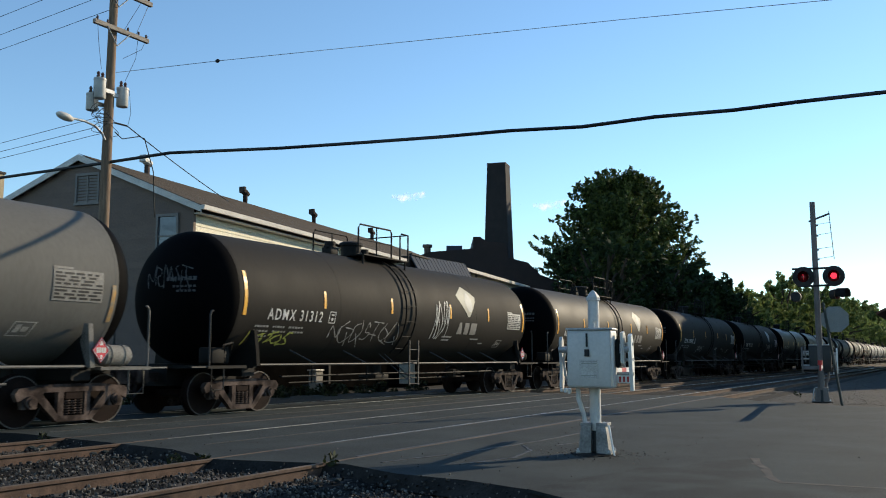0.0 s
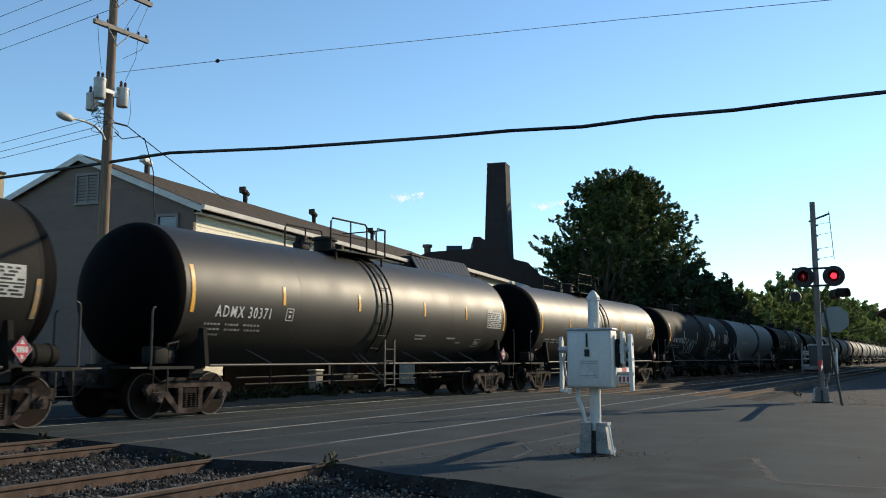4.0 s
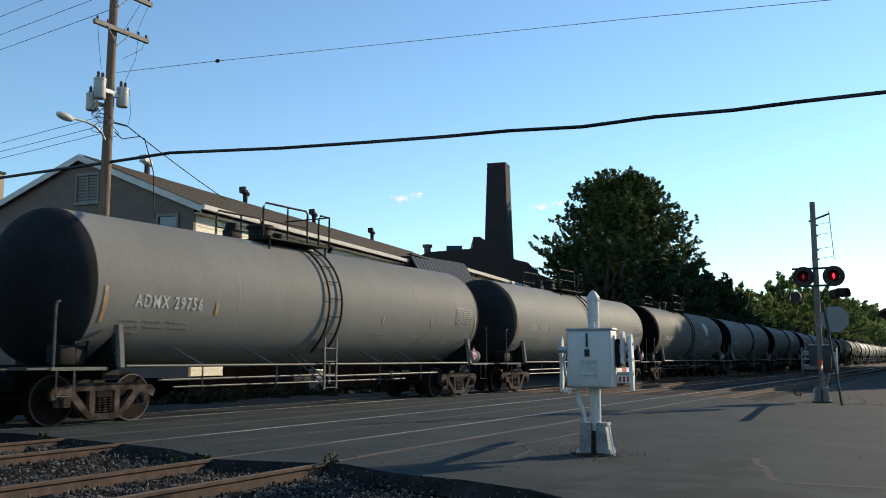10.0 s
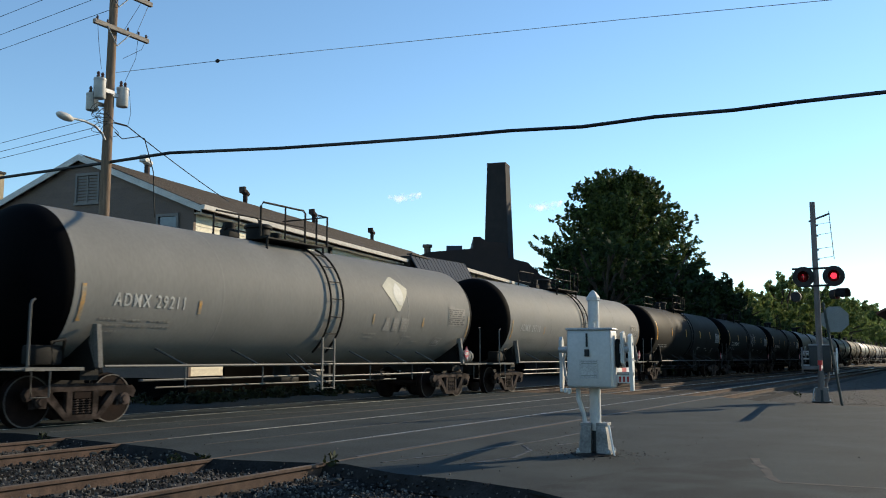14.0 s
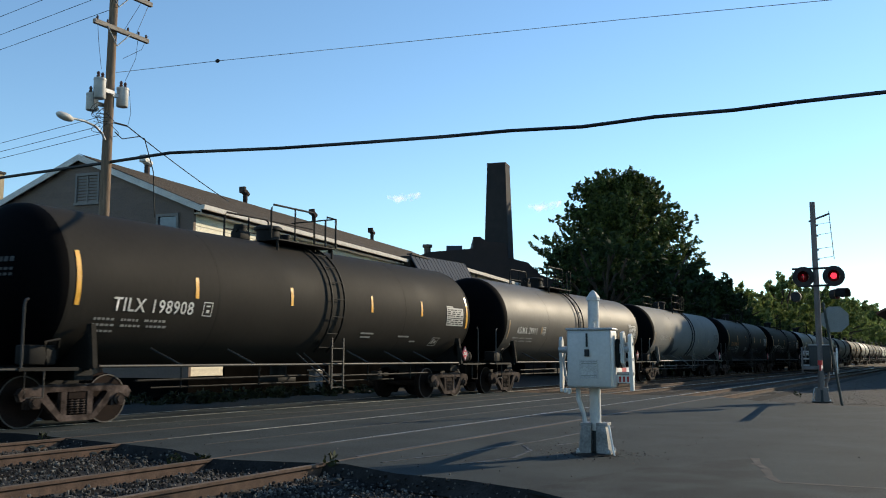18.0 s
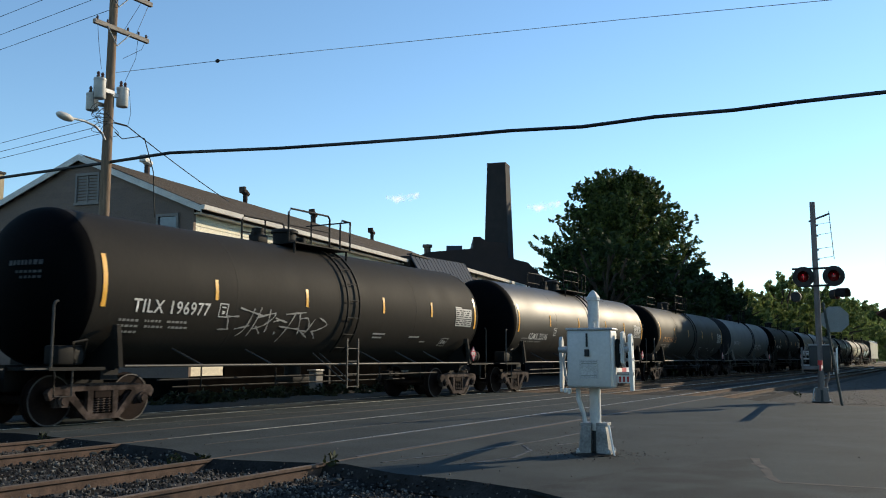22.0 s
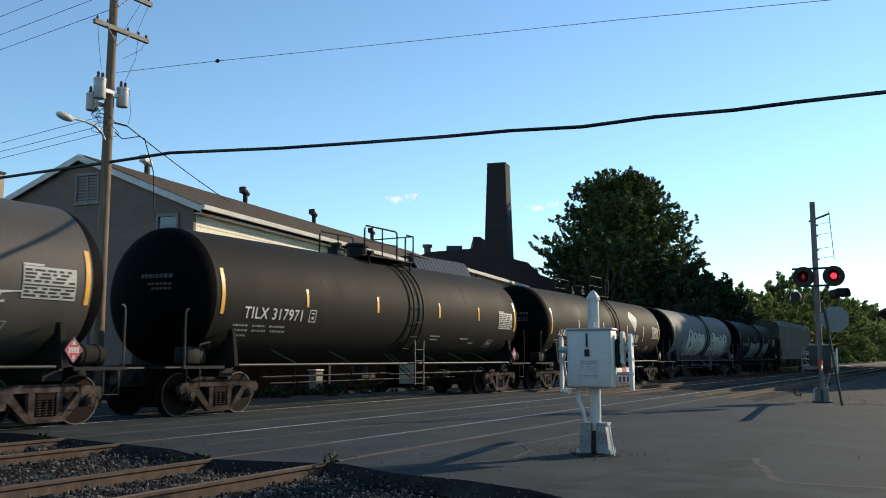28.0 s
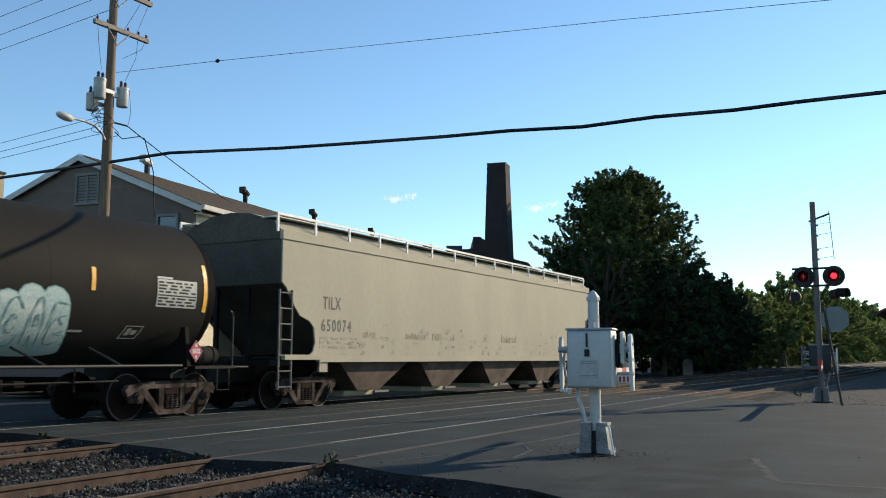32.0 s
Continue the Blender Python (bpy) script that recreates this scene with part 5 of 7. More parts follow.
def build_walkway(g):
    box(g, -1.15, 1.15, -0.92, 0.92, 4.08, 4.11)
    for x in (-1.1, 1.1):
        for y in (-0.85, 0.85):
            rod(g, (x, y, 3.75), (x, y, 4.1), 0.03)


def build_manway(g):
    lathe(g, [(4.02, 0.3), (4.46, 0.3), (4.47, 0.36), (4.53, 0.36), (4.57, 0.3), (4.6, 0.1)], 22)


def build_valve(g):
    rod(g, (0, 0, 4.05), (0, 0, 4.42), 0.15, 12)
    box(g, -0.16, 0.2, -0.16, 0.16, 4.1, 4.3, 0.02)
    rod(g, (-0.2, 0, 4.32), (0.2, 0, 4.32), 0.06, 10)
    rod(g, (0, 0, 4.38), (0, 0, 4.46), 0.16, 12)


def build_hoop(g):
    """One side of the guard rail: a bent pipe with uprights and a mid bar."""
    pipe(g, [(-1.1, 0, 4.1), (-1.1, 0, 4.82), (-1.02, 0, 4.92), (0.5, 0, 4.93), (0.58, 0, 4.86), (0.58, 0, 4.1)], 0.026, 8)
    pipe(g, [(-1.1, 0, 4.5), (0.58, 0, 4.5)], 0.018, 6)
    pipe(g, [(-0.2, 0, 4.1), (-0.2, 0, 4.93)], 0.022, 6)


def build_gate_hoop(g):
    pipe(g, [(0.75, 0, 4.1), (0.75, 0, 4.8), (0.83, 0, 4.9), (1.2, 0, 4.9), (1.2, 0, 4.1)], 0.026, 8)
    pipe(g, [(1.2, 0, 4.9), (1.2, 1.5, 4.9)], 0.02, 6)


def build_ladder_curve(g):
    pts = []
    for k in range(17):
        a = radians(66 - 116 * k / 16)
        pts.append((0, -(R + 0.10) * math.cos(a), AXIS + (R + 0.10) * math.sin(a)))
    prev = None
    for p in pts:
        p = Vector(p)
        n = (p - Vector((0, 0, AXIS))).normalized()
        q = p - n * 0.05
        ring = [g.verts.new(p + Vector((dx, 0, 0))) for dx in (-0.013, 0.013)] + [g.verts.new(q + Vector((dx, 0, 0))) for dx in (0.013, -0.013)]
        if prev:
            for k in range(4):
                g.faces.new((prev[k], prev[(k + 1) % 4], ring[(k + 1) % 4], ring[k]))
        prev = ring


def build_rung(g):
    rod(g, (-0.24, 0, 0), (0.24, 0, 0), 0.014, 6)


def build_ladder_foot(g):
    for x in (-0.24, 0.24):
        prism(g, [(-1.66, 0.46), (-1.62, 0.46), (-1.62, 1.72), (-1.66, 1.72)], 0, x - 0.02, x + 0.02)


def build_ladder_stay(g):
    for x in (-0.7, -0.42):
        pipe(g, [on_tank(x, 1.35), Vector((x + 0.42, -1.6, 0.62))], 0.02, 6)


def build_reflector(g, h=0.43):
    patch(g, -0.045, 0.045, AXIS - 0.14, AXIS - 0.14 + h)
    wrap(g)


def build_reflector_faded(g):
    patch(g, -0.04, 0.04, AXIS - 0.46, AXIS - 0.18)
    wrap(g)


def build_reflector_low(g):
    patch(g, -0.045, 0.045, AXIS - 0.72, AXIS - 0.02, rows=6)
    wrap(g)


def build_reflector_long(g):
    patch(g, -0.05, 0.05, AXIS - 0.42, AXIS + 0.58, rows=7)
    wrap(g)


def build_reflector_top(g):
    patch(g, -0.05, 0.05, AXIS + 0.1, AXIS + 0.58, rows=4)
    wrap(g, 0.014)


def build_reflector_mid(g):
    patch(g, -0.05, 0.05, AXIS - 0.56, AXIS + 0.22, rows=6)
    wrap(g)


def build_reflector_white(g):
    patch(g, -0.05, 0.05, AXIS - 0.2, AXIS + 0.22, rows=4)
    wrap(g, 0.014)


def build_data_panel(g):
    patch(g, 6.1, 7.15, AXIS - 0.36, AXIS + 0.19)
    patch(g, 6.1, 6.5, AXIS + 0.2, AXIS + 0.24)
    wrap(g)


def build_data_lines(g):
    for k in range(8):
        z = AXIS - 0.325 + 0.062 * k
        if k == 3:
            patch(g, 6.12, 7.13, z, z + 0.026, rows=1)
            continue
        x = 6.13
        random.seed(k)
        while x < 7.0:
            w = random.uniform(0.08, 0.26)
            patch(g, x, min(x + w, 7.12), z, z + 0.036, rows=1)
            x += w + random.uniform(0.04, 0.1)
    wrap(g, 0.016)


def build_lines(g):
    random.seed(3)
    for row, (z, n) in enumerate(((AXIS - 0.68, 3), (AXIS - 0.8, 3), (AXIS - 0.93, 1))):
        x = -6.85
        for k in range(n * 5):
            w = random.uniform(0.04, 0.1)
            patch(g, x, x + w, z, z + 0.05, rows=1)
            x += w + (0.03 if k % 5 != 4 else 0.16)
    for x0, w, z in ((1.7, 0.6, AXIS - 0.75), (3.6, 0.55, AXIS - 0.8), (4.3, 0.3, AXIS - 0.95), (1.75, 0.45, AXIS - 0.86)):
        patch(g, x0, x0 + w, z, z + 0.05, rows=1)
    wrap(g)


def build_frame_mark(g):
    x0, x1, z0, z1 = -4.4, -4.14, AXIS - 0.5, AXIS - 0.2
    for a in ((x0, x1, z0, z0 + 0.02), (x0, x1, z1 - 0.02, z1), (x0, x0 + 0.02, z0, z1), (x1 - 0.02, x1, z0, z1), (x0 + 0.07, x1 - 0.07, z0 + 0.2, z0 + 0.23), (x0 + 0.09, x1 - 0.09, z0 + 0.07, z0 + 0.14)):
        patch(g, *a, rows=1)
    wrap(g)


def build_small_plate(g):
    """A slanted white frame round a few dim bars."""
    x0, x1, z0, z1 = 5.46, 5.88, AXIS - 1.07, AXIS - 0.77
    for a, b, c, d, sh in ((x0, x1, z0, z0 + 0.02, 0.006), (x0 + 0.09, x1 + 0.09, z1 - 0.02, z1, 0.006), (x0, x0 + 0.025, z0, z1, 0.09), (x1 - 0.025, x1, z0, z1, 0.09), (x0 + 0.1, x0 + 0.2, z0 + 0.08, z1 - 0.06, 0.05), (x0 + 0.24, x0 + 0.36, z0 + 0.1, z1 - 0.1, 0.03)):
        patch(g, a, b, c, d, rows=2, shear=sh)
    wrap(g)


def build_placard(g):
    prism(g, [(7.08, 1.13), (7.27, 1.36), (7.08, 1.59), (6.89, 1.36)], 1, -1.63, -1.61)


def build_placard_bar(g):
    for k in range(4):
        box(g, 6.98 + 0.054 * k, 7.017 + 0.054 * k, -1.636, -1.632, 1.31, 1.41)
    prism(g, [(7.04, 1.45), (7.12, 1.45), (7.08, 1.53)], 1, -1.636, -1.632)
    edge = [(7.08, 1.15), (7.255, 1.36), (7.08, 1.57), (6.905, 1.36)]
    for (a, b), (c, d) in zip(edge, edge[1:] + edge[:1]):
        pipe(g, [(a, -1.634, b), (c, -1.634, d)], 0.007, 4)
    prism(g, [(7.06, 1.2), (7.1, 1.2), (7.1, 1.27), (7.06, 1.27)], 1, -1.636, -1.632)


def build_logo(g):
    lo, hi = AXIS - 0.05, AXIS + 0.98
    for i in range(6):
        def w(t):
            return (0.06 + 0.6 * t / 0.62) if t < 0.62 else 0.66 * (1 - (t - 0.62) / 0.38) + 0.06
        a, b = i / 6, (i + 1) / 6
        xa, xb = 3.15 + 0.05 * (1 - a), 3.15 + 0.05 * (1 - b)
        g.faces.new([g.verts.new((xa - w(a), 0, lo + (hi - lo) * a)), g.verts.new((xa + w(a), 0, lo + (hi - lo) * a)), g.verts.new((xb + w(b), 0, lo + (hi - lo) * b)), g.verts.new((xb - w(b), 0, lo + (hi - lo) * b))])
    wrap(g)


def build_logo_leaf(g):
    lo, hi = AXIS + 0.12, AXIS + 0.78
    for i in range(6):
        a, b = i / 6, (i + 1) / 6
        wa, wb = 0.36 * math.sin(math.pi * (0.1 + 0.85 * a)), 0.36 * math.sin(math.pi * (0.1 + 0.85 * b))
        g.faces.new([g.verts.new((3.3 - wa * 0.8, 0, lo + (hi - lo) * a)), g.verts.new((3.3 + wa * 0.5, 0, lo + (hi - lo) * a)), g.verts.new((3.3 + wb * 0.5, 0, lo + (hi - lo) * b)), g.verts.new((3.3 - wb * 0.8, 0, lo + (hi - lo) * b))])
    wrap(g, 0.017)


def build_logo_word(g):
    """Three plain blocks: a wedge, a block with a trimmed side, a wide block."""
    n = 5
    for i in range(n):
        a, b = i / n, (i + 1) / n
        za, zb = AXIS - 0.62 + 0.38 * a, AXIS - 0.62 + 0.38 * b
        for x, w, fa, fb in ((2.52, 0.34, 1 - 0.62 * a, 1 - 0.62 * b), (2.98, 0.3, 1 - 0.5 * (a - 0.5) ** 2, 1 - 0.5 * (b - 0.5) ** 2), (3.4, 0.4, 1.0, 1.0)):
            wa, wb = w * fa / 2, w * fb / 2
            g.faces.new([g.verts.new(p) for p in ((x + w / 2 - wa, 0, za), (x + w / 2 + wa, 0, za), (x + w / 2 + wb, 0, zb), (x + w / 2 - wb, 0, zb))])
    wrap(g)


def text_mesh(words, size, mat, x, z, squeeze=0.9):
    """Letters of the built-in font, laid on the tank."""
    cu = bpy.data.curves.new("letters", "FONT")
    cu.body, cu.size, cu.space_character = words, size, 1.12 if words[0] == "T" else 1.3
    cu.offset = 0.004
    cu.resolution_u = 3
    ob = bpy.data.objects.new("letters", cu)
    scene.collection.objects.link(ob)
    me = bpy.data.meshes.new_from_object(ob.evaluated_get(bpy.context.evaluated_depsgraph_get()))
    scene.collection.objects.unlink(ob)
    bpy.data.objects.remove(ob)
    g = BM()
    g.from_mesh(me)
    wide = max(v.co.x for v in g.verts)
    for v in g.verts:
        v.co = Vector((x + v.co.x * squeeze / wide, 0, z + v.co.y))
    wrap(g, 0.014)
    me2 = bpy.data.meshes.new("reporting_mark")
    g.to_mesh(me2)
    g.free()
    me2.materials.append(mat)
    return me2


def words_of(me, mat):
    """The two words of a mark, parted at their widest gap."""
    xs = sorted(v.co.x for v in me.vertices)
    cut = max((b - a, (a + b) / 2) for a, b in zip(xs, xs[1:]))[1]
    out = []
    for keep in (-1, 1):
        g = BM()
        g.from_mesh(me)
        bmesh.ops.delete(g, geom=[v for v in g.verts if (v.co.x - cut) * keep < 0], context="VERTS")
        piece = bpy.data.meshes.new("reporting_mark")
        g.to_mesh(piece)
        g.free()
        piece.materials.append(mat)
        out.append(piece)
    return out


def scribble(x0, x1, z, h, loops, seed, width=0.05, kind=0):
    """A scrawled line of paint on the tank."""
    rng = random.Random(seed)
    g = BM()
    pts = []
    n = loops * 12
    for i in range(n + 1):
        t = i / n
        a = 2 * math.pi * loops * t
        if kind == 0:
            pts.append((x0 + (x1 - x0) * t + 0.35 * h * math.cos(a), z + h * 0.5 * math.sin(a) * (0.8 + 0.3 * math.sin(3 * a / loops + seed))))
        else:
            break
    w = width / 2
    if kind:
        return strokes([p for i in range(loops) for p in scrawl(x0 + (x1 - x0) * i / loops, (x1 - x0) / loops * 1.15, z - h / 2, h, rng)], width * 0.75)
    for (xa, za), (xb, zb) in zip(pts, pts[1:]):
        d = math.hypot(xb - xa, zb - za) or 1
        nx, nz = -(zb - za) / d * w, (xb - xa) / d * w
        g.faces.new([g.verts.new(p) for p in ((xa - nx, 0, za - nz), (xb - nx, 0, zb - nz), (xb + nx, 0, zb + nz), (xa + nx, 0, za + nz))])
    wrap(g, 0.0145 + 0.0004 * (seed % 5))
    return g


def strokes(paths, width, lift=0.016, uneven=0.35):
    """Lines of paint along smooth paths; uneven: how much their width wavers."""
    g = BM()
    for n, path in enumerate(paths):
        pts = []
        for i in range(len(path) - 1):
            p0, p1, p2, p3 = path[max(i - 1, 0)], path[i], path[i + 1], path[min(i + 2, len(path) - 1)]
            for k in range(5):
                t = k / 5
                pts.append([0.5 * (2 * b + (c - a) * t + (2 * a - 5 * b + 4 * c - d) * t * t + (3 * b - a - 3 * c + d) * t ** 3) for a, b, c, d in zip(p0, p1, p2, p3)])
        pts.append(path[-1])
        prev = None
        for i, (x, z) in enumerate(pts):
            a, b = pts[max(i - 1, 0)], pts[min(i + 1, len(pts) - 1)]
            dx, dz = b[0] - a[0], b[1] - a[1]
            d = math.hypot(dx, dz) or 1
            w = width / 2 * (1 - 0.7 * uneven + uneven * math.sin(1.7 * i + n))
            pair = [g.verts.new((x - dz / d * w, -0.0003 * n, z + dx / d * w)), g.verts.new((x + dz / d * w, -0.0003 * n, z - dx / d * w))]
            if prev:
                g.faces.new((prev[0], prev[1], pair[1], pair[0]))
            prev = pair
    wrap(g, lift)
    return g


def scrawl(x, w, z, h, rng):
    """The strokes of one unreadable scrawled sign."""
    def q(a, b):
        return (x + w * (a + 0.25 * b - 0.1) + rng.uniform(-0.28, 0.28) * w, z + h * b + rng.uniform(-0.24, 0.24) * h)
    kind = rng.randrange(5)
    if kind == 0:
        return [[q(0.1, 0), q(0.1, 1)], [q(0.1, 1), q(0.8, 0.85), q(0.5, 0.5), q(0.15, 0.45)], [q(0.3, 0.45), q(0.9, 0)]]
    if kind == 1:
        return [[q(0, 0), q(0.15, 1), q(0.55, 0.2), q(0.7, 1), q(0.75, 0)]]
    if kind == 2:
        return [[q(0.8, 0.9), q(0.3, 1), q(0.1, 0.6), q(0.6, 0.45), q(0.7, 0.1), q(0.0, 0.0)]]
    if kind == 3:
        return [[q(0.4, 1), q(0.0, 0.6), q(0.3, 0.0), q(0.8, 0.4), q(0.4, 1)], [q(0.5, 0.3), q(1.0, -0.2)]]
    return [[q(0.0, 1), q(0.9, 1.0)], [q(0.45, 1), q(0.4, 0.5), q(0.35, -0.1)], [q(0.1, 0.4), q(0.8, 0.55)]]


def patches(shapes, lift):
    """Filled areas of paint; each shape is its outline, laid round its middle."""
    g = BM()
    for n, corners in enumerate(shapes):
        shape = []
        for (xa, za), (xb, zb) in zip(corners, corners[1:] + corners[:1]):
            cuts = max(1, int(math.hypot(xb - xa, zb - za) / 0.12))
            shape += [(xa + (xb - xa) * i / cuts, za + (zb - za) * i / cuts) for i in range(cuts)]
        cx, cz = sum(p[0] for p in shape) / len(shape), sum(p[1] for p in shape) / len(shape)
        m = len(shape)
        rings = [[g.verts.new((cx + (x - cx) * f, -0.0004 * n, cz + (z - cz) * f)) for x, z in shape] for f in (1.0, 0.75, 0.5, 0.25)]
        mid = g.verts.new((cx, -0.0004 * n, cz))
        for a, b in zip(rings, rings[1:]):
            for k in range(m):
                g.faces.new((a[k], a[(k + 1) % m], b[(k + 1) % m], b[k]))
        for k in range(m):
            g.faces.new((rings[-1][k], rings[-1][(k + 1) % m], mid))
    wrap(g, lift)
    return g


def bubble(cx, cz, w, h, seed, grow=0.0, power=0.6, lean=0.12):
    """The round outline of one fat letter."""
    rng = random.Random(seed)
    p1, p2 = rng.uniform(0, 6), rng.uniform(0, 6)
    out = []
    for k in range(36):
        a = 2 * math.pi * k / 36
        c, s_ = math.cos(a), math.sin(a)
        f = 1 + 0.07 * math.sin(2 * a + p1) + 0.06 * math.sin(3 * a + p2)
        z = (h / 2 + grow) * math.copysign(abs(s_) ** power, s_) * f
        out.append((cx + (w / 2 + grow) * math.copysign(abs(c) ** power, c) * f + lean * z, cz + z))
    return out


def fingers(x0, x1, z0, z1, n, seed, shear, grow=0.0):
    """A slanted slab of paint with a scalloped top: one rounded column beside another."""
    rng = random.Random(seed)
    out = []
    step = (x1 - x0) / n
    for i in range(n):
        top = z1 + rng.uniform(-0.12, 0.05) + grow
        low = z0 + rng.uniform(-0.05, 0.08) - grow
        a, b = x0 + step * (i - 0.12) - grow, x0 + step * (i + 1.14) + grow
        r = (b - a) / 2
        shape = [(a, low), (b, low), (b, top - r)] + [((a + b) / 2 + r * math.cos(radians(q)), top - r + r * math.sin(radians(q))) for q in (30, 60, 90, 120, 150)] + [(a, top - r)]
        out.append([(x - shear * (z - z0), z) for x, z in shape])
    return out


PAINT_WHITE = material("pale_spray_paint", (0.55, 0.56, 0.53), 0.6, dark=0.75, scale=2, fine=20, bump=0.0, mix=0.3)
PAINT_CREAM = material("cream_spray_paint", (0.76, 0.75, 0.62), 0.6, second=(0.62, 0.63, 0.5), scale=1.6, fine=20, bump=0.0, mix=0.2, cover=0.25)
PAINT_TEAL = material("pale_spray_paint_with_teal", (0.6, 0.64, 0.6), 0.6, second=(0.42, 0.53, 0.5), scale=2.2, fine=20, bump=0.0, mix=0.3, cover=0.3)
PAINT_DARK = material("dark_spray_outline", (0.03, 0.03, 0.035), 0.6, dark=0.8, bump=0.0)
PAINT_YELLOW = material("yellow_green_spray_paint", (0.42, 0.45, 0.08), 0.6, dark=0.8, bump=0.0)
SOOT = material("dark_spill_stain", (0.035, 0.034, 0.033), 0.6, dark=0.7, bump=0.0)

# reporting mark, paint, mark colour, logo (1 pale, 2 blue), pale tape, grey head
CARS = {
    -1: ("", CAR_MIDGREY, WHITE_MARK, 0, 0, 0), 0: ("ADMX 31312", CAR_BLACK, WHITE_MARK, 1, 0, 0), 1: ("ADMX 29594", CAR_BROWN, WHITE_MARK, 1, 0, 0),
    2: ("TILX 198843", CAR_BLACK, WHITE_MARK, 0, 0, 0), 3: ("ADMX 29255", CAR_BLACK, WHITE_MARK, 2, 0, 0), 4: ("ADMX 30371", CAR_GLOSS, WHITE_MARK, 0, 0, 0),
    5: ("", CAR_GLOSS, WHITE_MARK, 0, 0, 0), 6: ("ADMX 30788", CAR_BLACK, WHITE_MARK, 2, 1, 0), 7: ("", CAR_GREY, ORANGE_MARK, 0, 0, 1),
    8: ("TILX 197791", CAR_BLACK, WHITE_MARK, 2, 1, 0), 9: ("TILX 197786", CAR_BLACK, WHITE_MARK, 1, 0, 0), 10: ("ADMX 29756", CAR_GREY, WHITE_MARK, 0, 0, 1),
    11: ("ADMX 29909", CAR_GREY, WHITE_MARK, 0, 0, 1), 12: ("ADMX 30418", CAR_MIDGREY, WHITE_MARK, 1, 0, 0), 13: ("ADMX 29950", CAR_GREY, WHITE_MARK, 0, 0, 0),
    14: ("ADMX 29211", CAR_GREY, WHITE_MARK, 1, 0, 0), 15: ("ADMX 29718", CAR_GREY, WHITE_MARK, 0, 0, 0), 16: ("", CAR_BLACK, WHITE_MARK, 0, 0, 0),
    17: ("TILX 196024", CAR_BLACK, WHITE_MARK, 0, 0, 0), 18: ("TILX 198908", CAR_BLACK, WHITE_MARK, 0, 0, 0), 19: ("ADMX 29911", CAR_SOOT, WHITE_MARK, 0, 0, 0),
    20: ("ADMX 29277", CAR_GREY, FADED_MARK, 0, 0, 0), 21: ("UTLX 210425", CAR_BROWN, ORANGE_MARK, 0, 0, 0), 22: ("TILX 196977", CAR_BLACK, WHITE_MARK, 0, 0, 0),
    23: ("ADMX 30246", CAR_GLOSS, WHITE_MARK, 0, 0, 0), 24: ("UTLX 211427", CAR_BROWN, ORANGE_MARK, 0, 0, 0), 25: ("ADMX 29664", CAR_GREY, WHITE_MARK, 0, 0, 1),
    26: ("ADMX 30863", CAR_BLACK, WHITE_MARK, 0, 0, 0), 27: ("", CAR_SOOT, WHITE_MARK, 0, 0, 0), 28: ("TILX 317971", CAR_BLACK, WHITE_MARK, 0, 0, 0),
    29: ("ADMX 31134", CAR_BLACK, WHITE_MARK, 2, 1, 0), 30: ("ADMX 30007", CAR_GREY, FADED_MARK, 0, 0, 0), 31: ("TILX 198875", CAR_BLACK, WHITE_MARK, 0, 0, 0),
}
GREYS = (CAR_GREY, CAR_MIDGREY)
WORDS = {CAR_SOOT.name: "sooty grey-black", CAR_BLACK.name: "matt black", CAR_GLOSS.name: "glossy black", CAR_BROWN.name: "brownish black", CAR_GREY.name: "light grey", CAR_MIDGREY.name: "mid grey"}
GRAFFITI = {0: "with scrawled white graffiti", 1: "with white graffiti", 2: "with a small scrawl of graffiti", 3: "with faded graffiti", 6: "with white outlined graffiti", 9: "with dripping white graffiti",
            17: "with a white scrawl", 21: "with white tags", 22: "with a white tag", 25: "with pale tags", 27: "with a row of white graffiti", 30: "with large cream graffiti letters", 31: "with large pale teal graffiti letters",
            20: "with a black spill stain", 7: "with faded orange lettering"}


def truck(parent, x):
    """Bogie: two sides, four wheels on two axles, bolster, springs."""
    t = part("truck", shared("truck_bolster", build_truck_bolster, WHEEL_STEEL), WHEEL_STEEL, parent, "rust-brown two-axle truck", m=pose(x, 0, 0))
    for turn in (0, 180):
        m = pose(0, 0, 0, 0, 0, turn)
        part("side_frame", shared("side_frame", build_side_frame, TRUCK_RUST), TRUCK_RUST, t, m=m)
        part("spring", shared("spring", build_springs, TRUCK_RUST, 60), TRUCK_RUST, t, m=m)
        for ax in (-0.9, 0.9):
            part("wheel", shared("wheel", build_wheel, WHEEL_STEEL, 30), WHEEL_STEEL, t, m=m @ pose(ax, 0, 0))
            part("bearing", shared("bearing", build_bearing, TRUCK_RUST, 40), TRUCK_RUST, t, m=m @ pose(ax, 0, 0))
            if turn == 0:
                part("wheel_rim", shared("wheel_rim", build_tread, TREAD, 30), TREAD, t, "bright worn rim", m=pose(ax, 0, 0))
                part("axle", shared("axle", build_axle, WHEEL_STEEL, 40), WHEEL_STEEL, t, m=pose(ax, 0, 0))
    return t


# how far from the near seam each ladder stands
LADDER = {0: 7.1, 1: 7.7, 2: 7.85, 3: 6.6, 6: 7.6, 7: 7.6, 8: 6.5, 9: 6.9, 10: 6.9, 11: 7.3, 12: 6.8, 13: 7.5, 14: 7.3, 17: 6.5, 18: 7.8, 19: 6.8, 20: 7.5, 21: 7.5, 22: 7.88, 23: 7.8, 24: 7.4, 25: 7.6, 28: 8.1, 29: 7.8, 30: 7.9, 31: 7.8}


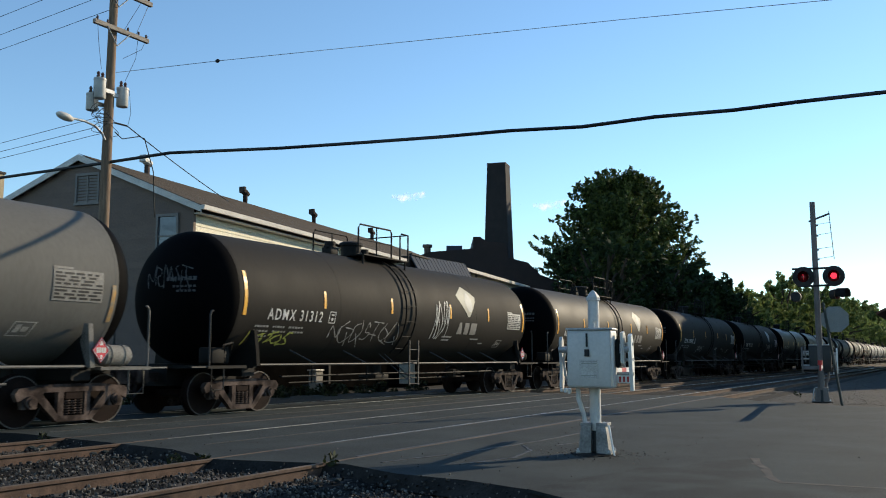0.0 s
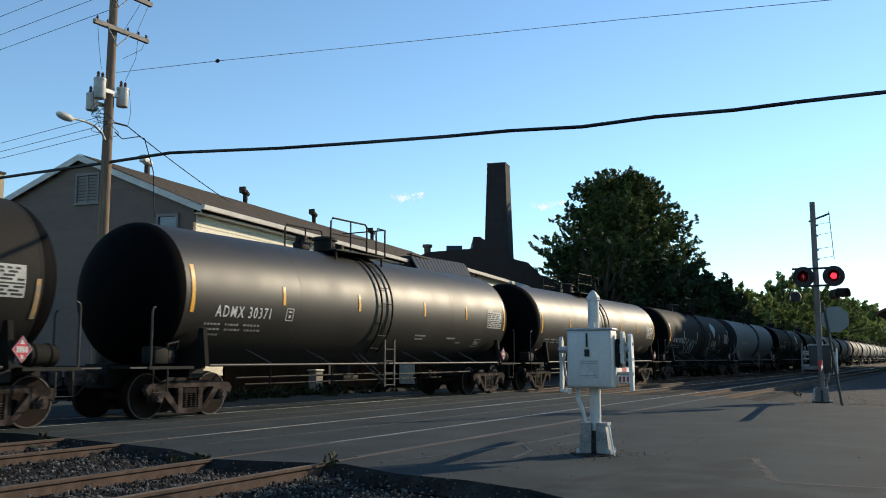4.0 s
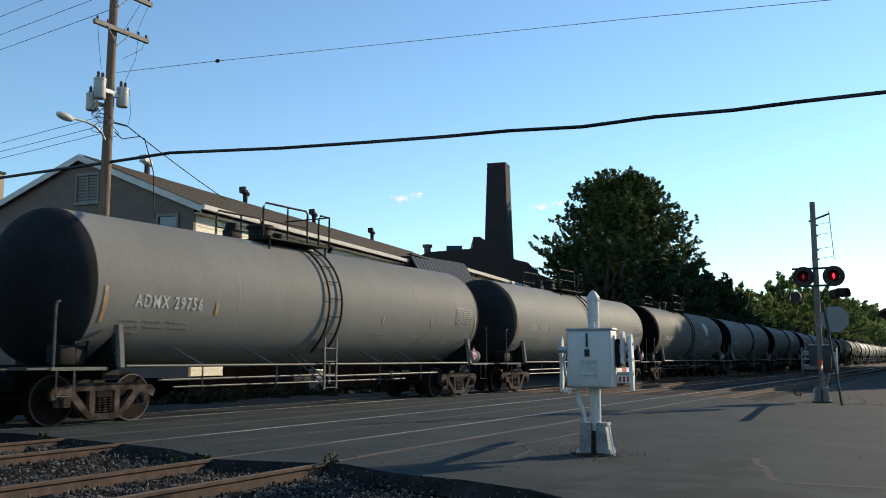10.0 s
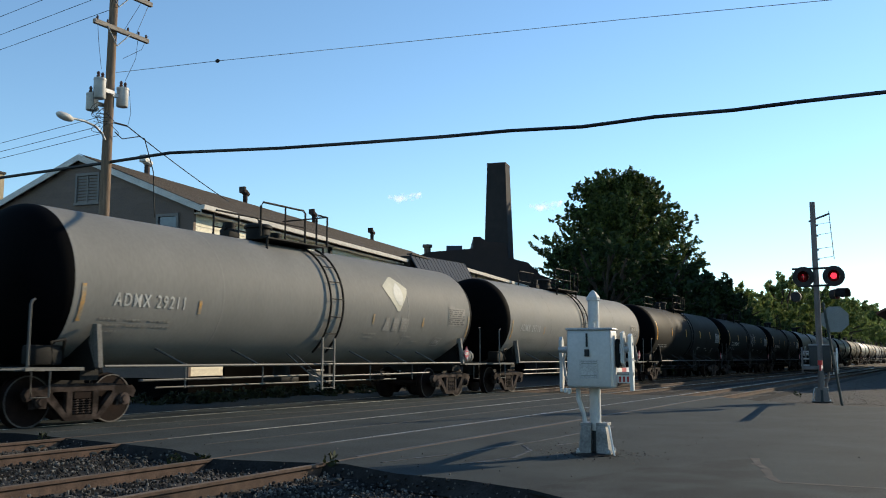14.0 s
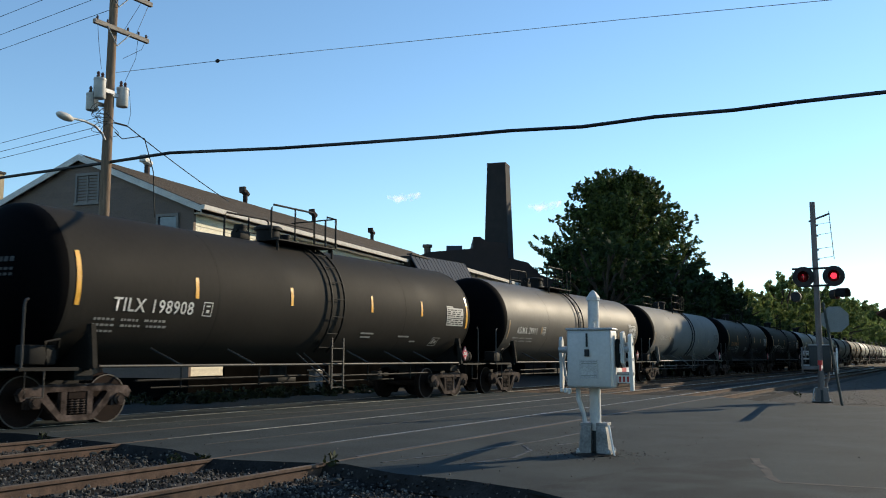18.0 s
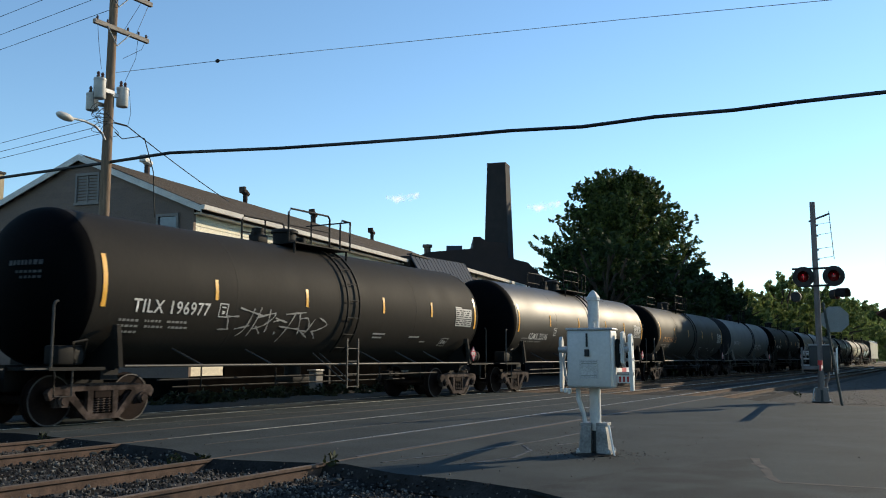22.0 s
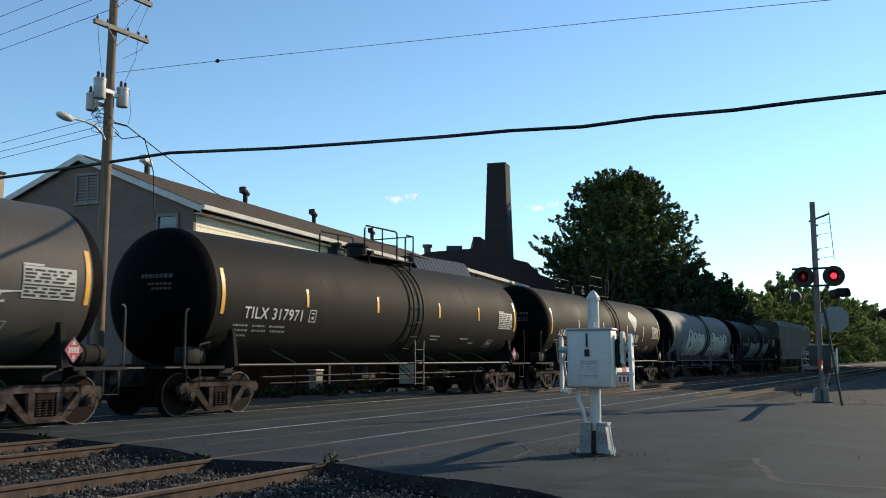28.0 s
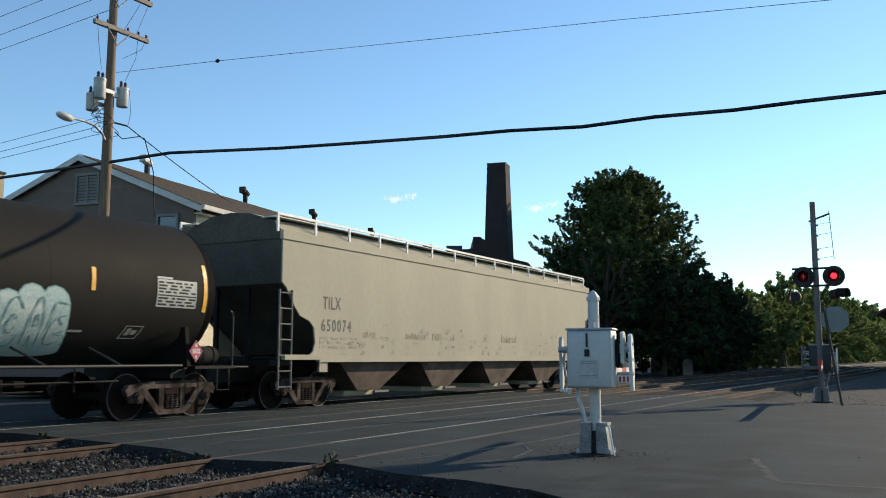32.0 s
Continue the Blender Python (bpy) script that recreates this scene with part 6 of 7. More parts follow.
CURVE = {7: 0.42, 10: 0.3, 11: 0.45, 13: 0.45, 14: 0.45, 20: 0.45, 25: 0.4, 19: 0.25, 21: 0.12, 24: 0.2, 3: 0.35, 12: 0.3, 8: 0.2, 17: 0.2, 18: 0.12, 22: 0.15, 28: 0.1, 29: 0.1, 31: 0.12}
SHIFT = {20: 0.2, 23: 0.3, 25: 0.15, 0: 0.1, 2: 0.1, 18: 0.1, 12: 0.1, 11: 0.1, 21: 0.1, 31: 0.15}


def tank_car(k):
    lx = LADDER.get(k, 7.4) - HALF
    px = lx - 0.35
    mark, paint, ink, logo, pale, grey_head = CARS[k]
    label = WORDS[paint.name] + " railway tank car " + GRAFFITI.get(k, "with white lettering" if mark else "with plain sides")
    car = thing("tank_car", label, "tank car", pose(0, TRACKS[0], 0), group="tank cars of the train")
    shell = part("tank", shared("tank_" + paint.name, build_shell, paint, 40), paint, car)
    # grey heads are coloured as shaded; all others are near-black
    head_mat = HEAD_GREY_SHADED if grey_head else HEAD_BLACK
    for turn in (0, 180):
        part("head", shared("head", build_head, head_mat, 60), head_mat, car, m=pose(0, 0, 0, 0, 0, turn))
    if mark and paint in (CAR_BLACK, CAR_BROWN):
        part("head_stencil", shared("head_stencil", build_head_mark, HEAD_MARK), HEAD_MARK, car, "small dim stencil bars")["kind"] = "stuff"
    for x in (-7.46, -3.75, 0, 3.75, 7.46):
        part("weld_band", shared("weld_band", build_ring, paint, 40), paint, shell, m=pose(x, 0, 0))
    grey = paint in GREYS
    rod_paint = RAIL_PAINT if grey else RAIL_DARK
    low_tape = grey or k in (3, 19)
    trim = TRIM_GREY if grey else SADDLE_GREY
    for x in (-6.93, 6.93):
        flip = pose(0, 0, 0, 0, 0, 0 if x > 0 else 180)
        part("bolster", shared("bolster", build_bolster, FRAME_BLACK), FRAME_BLACK, car, m=pose(x, 0, 0))
        for turn in (0, 180):
            part("saddle", shared("saddle", build_saddle, trim), trim, car, "dusty saddle plate", m=pose(x, 0, 0, 0, 0, turn))
        truck(car, x)
        s = 1 if x > 0 else -1
        end = part("end_platform", shared("end_platform", build_platform, TRIM_GREY if grey else FRAME_BLACK), FRAME_BLACK, car, m=pose(s * 7.75, 0, 0) @ flip)
        part("draft_sill", shared("draft_sill", build_sill, FRAME_BLACK), FRAME_BLACK, car, m=pose(s * 7.2, 0, 0) @ flip)
        part("coupler", shared("coupler", build_coupler, TRUCK_RUST), TRUCK_RUST, car, m=pose(s * 8.2, 0, 0) @ flip)
        part("brake_hose", shared("brake_hose", build_hose, SIGNAL_BLACK, 50), SIGNAL_BLACK, car, m=pose(s * 8.0, 0, 0) @ flip)
        for y in (-1.46, 1.46):
            part("handrail_post", shared("handrail_post", build_post, rod_paint, 50), rod_paint, end, m=pose(0.56, y, 0))
            part("step", shared("step", build_stirrup, rod_paint, 50), rod_paint, end, m=pose(0.3, y, 0))
    part("air_reservoir", shared("air_reservoir", build_reservoir, trim, 40), trim, car, m=pose(7.72, 0, 0))
    part("brake_gear", shared("brake_gear", build_brake_gear, FRAME_BLACK, 40), FRAME_BLACK, car, m=pose(-7.72, -0.55, 0))
    for turn in (0, 180):
        m = pose(0, 0, 0, 0, 0, turn)
        part("side_rail", shared("side_rail", build_siderail, rod_paint, 50), rod_paint, car, m=m)
        for x in (-4.9, -2.7, 1.8, 3.6, 5.2):
            part("bracket", shared("bracket", build_bracket, rod_paint, 50), rod_paint, car, m=m @ pose(x, 0, 0))
    under = rod_paint if grey else FRAME_BLACK
    part("train_pipe", shared("train_pipe", build_lower_pipe, under, 50), under, car)
    for x in (-4.4, -2.0, 2.4, 4.6):
        part("pipe_hanger", shared("pipe_hanger", build_hanger, under, 50), under, car, m=pose(x, 0, 0))
    part("outlet_valve", shared("outlet_valve", build_outlet, FRAME_BLACK, 40), FRAME_BLACK, car)
    part("valve_box", shared("valve_box", build_valve_box, SADDLE_GREY), SADDLE_GREY, car, m=pose(3.2, -0.3, 0))
    # top fittings, ladder
    top = part("walkway", shared("walkway", build_walkway, FRAME_BLACK), FRAME_BLACK, car, "steel grating platform", m=pose(px, 0, 0))
    part("manway", shared("manway", build_manway, FRAME_BLACK, 40), FRAME_BLACK, car, "bolted manway dome", m=pose(px - 0.35, 0.1, 0))
    for x, y in ((px - 1.5, 0.0), (px + 0.5, 0.25)):
        part("valve", shared("valve", build_valve, FRAME_BLACK, 40), FRAME_BLACK, car, m=pose(x, y, 0))
    for y in (-0.9, 0.9):
        part("guard_rail", shared("guard_rail", build_hoop, FRAME_BLACK, 50), FRAME_BLACK, top, m=pose(0, y, 0) if y > 0 else pose(-0.3, y, 0))
    part("guard_rail", shared("guard_rail_end", build_gate_hoop, FRAME_BLACK, 50), FRAME_BLACK, top, m=pose(0, -0.9, 0))
    ladder = part("ladder", shared("ladder_foot", build_ladder_foot, rod_paint), rod_paint, car, "steel side ladder", m=pose(lx, 0, 0))
    for z in (0.5, 0.82, 1.14, 1.46):
        part("rung", shared("rung", build_rung, rod_paint, 40), rod_paint, ladder, m=pose(0, -1.64, z))
    bend = CURVE.get(k, 0.0)
    for x in (-0.3, 0.22):
        part("side_bar", shared("ladder_curve", build_ladder_curve, FRAME_BLACK), FRAME_BLACK, ladder, m=pose(x + bend, 0, 0))
    for a in (52, 36, 20, 4, -12, -28, -43):
        part("rung", shared("rung", build_rung, FRAME_BLACK, 40), FRAME_BLACK, ladder, m=pose(-0.04 + bend, -(R + 0.08) * math.cos(radians(a)), AXIS + (R + 0.08) * math.sin(radians(a))))
    part("stay", shared("ladder_stay", build_ladder_stay, rod_paint, 50), rod_paint, ladder)
    # tape, lettering, plates
    tape = REFLECT_PALE if pale else OLD_TAPE if low_tape else REFLECT
    old = OLD_TAPE if low_tape else REFLECT
    for x in (-7.3, 7.4):
        if low_tape:
            part("reflector", shared("reflector_old", build_reflector_low, old), old, shell, m=pose(x, 0, 0))
        else:
            part("reflector", shared("reflector_long", build_reflector_long, REFLECT), REFLECT, shell, m=pose(x, 0, 0))
        if pale:
            part("reflector", shared("reflector_top", build_reflector_top, REFLECT_PALE), REFLECT_PALE, shell, m=pose(x, 0, 0))
    for x in (-4.42, -1.36, 2.0, 4.6):
        if paint in (CAR_GREY,) and x in (-1.36, 4.5):
            continue
        if pale:
            part("reflector", shared("reflector_mid", build_reflector_mid, OLD_TAPE), OLD_TAPE, shell, m=pose(x, 0, 0))
            part("reflector", shared("reflector_white", build_reflector_white, tape), tape, shell, m=pose(x, 0, 0))
        else:
            part("reflector", shared("reflector_faded" if low_tape else "reflector", build_reflector_faded if low_tape else build_reflector, tape), tape, shell, m=pose(x, 0, 0))
    part("data_panel", shared("data_panel", build_data_panel, WORN_MARK if grey else DATA_WHITE), DATA_WHITE, shell, "pale printed data panel")
    part("data_text", shared("data_text", build_data_lines, SIGNAL_BLACK), SIGNAL_BLACK, shell)["kind"] = "stuff"
    stencil = WORN_MARK if grey else FADED_MARK
    part("stencil_text", shared("stencil_text", build_lines, stencil), stencil, shell)["kind"] = "stuff"
    part("small_plate", shared("small_plate", build_small_plate, FADED_MARK), FADED_MARK, shell)
    plac = part("placard", shared("placard", build_placard, PLACARD_RED), PLACARD_RED, car, "red diamond hazard placard")
    part("placard_bar", shared("placard_bar", build_placard_bar, WHITE_MARK), WHITE_MARK, plac)
    if mark:
        wide = mark[0] != "A" or paint in (CAR_BLACK,)
        face = DATA_WHITE if grey and ink is WHITE_MARK else ink
        for piece in words_of(text_mesh(mark, 0.37 if wide else 0.35, face, -6.6 + SHIFT.get(k, 0), AXIS - 0.48 + (0.1 if grey else 0) + (-0.2 if k == 23 else 0), 2.02 if wide else 1.75), face):
            part("reporting_mark", piece, face, shell)
        if not grey:
            part("frame_mark", shared("frame_mark", build_frame_mark, ink), ink, shell, m=pose(0.1 + SHIFT.get(k, 0), 0, 0))
    if logo:
        part("logo_panel", shared("logo_panel", build_logo, LOGO_PALE if logo == 1 else LOGO_BLUE), LOGO_PALE, shell, "pale diamond emblem")
        part("logo_leaf", shared("logo_leaf", build_logo_leaf, LOGO_WHITE if logo == 1 else LOGO_PALE), LOGO_WHITE, shell)
        part("logo_word", shared("logo_word", build_logo_word, WORN_MARK), WORN_MARK, shell, "pale block emblem")
    return car


def paint_on(car, g, mat, label):
    part("graffiti", g, mat, car, label)["kind"] = "stuff"


train = {k: tank_car(k) for k in CARS}
paint_on(train[0], scribble(-4.0, -0.9, AXIS - 0.72, 0.5, 7, 1, 0.05, 1), FADED_MARK, "looped grey spray tag")
paint_on(train[0], scribble(-6.95, -5.5, AXIS - 0.98, 0.32, 5, 2, 0.07, 1), PAINT_YELLOW, "yellow-green spray tag")
paint_on(train[0], scribble(1.0, 1.9, AXIS - 0.2, 0.9, 4, 3, 0.05, 1), PAINT_WHITE, "white spray tag")
def on_head(paths, width):
    """Lines of paint on the curve of the near head; paths are (across, height over the axis)."""
    g = strokes(paths, width)
    for v in g.verts:
        a = math.asin(max(-1.0, min(1.0, (v.co.z - AXIS) / (R + 0.016)))) * R
        y, z = v.co.x, a
        rad = math.hypot(y, z)
        ang = math.acos(min(1.0, (rad / R) ** (1 / 0.9)))
        v.co = Vector((-HALF - HEAD * math.sin(ang) - 0.014, y, AXIS + z))
    return g


rng = random.Random(5)
paint_on(train[0], on_head([[(y, AXIS + z) for y, z in p] for i in range(5) for p in scrawl(-0.75 + 0.26 * i, 0.26, 0.2, 0.4, rng)], 0.03), HEAD_MARK, "dim spray tag on the tank head")
paint_on(train[1], patches(fingers(-3.4, -1.3, AXIS - 0.95, AXIS - 0.2, 5, 4, 0.1), 0.015), FADED_MARK, "pale spray letters")
paint_on(train[1], strokes([[(-3.3 + 0.42 * i, AXIS - 0.35), (-3.15 + 0.42 * i, AXIS - 0.6), (-3.25 + 0.42 * i, AXIS - 0.85)] for i in range(5)], 0.03, 0.019), PAINT_DARK, "dark lines in the letters")
paint_on(train[2], scribble(-3.0, -1.6, AXIS - 0.85, 0.32, 4, 5, 0.05, 1), FADED_MARK, "small spray tag")
paint_on(train[3], scribble(1.9, 5.4, AXIS - 0.6, 0.4, 7, 6, 0.03), HEAD_MARK, "faded spray tag")
paint_on(train[6], scribble(-4.2, -1.6, AXIS - 0.72, 0.8, 6, 7, 0.055, 1), WHITE_MARK, "white spray tag")
paint_on(train[6], scribble(1.9, 4.0, AXIS - 0.85, 0.6, 5, 8, 0.045, 1), FADED_MARK, "grey spray tag")
paint_on(train[9], scribble(-6.7, -4.6, AXIS - 0.55, 0.5, 6, 9, 0.05, 1), FADED_MARK, "dripping white tag")
paint_on(train[9], scribble(-3.9, -1.0, AXIS - 0.6, 0.35, 6, 10, 0.04, 1), FADED_MARK, "grey spray tag")
paint_on(train[9], scribble(0.6, 1.7, AXIS - 0.65, 0.35, 4, 11, 0.045, 1), PAINT_TEAL, "green spray tag")
paint_on(train[17], scribble(0.4, 1.9, AXIS + 0.1, 0.7, 3, 12, 0.06, 1), WHITE_MARK, "white spray tag")
paint_on(train[21], scribble(-4.9, -3.6, AXIS - 0.72, 0.45, 4, 13, 0.05, 1), WHITE_MARK, "white spray tag")
paint_on(train[21], scribble(-1.7, -0.8, AXIS - 0.72, 0.24, 4, 14, 0.04, 1), WHITE_MARK, "small white tag")
paint_on(train[21], scribble(0.7, 3.4, AXIS - 0.8, 0.45, 5, 15, 0.045, 1), FADED_MARK, "grey spray tag")
paint_on(train[22], scribble(-4.2, -0.6, AXIS - 0.62, 0.55, 7, 16, 0.06, 1), FADED_MARK, "pale spray tag")
paint_on(train[25], scribble(1.5, 4.4, AXIS - 0.5, 0.35, 6, 17, 0.05, 1), WHITE_MARK, "white spray tag")
paint_on(train[27], scribble(-7.0, -1.4, AXIS - 0.35, 0.75, 10, 18, 0.07, 1), PAINT_WHITE, "row of white spray letters")
paint_on(train[27], scribble(1.0, 5.8, AXIS - 0.5, 0.4, 8, 19, 0.06, 1), PAINT_WHITE, "row of white spray tags")
PAINT_PINK = material("pink_hatched_spray_paint", (0.52, 0.27, 0.27), 0.6, second=(0.5, 0.38, 0.33), scale=9, fine=40, bump=0.0, mix=0.4, cover=0.5, stretch=(3, 1, 0.6))
PAINT_MINT = material("mint_spray_paint", (0.2, 0.42, 0.36), 0.7, second=(0.2, 0.24, 0.21), scale=2.5, fine=20, bump=0.0, cover=0.5)
FORMS = {
    "hook": [[(0.95, 0.72), (0.75, 0.98), (0.35, 0.95), (0.08, 0.6), (0.12, 0.2), (0.45, 0.0), (0.8, 0.12)]],
    "ring": [[(0.3, 0.05), (0.75, 0.1), (0.92, 0.45), (0.8, 0.85), (0.45, 0.95), (0.2, 0.6), (0.3, 0.05)]],
    "comb": [[(0.9, 0.92), (0.4, 0.95), (0.2, 0.7), (0.6, 0.55), (0.25, 0.42), (0.15, 0.12), (0.6, 0.0), (0.9, 0.12)]],
    "peak": [[(0.05, 0.05), (0.2, 0.9), (0.5, 0.45), (0.75, 0.92), (0.92, 0.05)]],
    "foot": [[(0.15, 0.0), (0.2, 0.92), (0.7, 0.95), (0.85, 0.7), (0.35, 0.5), (0.6, 0.25), (0.95, 0.0)]],
}


def fat_form(car, kind, x0, w, z0, h, level):
    """One fat spray letter: dark outline, cream body, pink hatching at its foot, a dark inner line."""
    paths = [[(x0 + w * u + 0.1 * v, z0 + h * v) for u, v in p] for p in FORMS[kind]]
    lift = 0.0135 + 0.0022 * level
    paint_on(car, strokes(paths, 0.64, lift, 0.0), PAINT_DARK, "dark outline of a spray letter")
    paint_on(car, strokes(paths, 0.57, lift + 0.0012, 0.0), PAINT_CREAM, "fat cream spray letter")
    rng = random.Random(level * 7 + int(x0 * 10))
    hatch = [[(x0 + w * (0.1 + 0.09 * i), z0 - 0.12 + rng.uniform(-0.04, 0.04)), (x0 + w * (0.16 + 0.09 * i), z0 + rng.uniform(0.1, 0.3))] for i in range(8)]
    paint_on(car, strokes(hatch, 0.06, lift + 0.0018), PAINT_PINK, "pink hatching at the letter's foot")
    # rounded ends of the strokes
    ends = [bubble(p[i][0], p[i][1], 0.55, 0.55, 3 + level, power=0.95, lean=0.0) for p in paths for i in (0, -1)]
    paint_on(car, patches(ends, lift + 0.0013), PAINT_CREAM, "round end of the spray letter")
    inner = [[(x + rng.uniform(-0.03, 0.03), z + 0.03) for x, z in p[1:-1]] for p in paths]
    paint_on(car, strokes(inner, 0.03, lift + 0.0019), PAINT_DARK, "thin dark inner line")


for level, (kind, x0, w, z0, h) in enumerate((("hook", -4.35, 0.95, AXIS - 1.08, 1.12), ("ring", -3.35, 0.95, AXIS - 1.12, 1.08), ("comb", -2.3, 0.8, AXIS - 1.1, 1.02), ("ring", -1.4, 0.85, AXIS - 1.08, 1.0),
                                            ("comb", 1.4, 0.85, AXIS - 1.15, 1.2), ("peak", 2.45, 1.05, AXIS - 1.15, 1.1), ("ring", 3.65, 0.9, AXIS - 1.12, 1.05), ("foot", 4.75, 1.0, AXIS - 1.1, 1.05))):
    fat_form(train[30], kind, x0, w, z0, h, level % 4)
paint_on(train[30], patches([bubble(x, AXIS + 0.4, 0.22, 0.16, 80 + i, power=0.9) for i, x in enumerate((-3.75, -2.7, -1.65))], 0.0127), PAINT_PINK, "small pink dab over the letters")
paint_on(train[30], patches([bubble(-4.95, AXIS - 0.68, 0.8, 0.6, 61), bubble(6.25, AXIS - 0.46, 0.8, 0.3, 62), bubble(6.15, AXIS - 0.85, 0.5, 0.25, 63)], 0.0122), PAINT_MINT, "mint-green overspray")
paint_on(train[30], patches([bubble(5.95, AXIS - 0.15, 0.42, 0.35, 64)], 0.0127), PAINT_PINK, "pink overspray")
paint_on(train[30], patches([[(-0.5, AXIS - 1.12), (0.3, AXIS - 1.12), (0.32, AXIS - 0.98), (-0.48, AXIS - 0.98)]], 0.023), PAINT_DARK, "dark stencil box")
PAINT_LINE = material("teal_spray_line", (0.2, 0.36, 0.35), 0.6, dark=0.8, bump=0.0)


def round_letters(x0, x1, z0, z1, n, seed):
    """The lines inside a slab of fat letters: one open loop, hook or fold beside another."""
    rng = random.Random(seed)
    out = []
    w = (x1 - x0) / n
    h = z1 - z0
    for i in range(n):
        def q(u, v):
            return (x0 + w * (i + 0.5 + 0.42 * u) - 0.16 * (v * 0.5 + 0.5) * h * 0.3 + rng.uniform(-0.03, 0.03), z0 + h * (0.5 + 0.42 * v) + rng.uniform(-0.03, 0.03))
        kind = (seed + i) % 4
        if kind == 0:
            out.append([q(0.9, 0.5), q(0.3, 0.95), q(-0.6, 0.7), q(-0.9, -0.1), q(-0.5, -0.85), q(0.4, -0.9), q(0.9, -0.4)])
            out.append([q(0.3, 0.1), q(-0.1, 0.3), q(-0.3, -0.1), q(0.1, -0.35), q(0.5, -0.2)])
        elif kind == 1:
            out.append([q(-0.8, -0.9), q(-0.7, 0.3), q(0.0, 0.95), q(0.7, 0.3), q(0.8, -0.9)])
            out.append([q(-0.15, -0.1), q(0.0, 0.3), q(0.2, -0.05), q(-0.15, -0.1)])
            out.append([q(-0.2, -0.9), q(0.0, -0.45), q(0.25, -0.9)])
        elif kind == 2:
            out.append([q(0.8, 0.8), q(-0.6, 0.75), q(-0.75, 0.0), q(-0.7, -0.85), q(0.85, -0.8)])
            out.append([q(0.6, 0.3), q(-0.1, 0.25), q(0.5, 0.05)])
            out.append([q(0.6, -0.25), q(-0.1, -0.35), q(0.5, -0.5)])
        else:
            out.append([q(-0.7, -0.95), q(-0.75, 0.8), q(0.3, 0.9), q(0.85, 0.4), q(0.3, -0.1), q(-0.1, -0.15), q(0.0, -0.9)])
            out.append([q(0.0, 0.25), q(0.2, 0.45), q(0.35, 0.2), q(0.0, 0.25)])
    return out


PAINT_SHADE = material("grey_teal_spray_shade", (0.4, 0.5, 0.48), 0.6, second=(0.52, 0.58, 0.55), scale=3, fine=20, bump=0.0, cover=0.5)
for a, b, n, sd in ((-3.15, -1.25, 4, 24), (-0.95, 0.85, 4, 25), (2.05, 4.3, 5, 26)):
    shapes = fingers(a, b, AXIS - 1.45, AXIS - 0.12, n, sd, 0.2)
    paint_on(train[31], patches(fingers(a, b, AXIS - 1.45, AXIS - 0.12, n, sd, 0.2, 0.025) + [bubble((a + b) / 2 + 0.05, AXIS - 1.32, (b - a) * 1.06, 0.5, sd + 9, 0.02, 0.8)], 0.0132), PAINT_LINE, "teal outline of spray letters")
    paint_on(train[31], patches(shapes + [bubble((a + b) / 2 + 0.05, AXIS - 1.32, (b - a) * 1.06, 0.5, sd + 9, 0.0, 0.8)], 0.0152), PAINT_TEAL, "large pale spray letters")
    paint_on(train[31], patches([bubble(a + (b - a) * (i + 0.5) / n - 0.05, AXIS - 0.95, (b - a) / n * 0.55, 0.5, sd + i, 0.0, 0.9) for i in range(n)], 0.0192), PAINT_SHADE, "grey-teal shading in the letters")
    paint_on(train[31], strokes(round_letters(a, b, AXIS - 1.4, AXIS - 0.2, n, sd), 0.034, 0.0225), PAINT_LINE, "thin teal inner lines")
paint_on(train[31], patches([[(0.35, AXIS - 1.08), (1.05, AXIS - 1.08), (1.02, AXIS - 0.93), (0.32, AXIS - 0.93)]], 0.023), PAINT_DARK, "dark stencil box")
paint_on(train[20], patches([[(-4.14, AXIS - 0.25), (-3.85, AXIS - 0.24), (-3.66, AXIS - 0.35), (-3.45, AXIS - 0.7), (-3.26, AXIS - 0.98), (-3.3, AXIS - 1.25), (-3.51, AXIS - 1.36), (-4.0, AXIS - 1.36), (-4.45, AXIS - 1.3), (-4.41, AXIS - 1.1), (-4.27, AXIS - 0.82), (-4.2, AXIS - 0.5)], [(-3.2, AXIS - 1.3), (-3.1, AXIS - 1.18), (-2.7, AXIS - 0.98), (-2.16, AXIS - 0.8), (-2.14, AXIS - 0.95), (-2.3, AXIS - 1.2), (-2.4, AXIS - 1.36), (-2.8, AXIS - 1.36)]], 0.016), SOOT, "black spill stain")
random.seed(29)
paint_on(train[7], patches([[(x, AXIS - 0.3), (x + 0.2, AXIS - 0.3 + 0.02 * (i % 3)), (x + 0.2, AXIS - 0.17), (x, AXIS - 0.17 - 0.02 * (i % 2))] for i, x in enumerate([-5.9 + 0.27 * i for i in range(10)])], 0.016), OLD_TAPE, "faded orange lettering")
paint_on(train[27], patches([bubble(0.65, AXIS + 0.5, 0.5, 0.6, 71, power=0.9)], 0.0122), WORN_MARK, "pale patch beside the ladder")

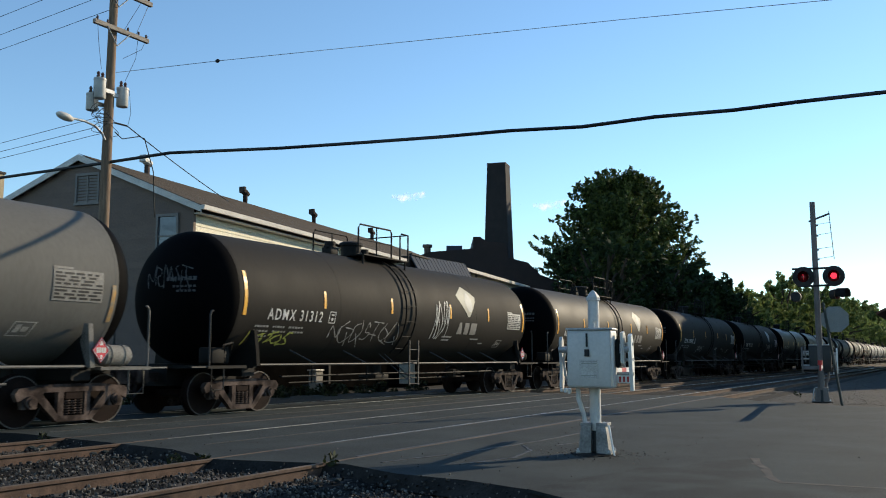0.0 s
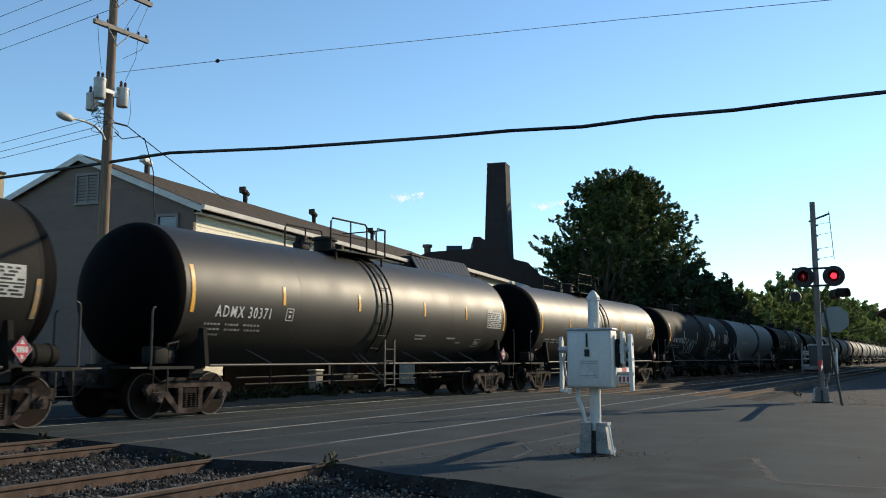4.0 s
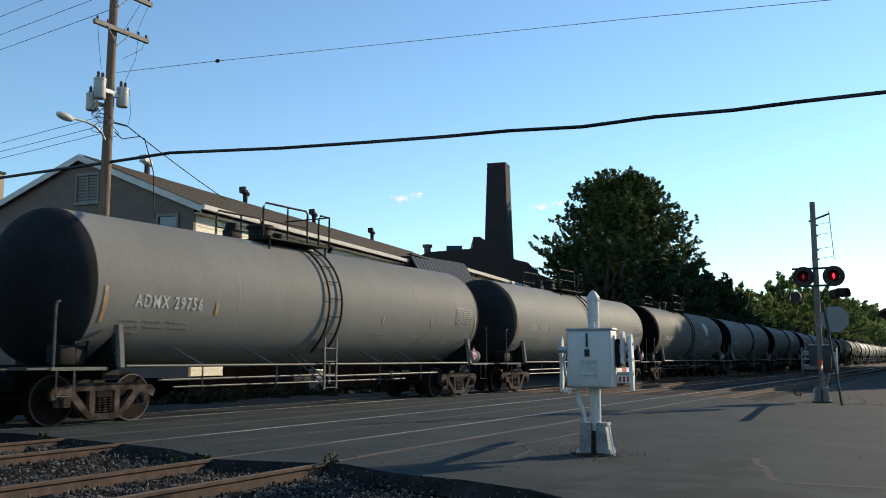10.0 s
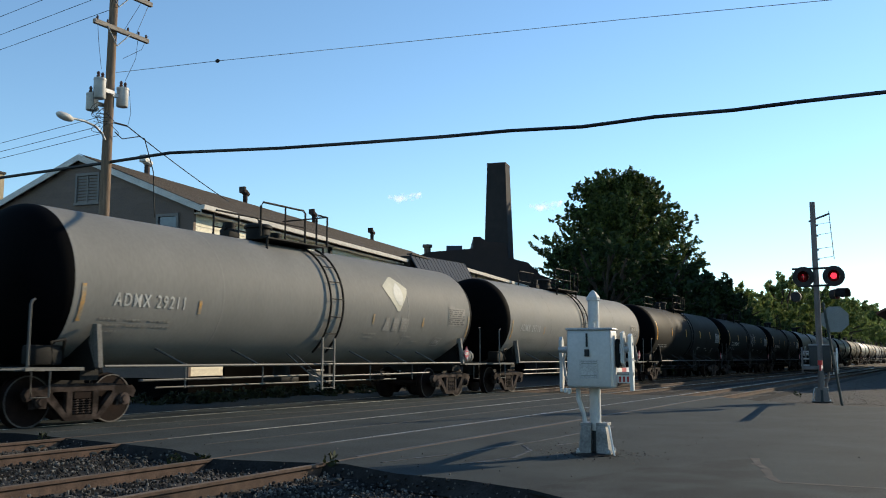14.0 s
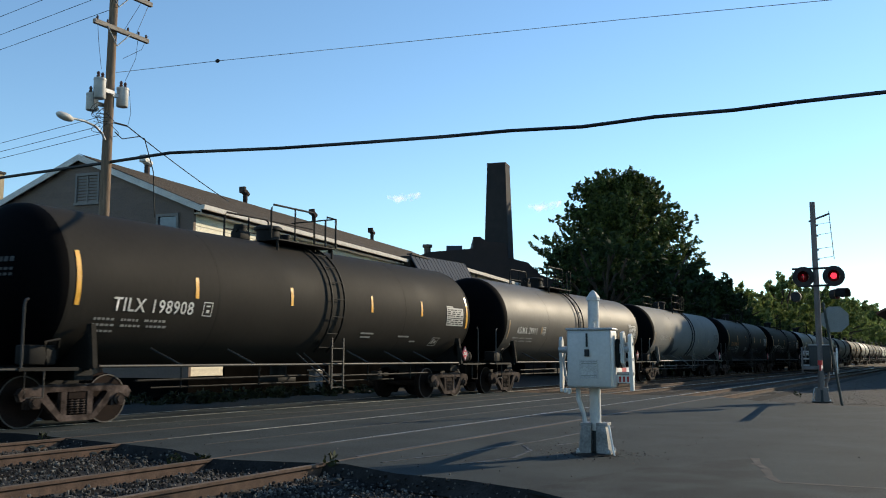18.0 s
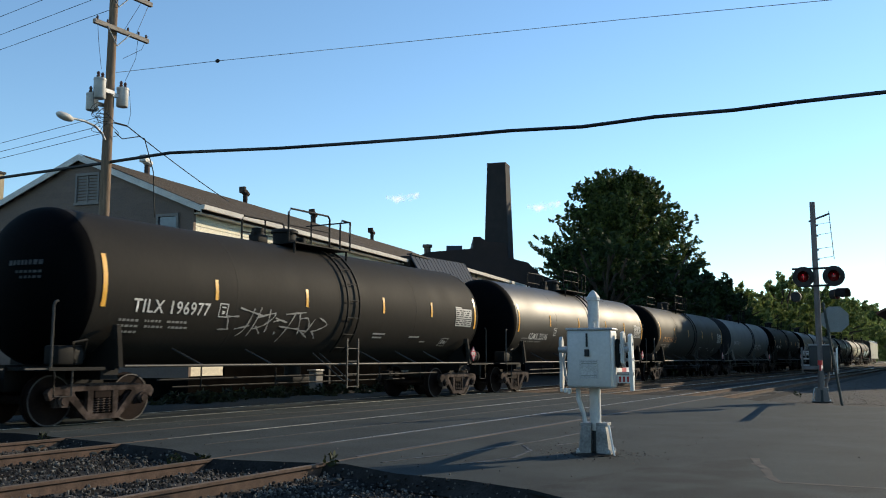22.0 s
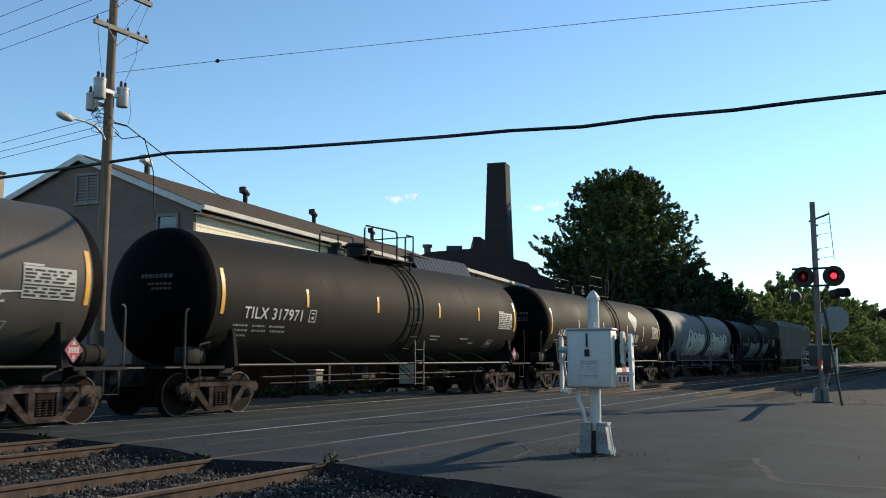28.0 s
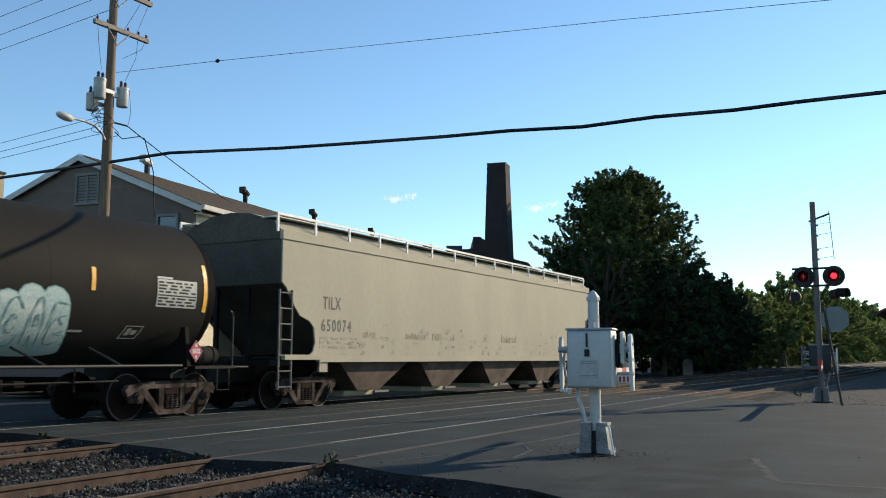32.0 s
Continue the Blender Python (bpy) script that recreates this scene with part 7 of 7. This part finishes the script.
# the covered hopper that closes the train; local x from the near end
hopper = thing("covered_hopper", "tan covered hopper car with rust-streaked bays", "hopper car", pose(0, TRACKS[0], 0))
HL = 20.15
W2 = 1.6
for s in (-1, 1):
    g = BM()
    prism(g, [(0.0, 2.98), (0.0, 4.17), (HL, 4.17), (HL, 2.98), (HL - 0.16, 2.86), (HL - 0.5, 2.4), (HL - 0.68, 2.22), (HL - 1.05, 2.1), (HL - 1.22, 1.95), (HL - 1.28, 1.6), (HL - 1.2, 1.38), (HL - 1.0, 1.25), (1.0, 1.25), (1.2, 1.38), (1.28, 1.6), (1.22, 1.95), (1.05, 2.1), (0.68, 2.22), (0.5, 2.4), (0.16, 2.86)], 1, s * W2 - 0.02, s * W2 + 0.02)
    side = part("side", g, HOPPER, hopper, "tan side sheet with grime along the bottom")
    g = BM()
    box(g, -0.02, HL + 0.02, s * W2 - 0.05, s * W2 + 0.05, 3.98, 4.19)
    part("top_chord", g, HOPPER, hopper)
    g = BM()
    box(g, 1.4, HL - 1.4, s * (W2 + 0.0) - 0.07, s * W2 + 0.05, 1.12, 1.27)
    box(g, 0.1, 1.5, s * W2 - 0.07, s * W2 + 0.05, 1.18, 1.3)
    box(g, HL - 1.5, HL - 0.1, s * W2 - 0.07, s * W2 + 0.05, 1.18, 1.3)
    part("side_sill", g, HOPPER, hopper)
    for x in (1.45, HL - 1.75):
        g = BM()
        box(g, x, x + 0.32, s * W2 - 0.03, s * W2 + 0.03, 0.88, 1.14)
        part("jacking_pad", g, HOPPER, hopper)
for s in (0, 1):
    x0, x1 = (0.02, 2.4) if s == 0 else (HL - 0.02, HL - 2.4)
    # end slope: its darker colour holds the shade away from the sun
    g = BM()
    prism(g, [(x0, 2.95), (x0, 4.2), (x0 + (0.05 if s == 0 else -0.05), 4.2), (x1, 1.3), (x1 - (0.1 if s == 0 else -0.1), 1.3)], 1, -W2 + 0.02, W2 - 0.02)
    part("end_sheet", g, END_SHADED, hopper, "tan end slope sheet with shade in its colour")
    g = BM()
    xe = 0.12 if s == 0 else HL - 0.12
    for y in (-1.45, -0.5, 0.5, 1.45):
        box(g, xe - 0.05, xe + 0.05, y - 0.05, y + 0.05, 1.15, 3.0)
    box(g, xe - 0.35, xe + 0.35, -1.5, 1.5, 1.05, 1.18)
    part("end_frame", g, FRAME_BLACK, hopper)
    g = BM()
    box(g, min(xe, x1), max(xe, x1), -1.35, 1.35, 1.2, 1.26)
    part("end_deck", g, FRAME_BLACK, hopper)
    lad = part("ladder", BM(), RAIL_PAINT, hopper, "pale steel end ladder")
    xl = -0.1 if s == 0 else HL + 0.1
    for x in (xl, xl + (0.45 if s == 0 else -0.45)):
        g = BM()
        box(g, x - 0.015, x + 0.015, -W2 - 0.06, -W2 - 0.02, 0.5, 2.8)
        part("side_bar", g, TRIM_GREY, lad)
    for k in range(7):
        g = BM()
        a, b = sorted((xl, xl + (0.45 if s == 0 else -0.45)))
        box(g, a, b, -W2 - 0.055, -W2 - 0.03, 0.55 + 0.36 * k, 0.58 + 0.36 * k)
        part("rung", g, TRIM_GREY, lad)
g = BM()
prism(g, [(-W2, 4.17), (-1.3, 4.45), (-0.6, 4.66), (0, 4.72), (0.6, 4.66), (1.3, 4.45), (W2, 4.17)], 0, 0.0, HL)
part("roof", g, HOPPER, hopper, "low arched tan roof")
# added plates colour the roof ends as shaded
for x in (-0.012, HL + 0.002):
    g = BM()
    prism(g, [(-W2, 4.0), (-W2, 4.17), (-1.3, 4.45), (-0.6, 4.66), (0, 4.72), (0.6, 4.66), (1.3, 4.45), (W2, 4.17), (W2, 4.0)], 0, x, x + 0.01)
    part("roof_end", g, END_SHADED, hopper, "thin plate that shades the roof end by colour")
for s in (-1, 1):
    rail_ = part("running_board", BM(), GALV, hopper)
    g = BM()
    box(g, -0.1, HL + 0.1, s * 1.25 - 0.2, s * 1.25 + 0.2, 4.5, 4.53)
    part("board", g, GALV, rail_)
    g = BM()
    box(g, -0.15, HL - 0.4, s * 1.56 - 0.015, s * 1.56 + 0.015, 4.54, 4.6)
    part("top_rail", g, ARM_WHITE, rail_, "white roof-edge rail")
    n = 14
    for k in range(n + 1):
        g = BM()
        x = -0.12 + (HL - 0.3) * k / n
        box(g, x - 0.03, x + 0.03, s * 1.56 - 0.02, s * 1.56 + 0.02, 4.15, 4.56)
        part("post", g, ARM_WHITE, rail_)
for k in range(4):
    x = 2.3 + k * 3.95
    bay = part("hopper_bay", BM(), HOPPER_RUST, hopper, "rust-streaked discharge bay")
    g = BM()
    vs = [[g.verts.new(p) for p in ((a, -y, z), (b, -y, z), (b, y, z), (a, y, z))] for a, b, y, z in ((x, x + 3.7, 1.5, 1.26), (x + 1.35, x + 2.35, 1.22, 0.36))]
    for q in range(4):
        g.faces.new((vs[0][q], vs[0][(q + 1) % 4], vs[1][(q + 1) % 4], vs[1][q]))
    g.faces.new(vs[0][::-1])
    g.faces.new(vs[1])
    part("chute", g, HOPPER_RUST, bay)
    g = BM()
    box(g, x + 1.1, x + 2.5, -0.95, 0.95, 0.22, 0.36, 0.02)
    part("gate_frame", g, HOPPER, bay, "pale outlet gate frame")
    g = BM()
    box(g, x + 2.5, x + 3.2, -1.0, -0.8, 0.27, 0.33)
    box(g, x + 2.6, x + 3.3, 0.7, 0.9, 0.27, 0.33)
    part("gate_rack", g, RAIL_PAINT, bay)
for x in (1.55, HL - 1.55):
    truck(hopper, x)
for s, x in ((-1, -0.2), (1, HL + 0.2)):
    part("coupler", shared("coupler", build_coupler, TRUCK_RUST), TRUCK_RUST, hopper, m=pose(x, 0, 0, 0, 0, 0 if s > 0 else 180))
    g = BM()
    box(g, x - 0.8, x + 0.8, -0.32, 0.32, 0.65, 1.1)
    part("draft_sill", g, FRAME_BLACK, hopper)
GRIME = material("dark_grime", (0.24, 0.21, 0.155), 0.85, second=(0.37, 0.33, 0.245), scale=3, fine=20, bump=0.0, cover=0.5)
random.seed(77)
g = BM()
for k in range(70):
    x = random.uniform(2.2, 19.0)
    z = 1.3 + 0.75 * random.random() ** 2
    w, h = random.uniform(0.04, 0.3), random.uniform(0.03, 0.16)
    g.faces.new([g.verts.new((x + a * w, -1.6225 - 0.0001 * k, z + b * h)) for a, b in ((0, 0), (0.7, -0.1), (1, 0.5), (0.8, 1), (0.3, 0.8))])
part("grime_mark", g, GRIME, hopper, "dark grime streaks along the lower side")["kind"] = "stuff"
for x, w in ((3.3, 0.5), (5.4, 1.1), (6.9, 0.5), (8.0, 0.25), (10.2, 0.3), (11.6, 1.2)):
    g = BM()
    y = x
    while y < x + w:
        d = random.uniform(0.06, 0.14)
        box(g, y, y + d, -1.626, -1.622, 1.75, 1.75 + random.uniform(0.12, 0.26))
        y += d + 0.04
    part("stencil_word", g, GRIME, hopper, "worn dark stencil bars")["kind"] = "stuff"
MARK_DARK = material("dark_worn_stencil", (0.10, 0.095, 0.085), 0.7, dark=0.7, scale=3, fine=25, bump=0.0)


def flat_text(words, size, x, z, mat, squeeze):
    me = text_mesh(words, size, mat, 0, AXIS, squeeze)
    for v in me.vertices:
        a = math.asin(max(-1, min(1, (v.co.z - AXIS) / (R + 0.014))))
        v.co = Vector((x + v.co.x, -W2 - 0.026, z + a * R))
    return me


part("reporting_mark", flat_text("TILX", 0.45, 1.55, 2.42, MARK_DARK, 0.75), MARK_DARK, hopper)
part("reporting_mark", flat_text("650074", 0.42, 1.5, 1.88, MARK_DARK, 1.25), MARK_DARK, hopper)
random.seed(8)
g = BM()
for row in range(3):
    x = 1.45
    while x < 3.0:
        w = random.uniform(0.15, 0.4)
        box(g, x, x + w, -W2 - 0.026, -W2 - 0.022, 1.46 + 0.11 * row, 1.52 + 0.11 * row)
        x += w + 0.15
for k in range(26):
    x = random.uniform(2.9, 15.5)
    z = random.uniform(1.45, 1.85)
    box(g, x, x + random.uniform(0.1, 0.5), -W2 - 0.026, -W2 - 0.022, z, z + random.uniform(0.02, 0.07))
part("stencil_lines", g, GRIME, hopper)

# ---- how the train runs ----
# where each tank's near seam stands when its number of seconds has passed
SEAM = {-1: 15.2, 0: 14.67, 1: 14.0, 2: 13.9, 3: 13.43, 4: 13.1, 5: 12.6, 6: 12.05, 7: 11.52, 8: 11.65, 9: 11.28, 10: 10.93, 11: 10.8, 12: 10.6, 13: 10.41, 14: 10.44, 15: 10.42, 16: 10.42, 17: 10.3, 18: 10.32, 19: 10.35, 20: 10.44, 21: 10.64, 22: 10.89, 23: 11.33, 24: 11.69, 25: 12.05, 26: 12.6, 27: 13.3, 28: 13.97, 29: 14.69, 30: 15.21, 31: 16.03}


def run(t):
    """Metres the train has gone after t seconds; it slows a little."""
    return 18.78 * t - 0.0235 * t * t


FIRST_LIT = 1


def motions():
    times = [2.0 * i for i in range(17)]
    for k, car in train.items():
        walk(car, [(t, pose(SEAM[k] + HALF + run(k) - run(t), TRACKS[0], 0)) for t in times])
    # the two lamps flash in turn: a lit disc faces out or stands edge-on
    half = 0.635
    turns = [0.45 + half * i for i in range(51) if 0.45 + half * i < 31.9]
    for n, disc in enumerate(flashers):
        rows, lit = [], n == FIRST_LIT
        for t in [0.0] + turns:
            if t:
                a, b = (t - 0.14, t - 0.04) if lit else (t - 0.02, t + 0.08)
                rows.append((a, lit))
                lit = not lit
                rows.append((b, lit))
            else:
                rows.append((0.0, lit))
        rows.append((32.0, lit))
        walk(disc, [(t, pose(0.13, 0, 0, 0, 0, 0 if on else 89.8)) for t, on in rows])
    for c, az, el, d in clouds:
        walk(c, [(t, pose(d * math.cos(radians(az + 0.55 * t / 32)), d * math.sin(radians(az + 0.55 * t / 32)), EYE.z + d * math.tan(radians(el - 0.1 * t / 32)), 0, 0, az - 90)) for t in (0.0, 16.0, 32.0)])
    walk(hopper, [(t, pose(15.96 + run(32) - run(t), TRACKS[0], 0)) for t in times])


motions()
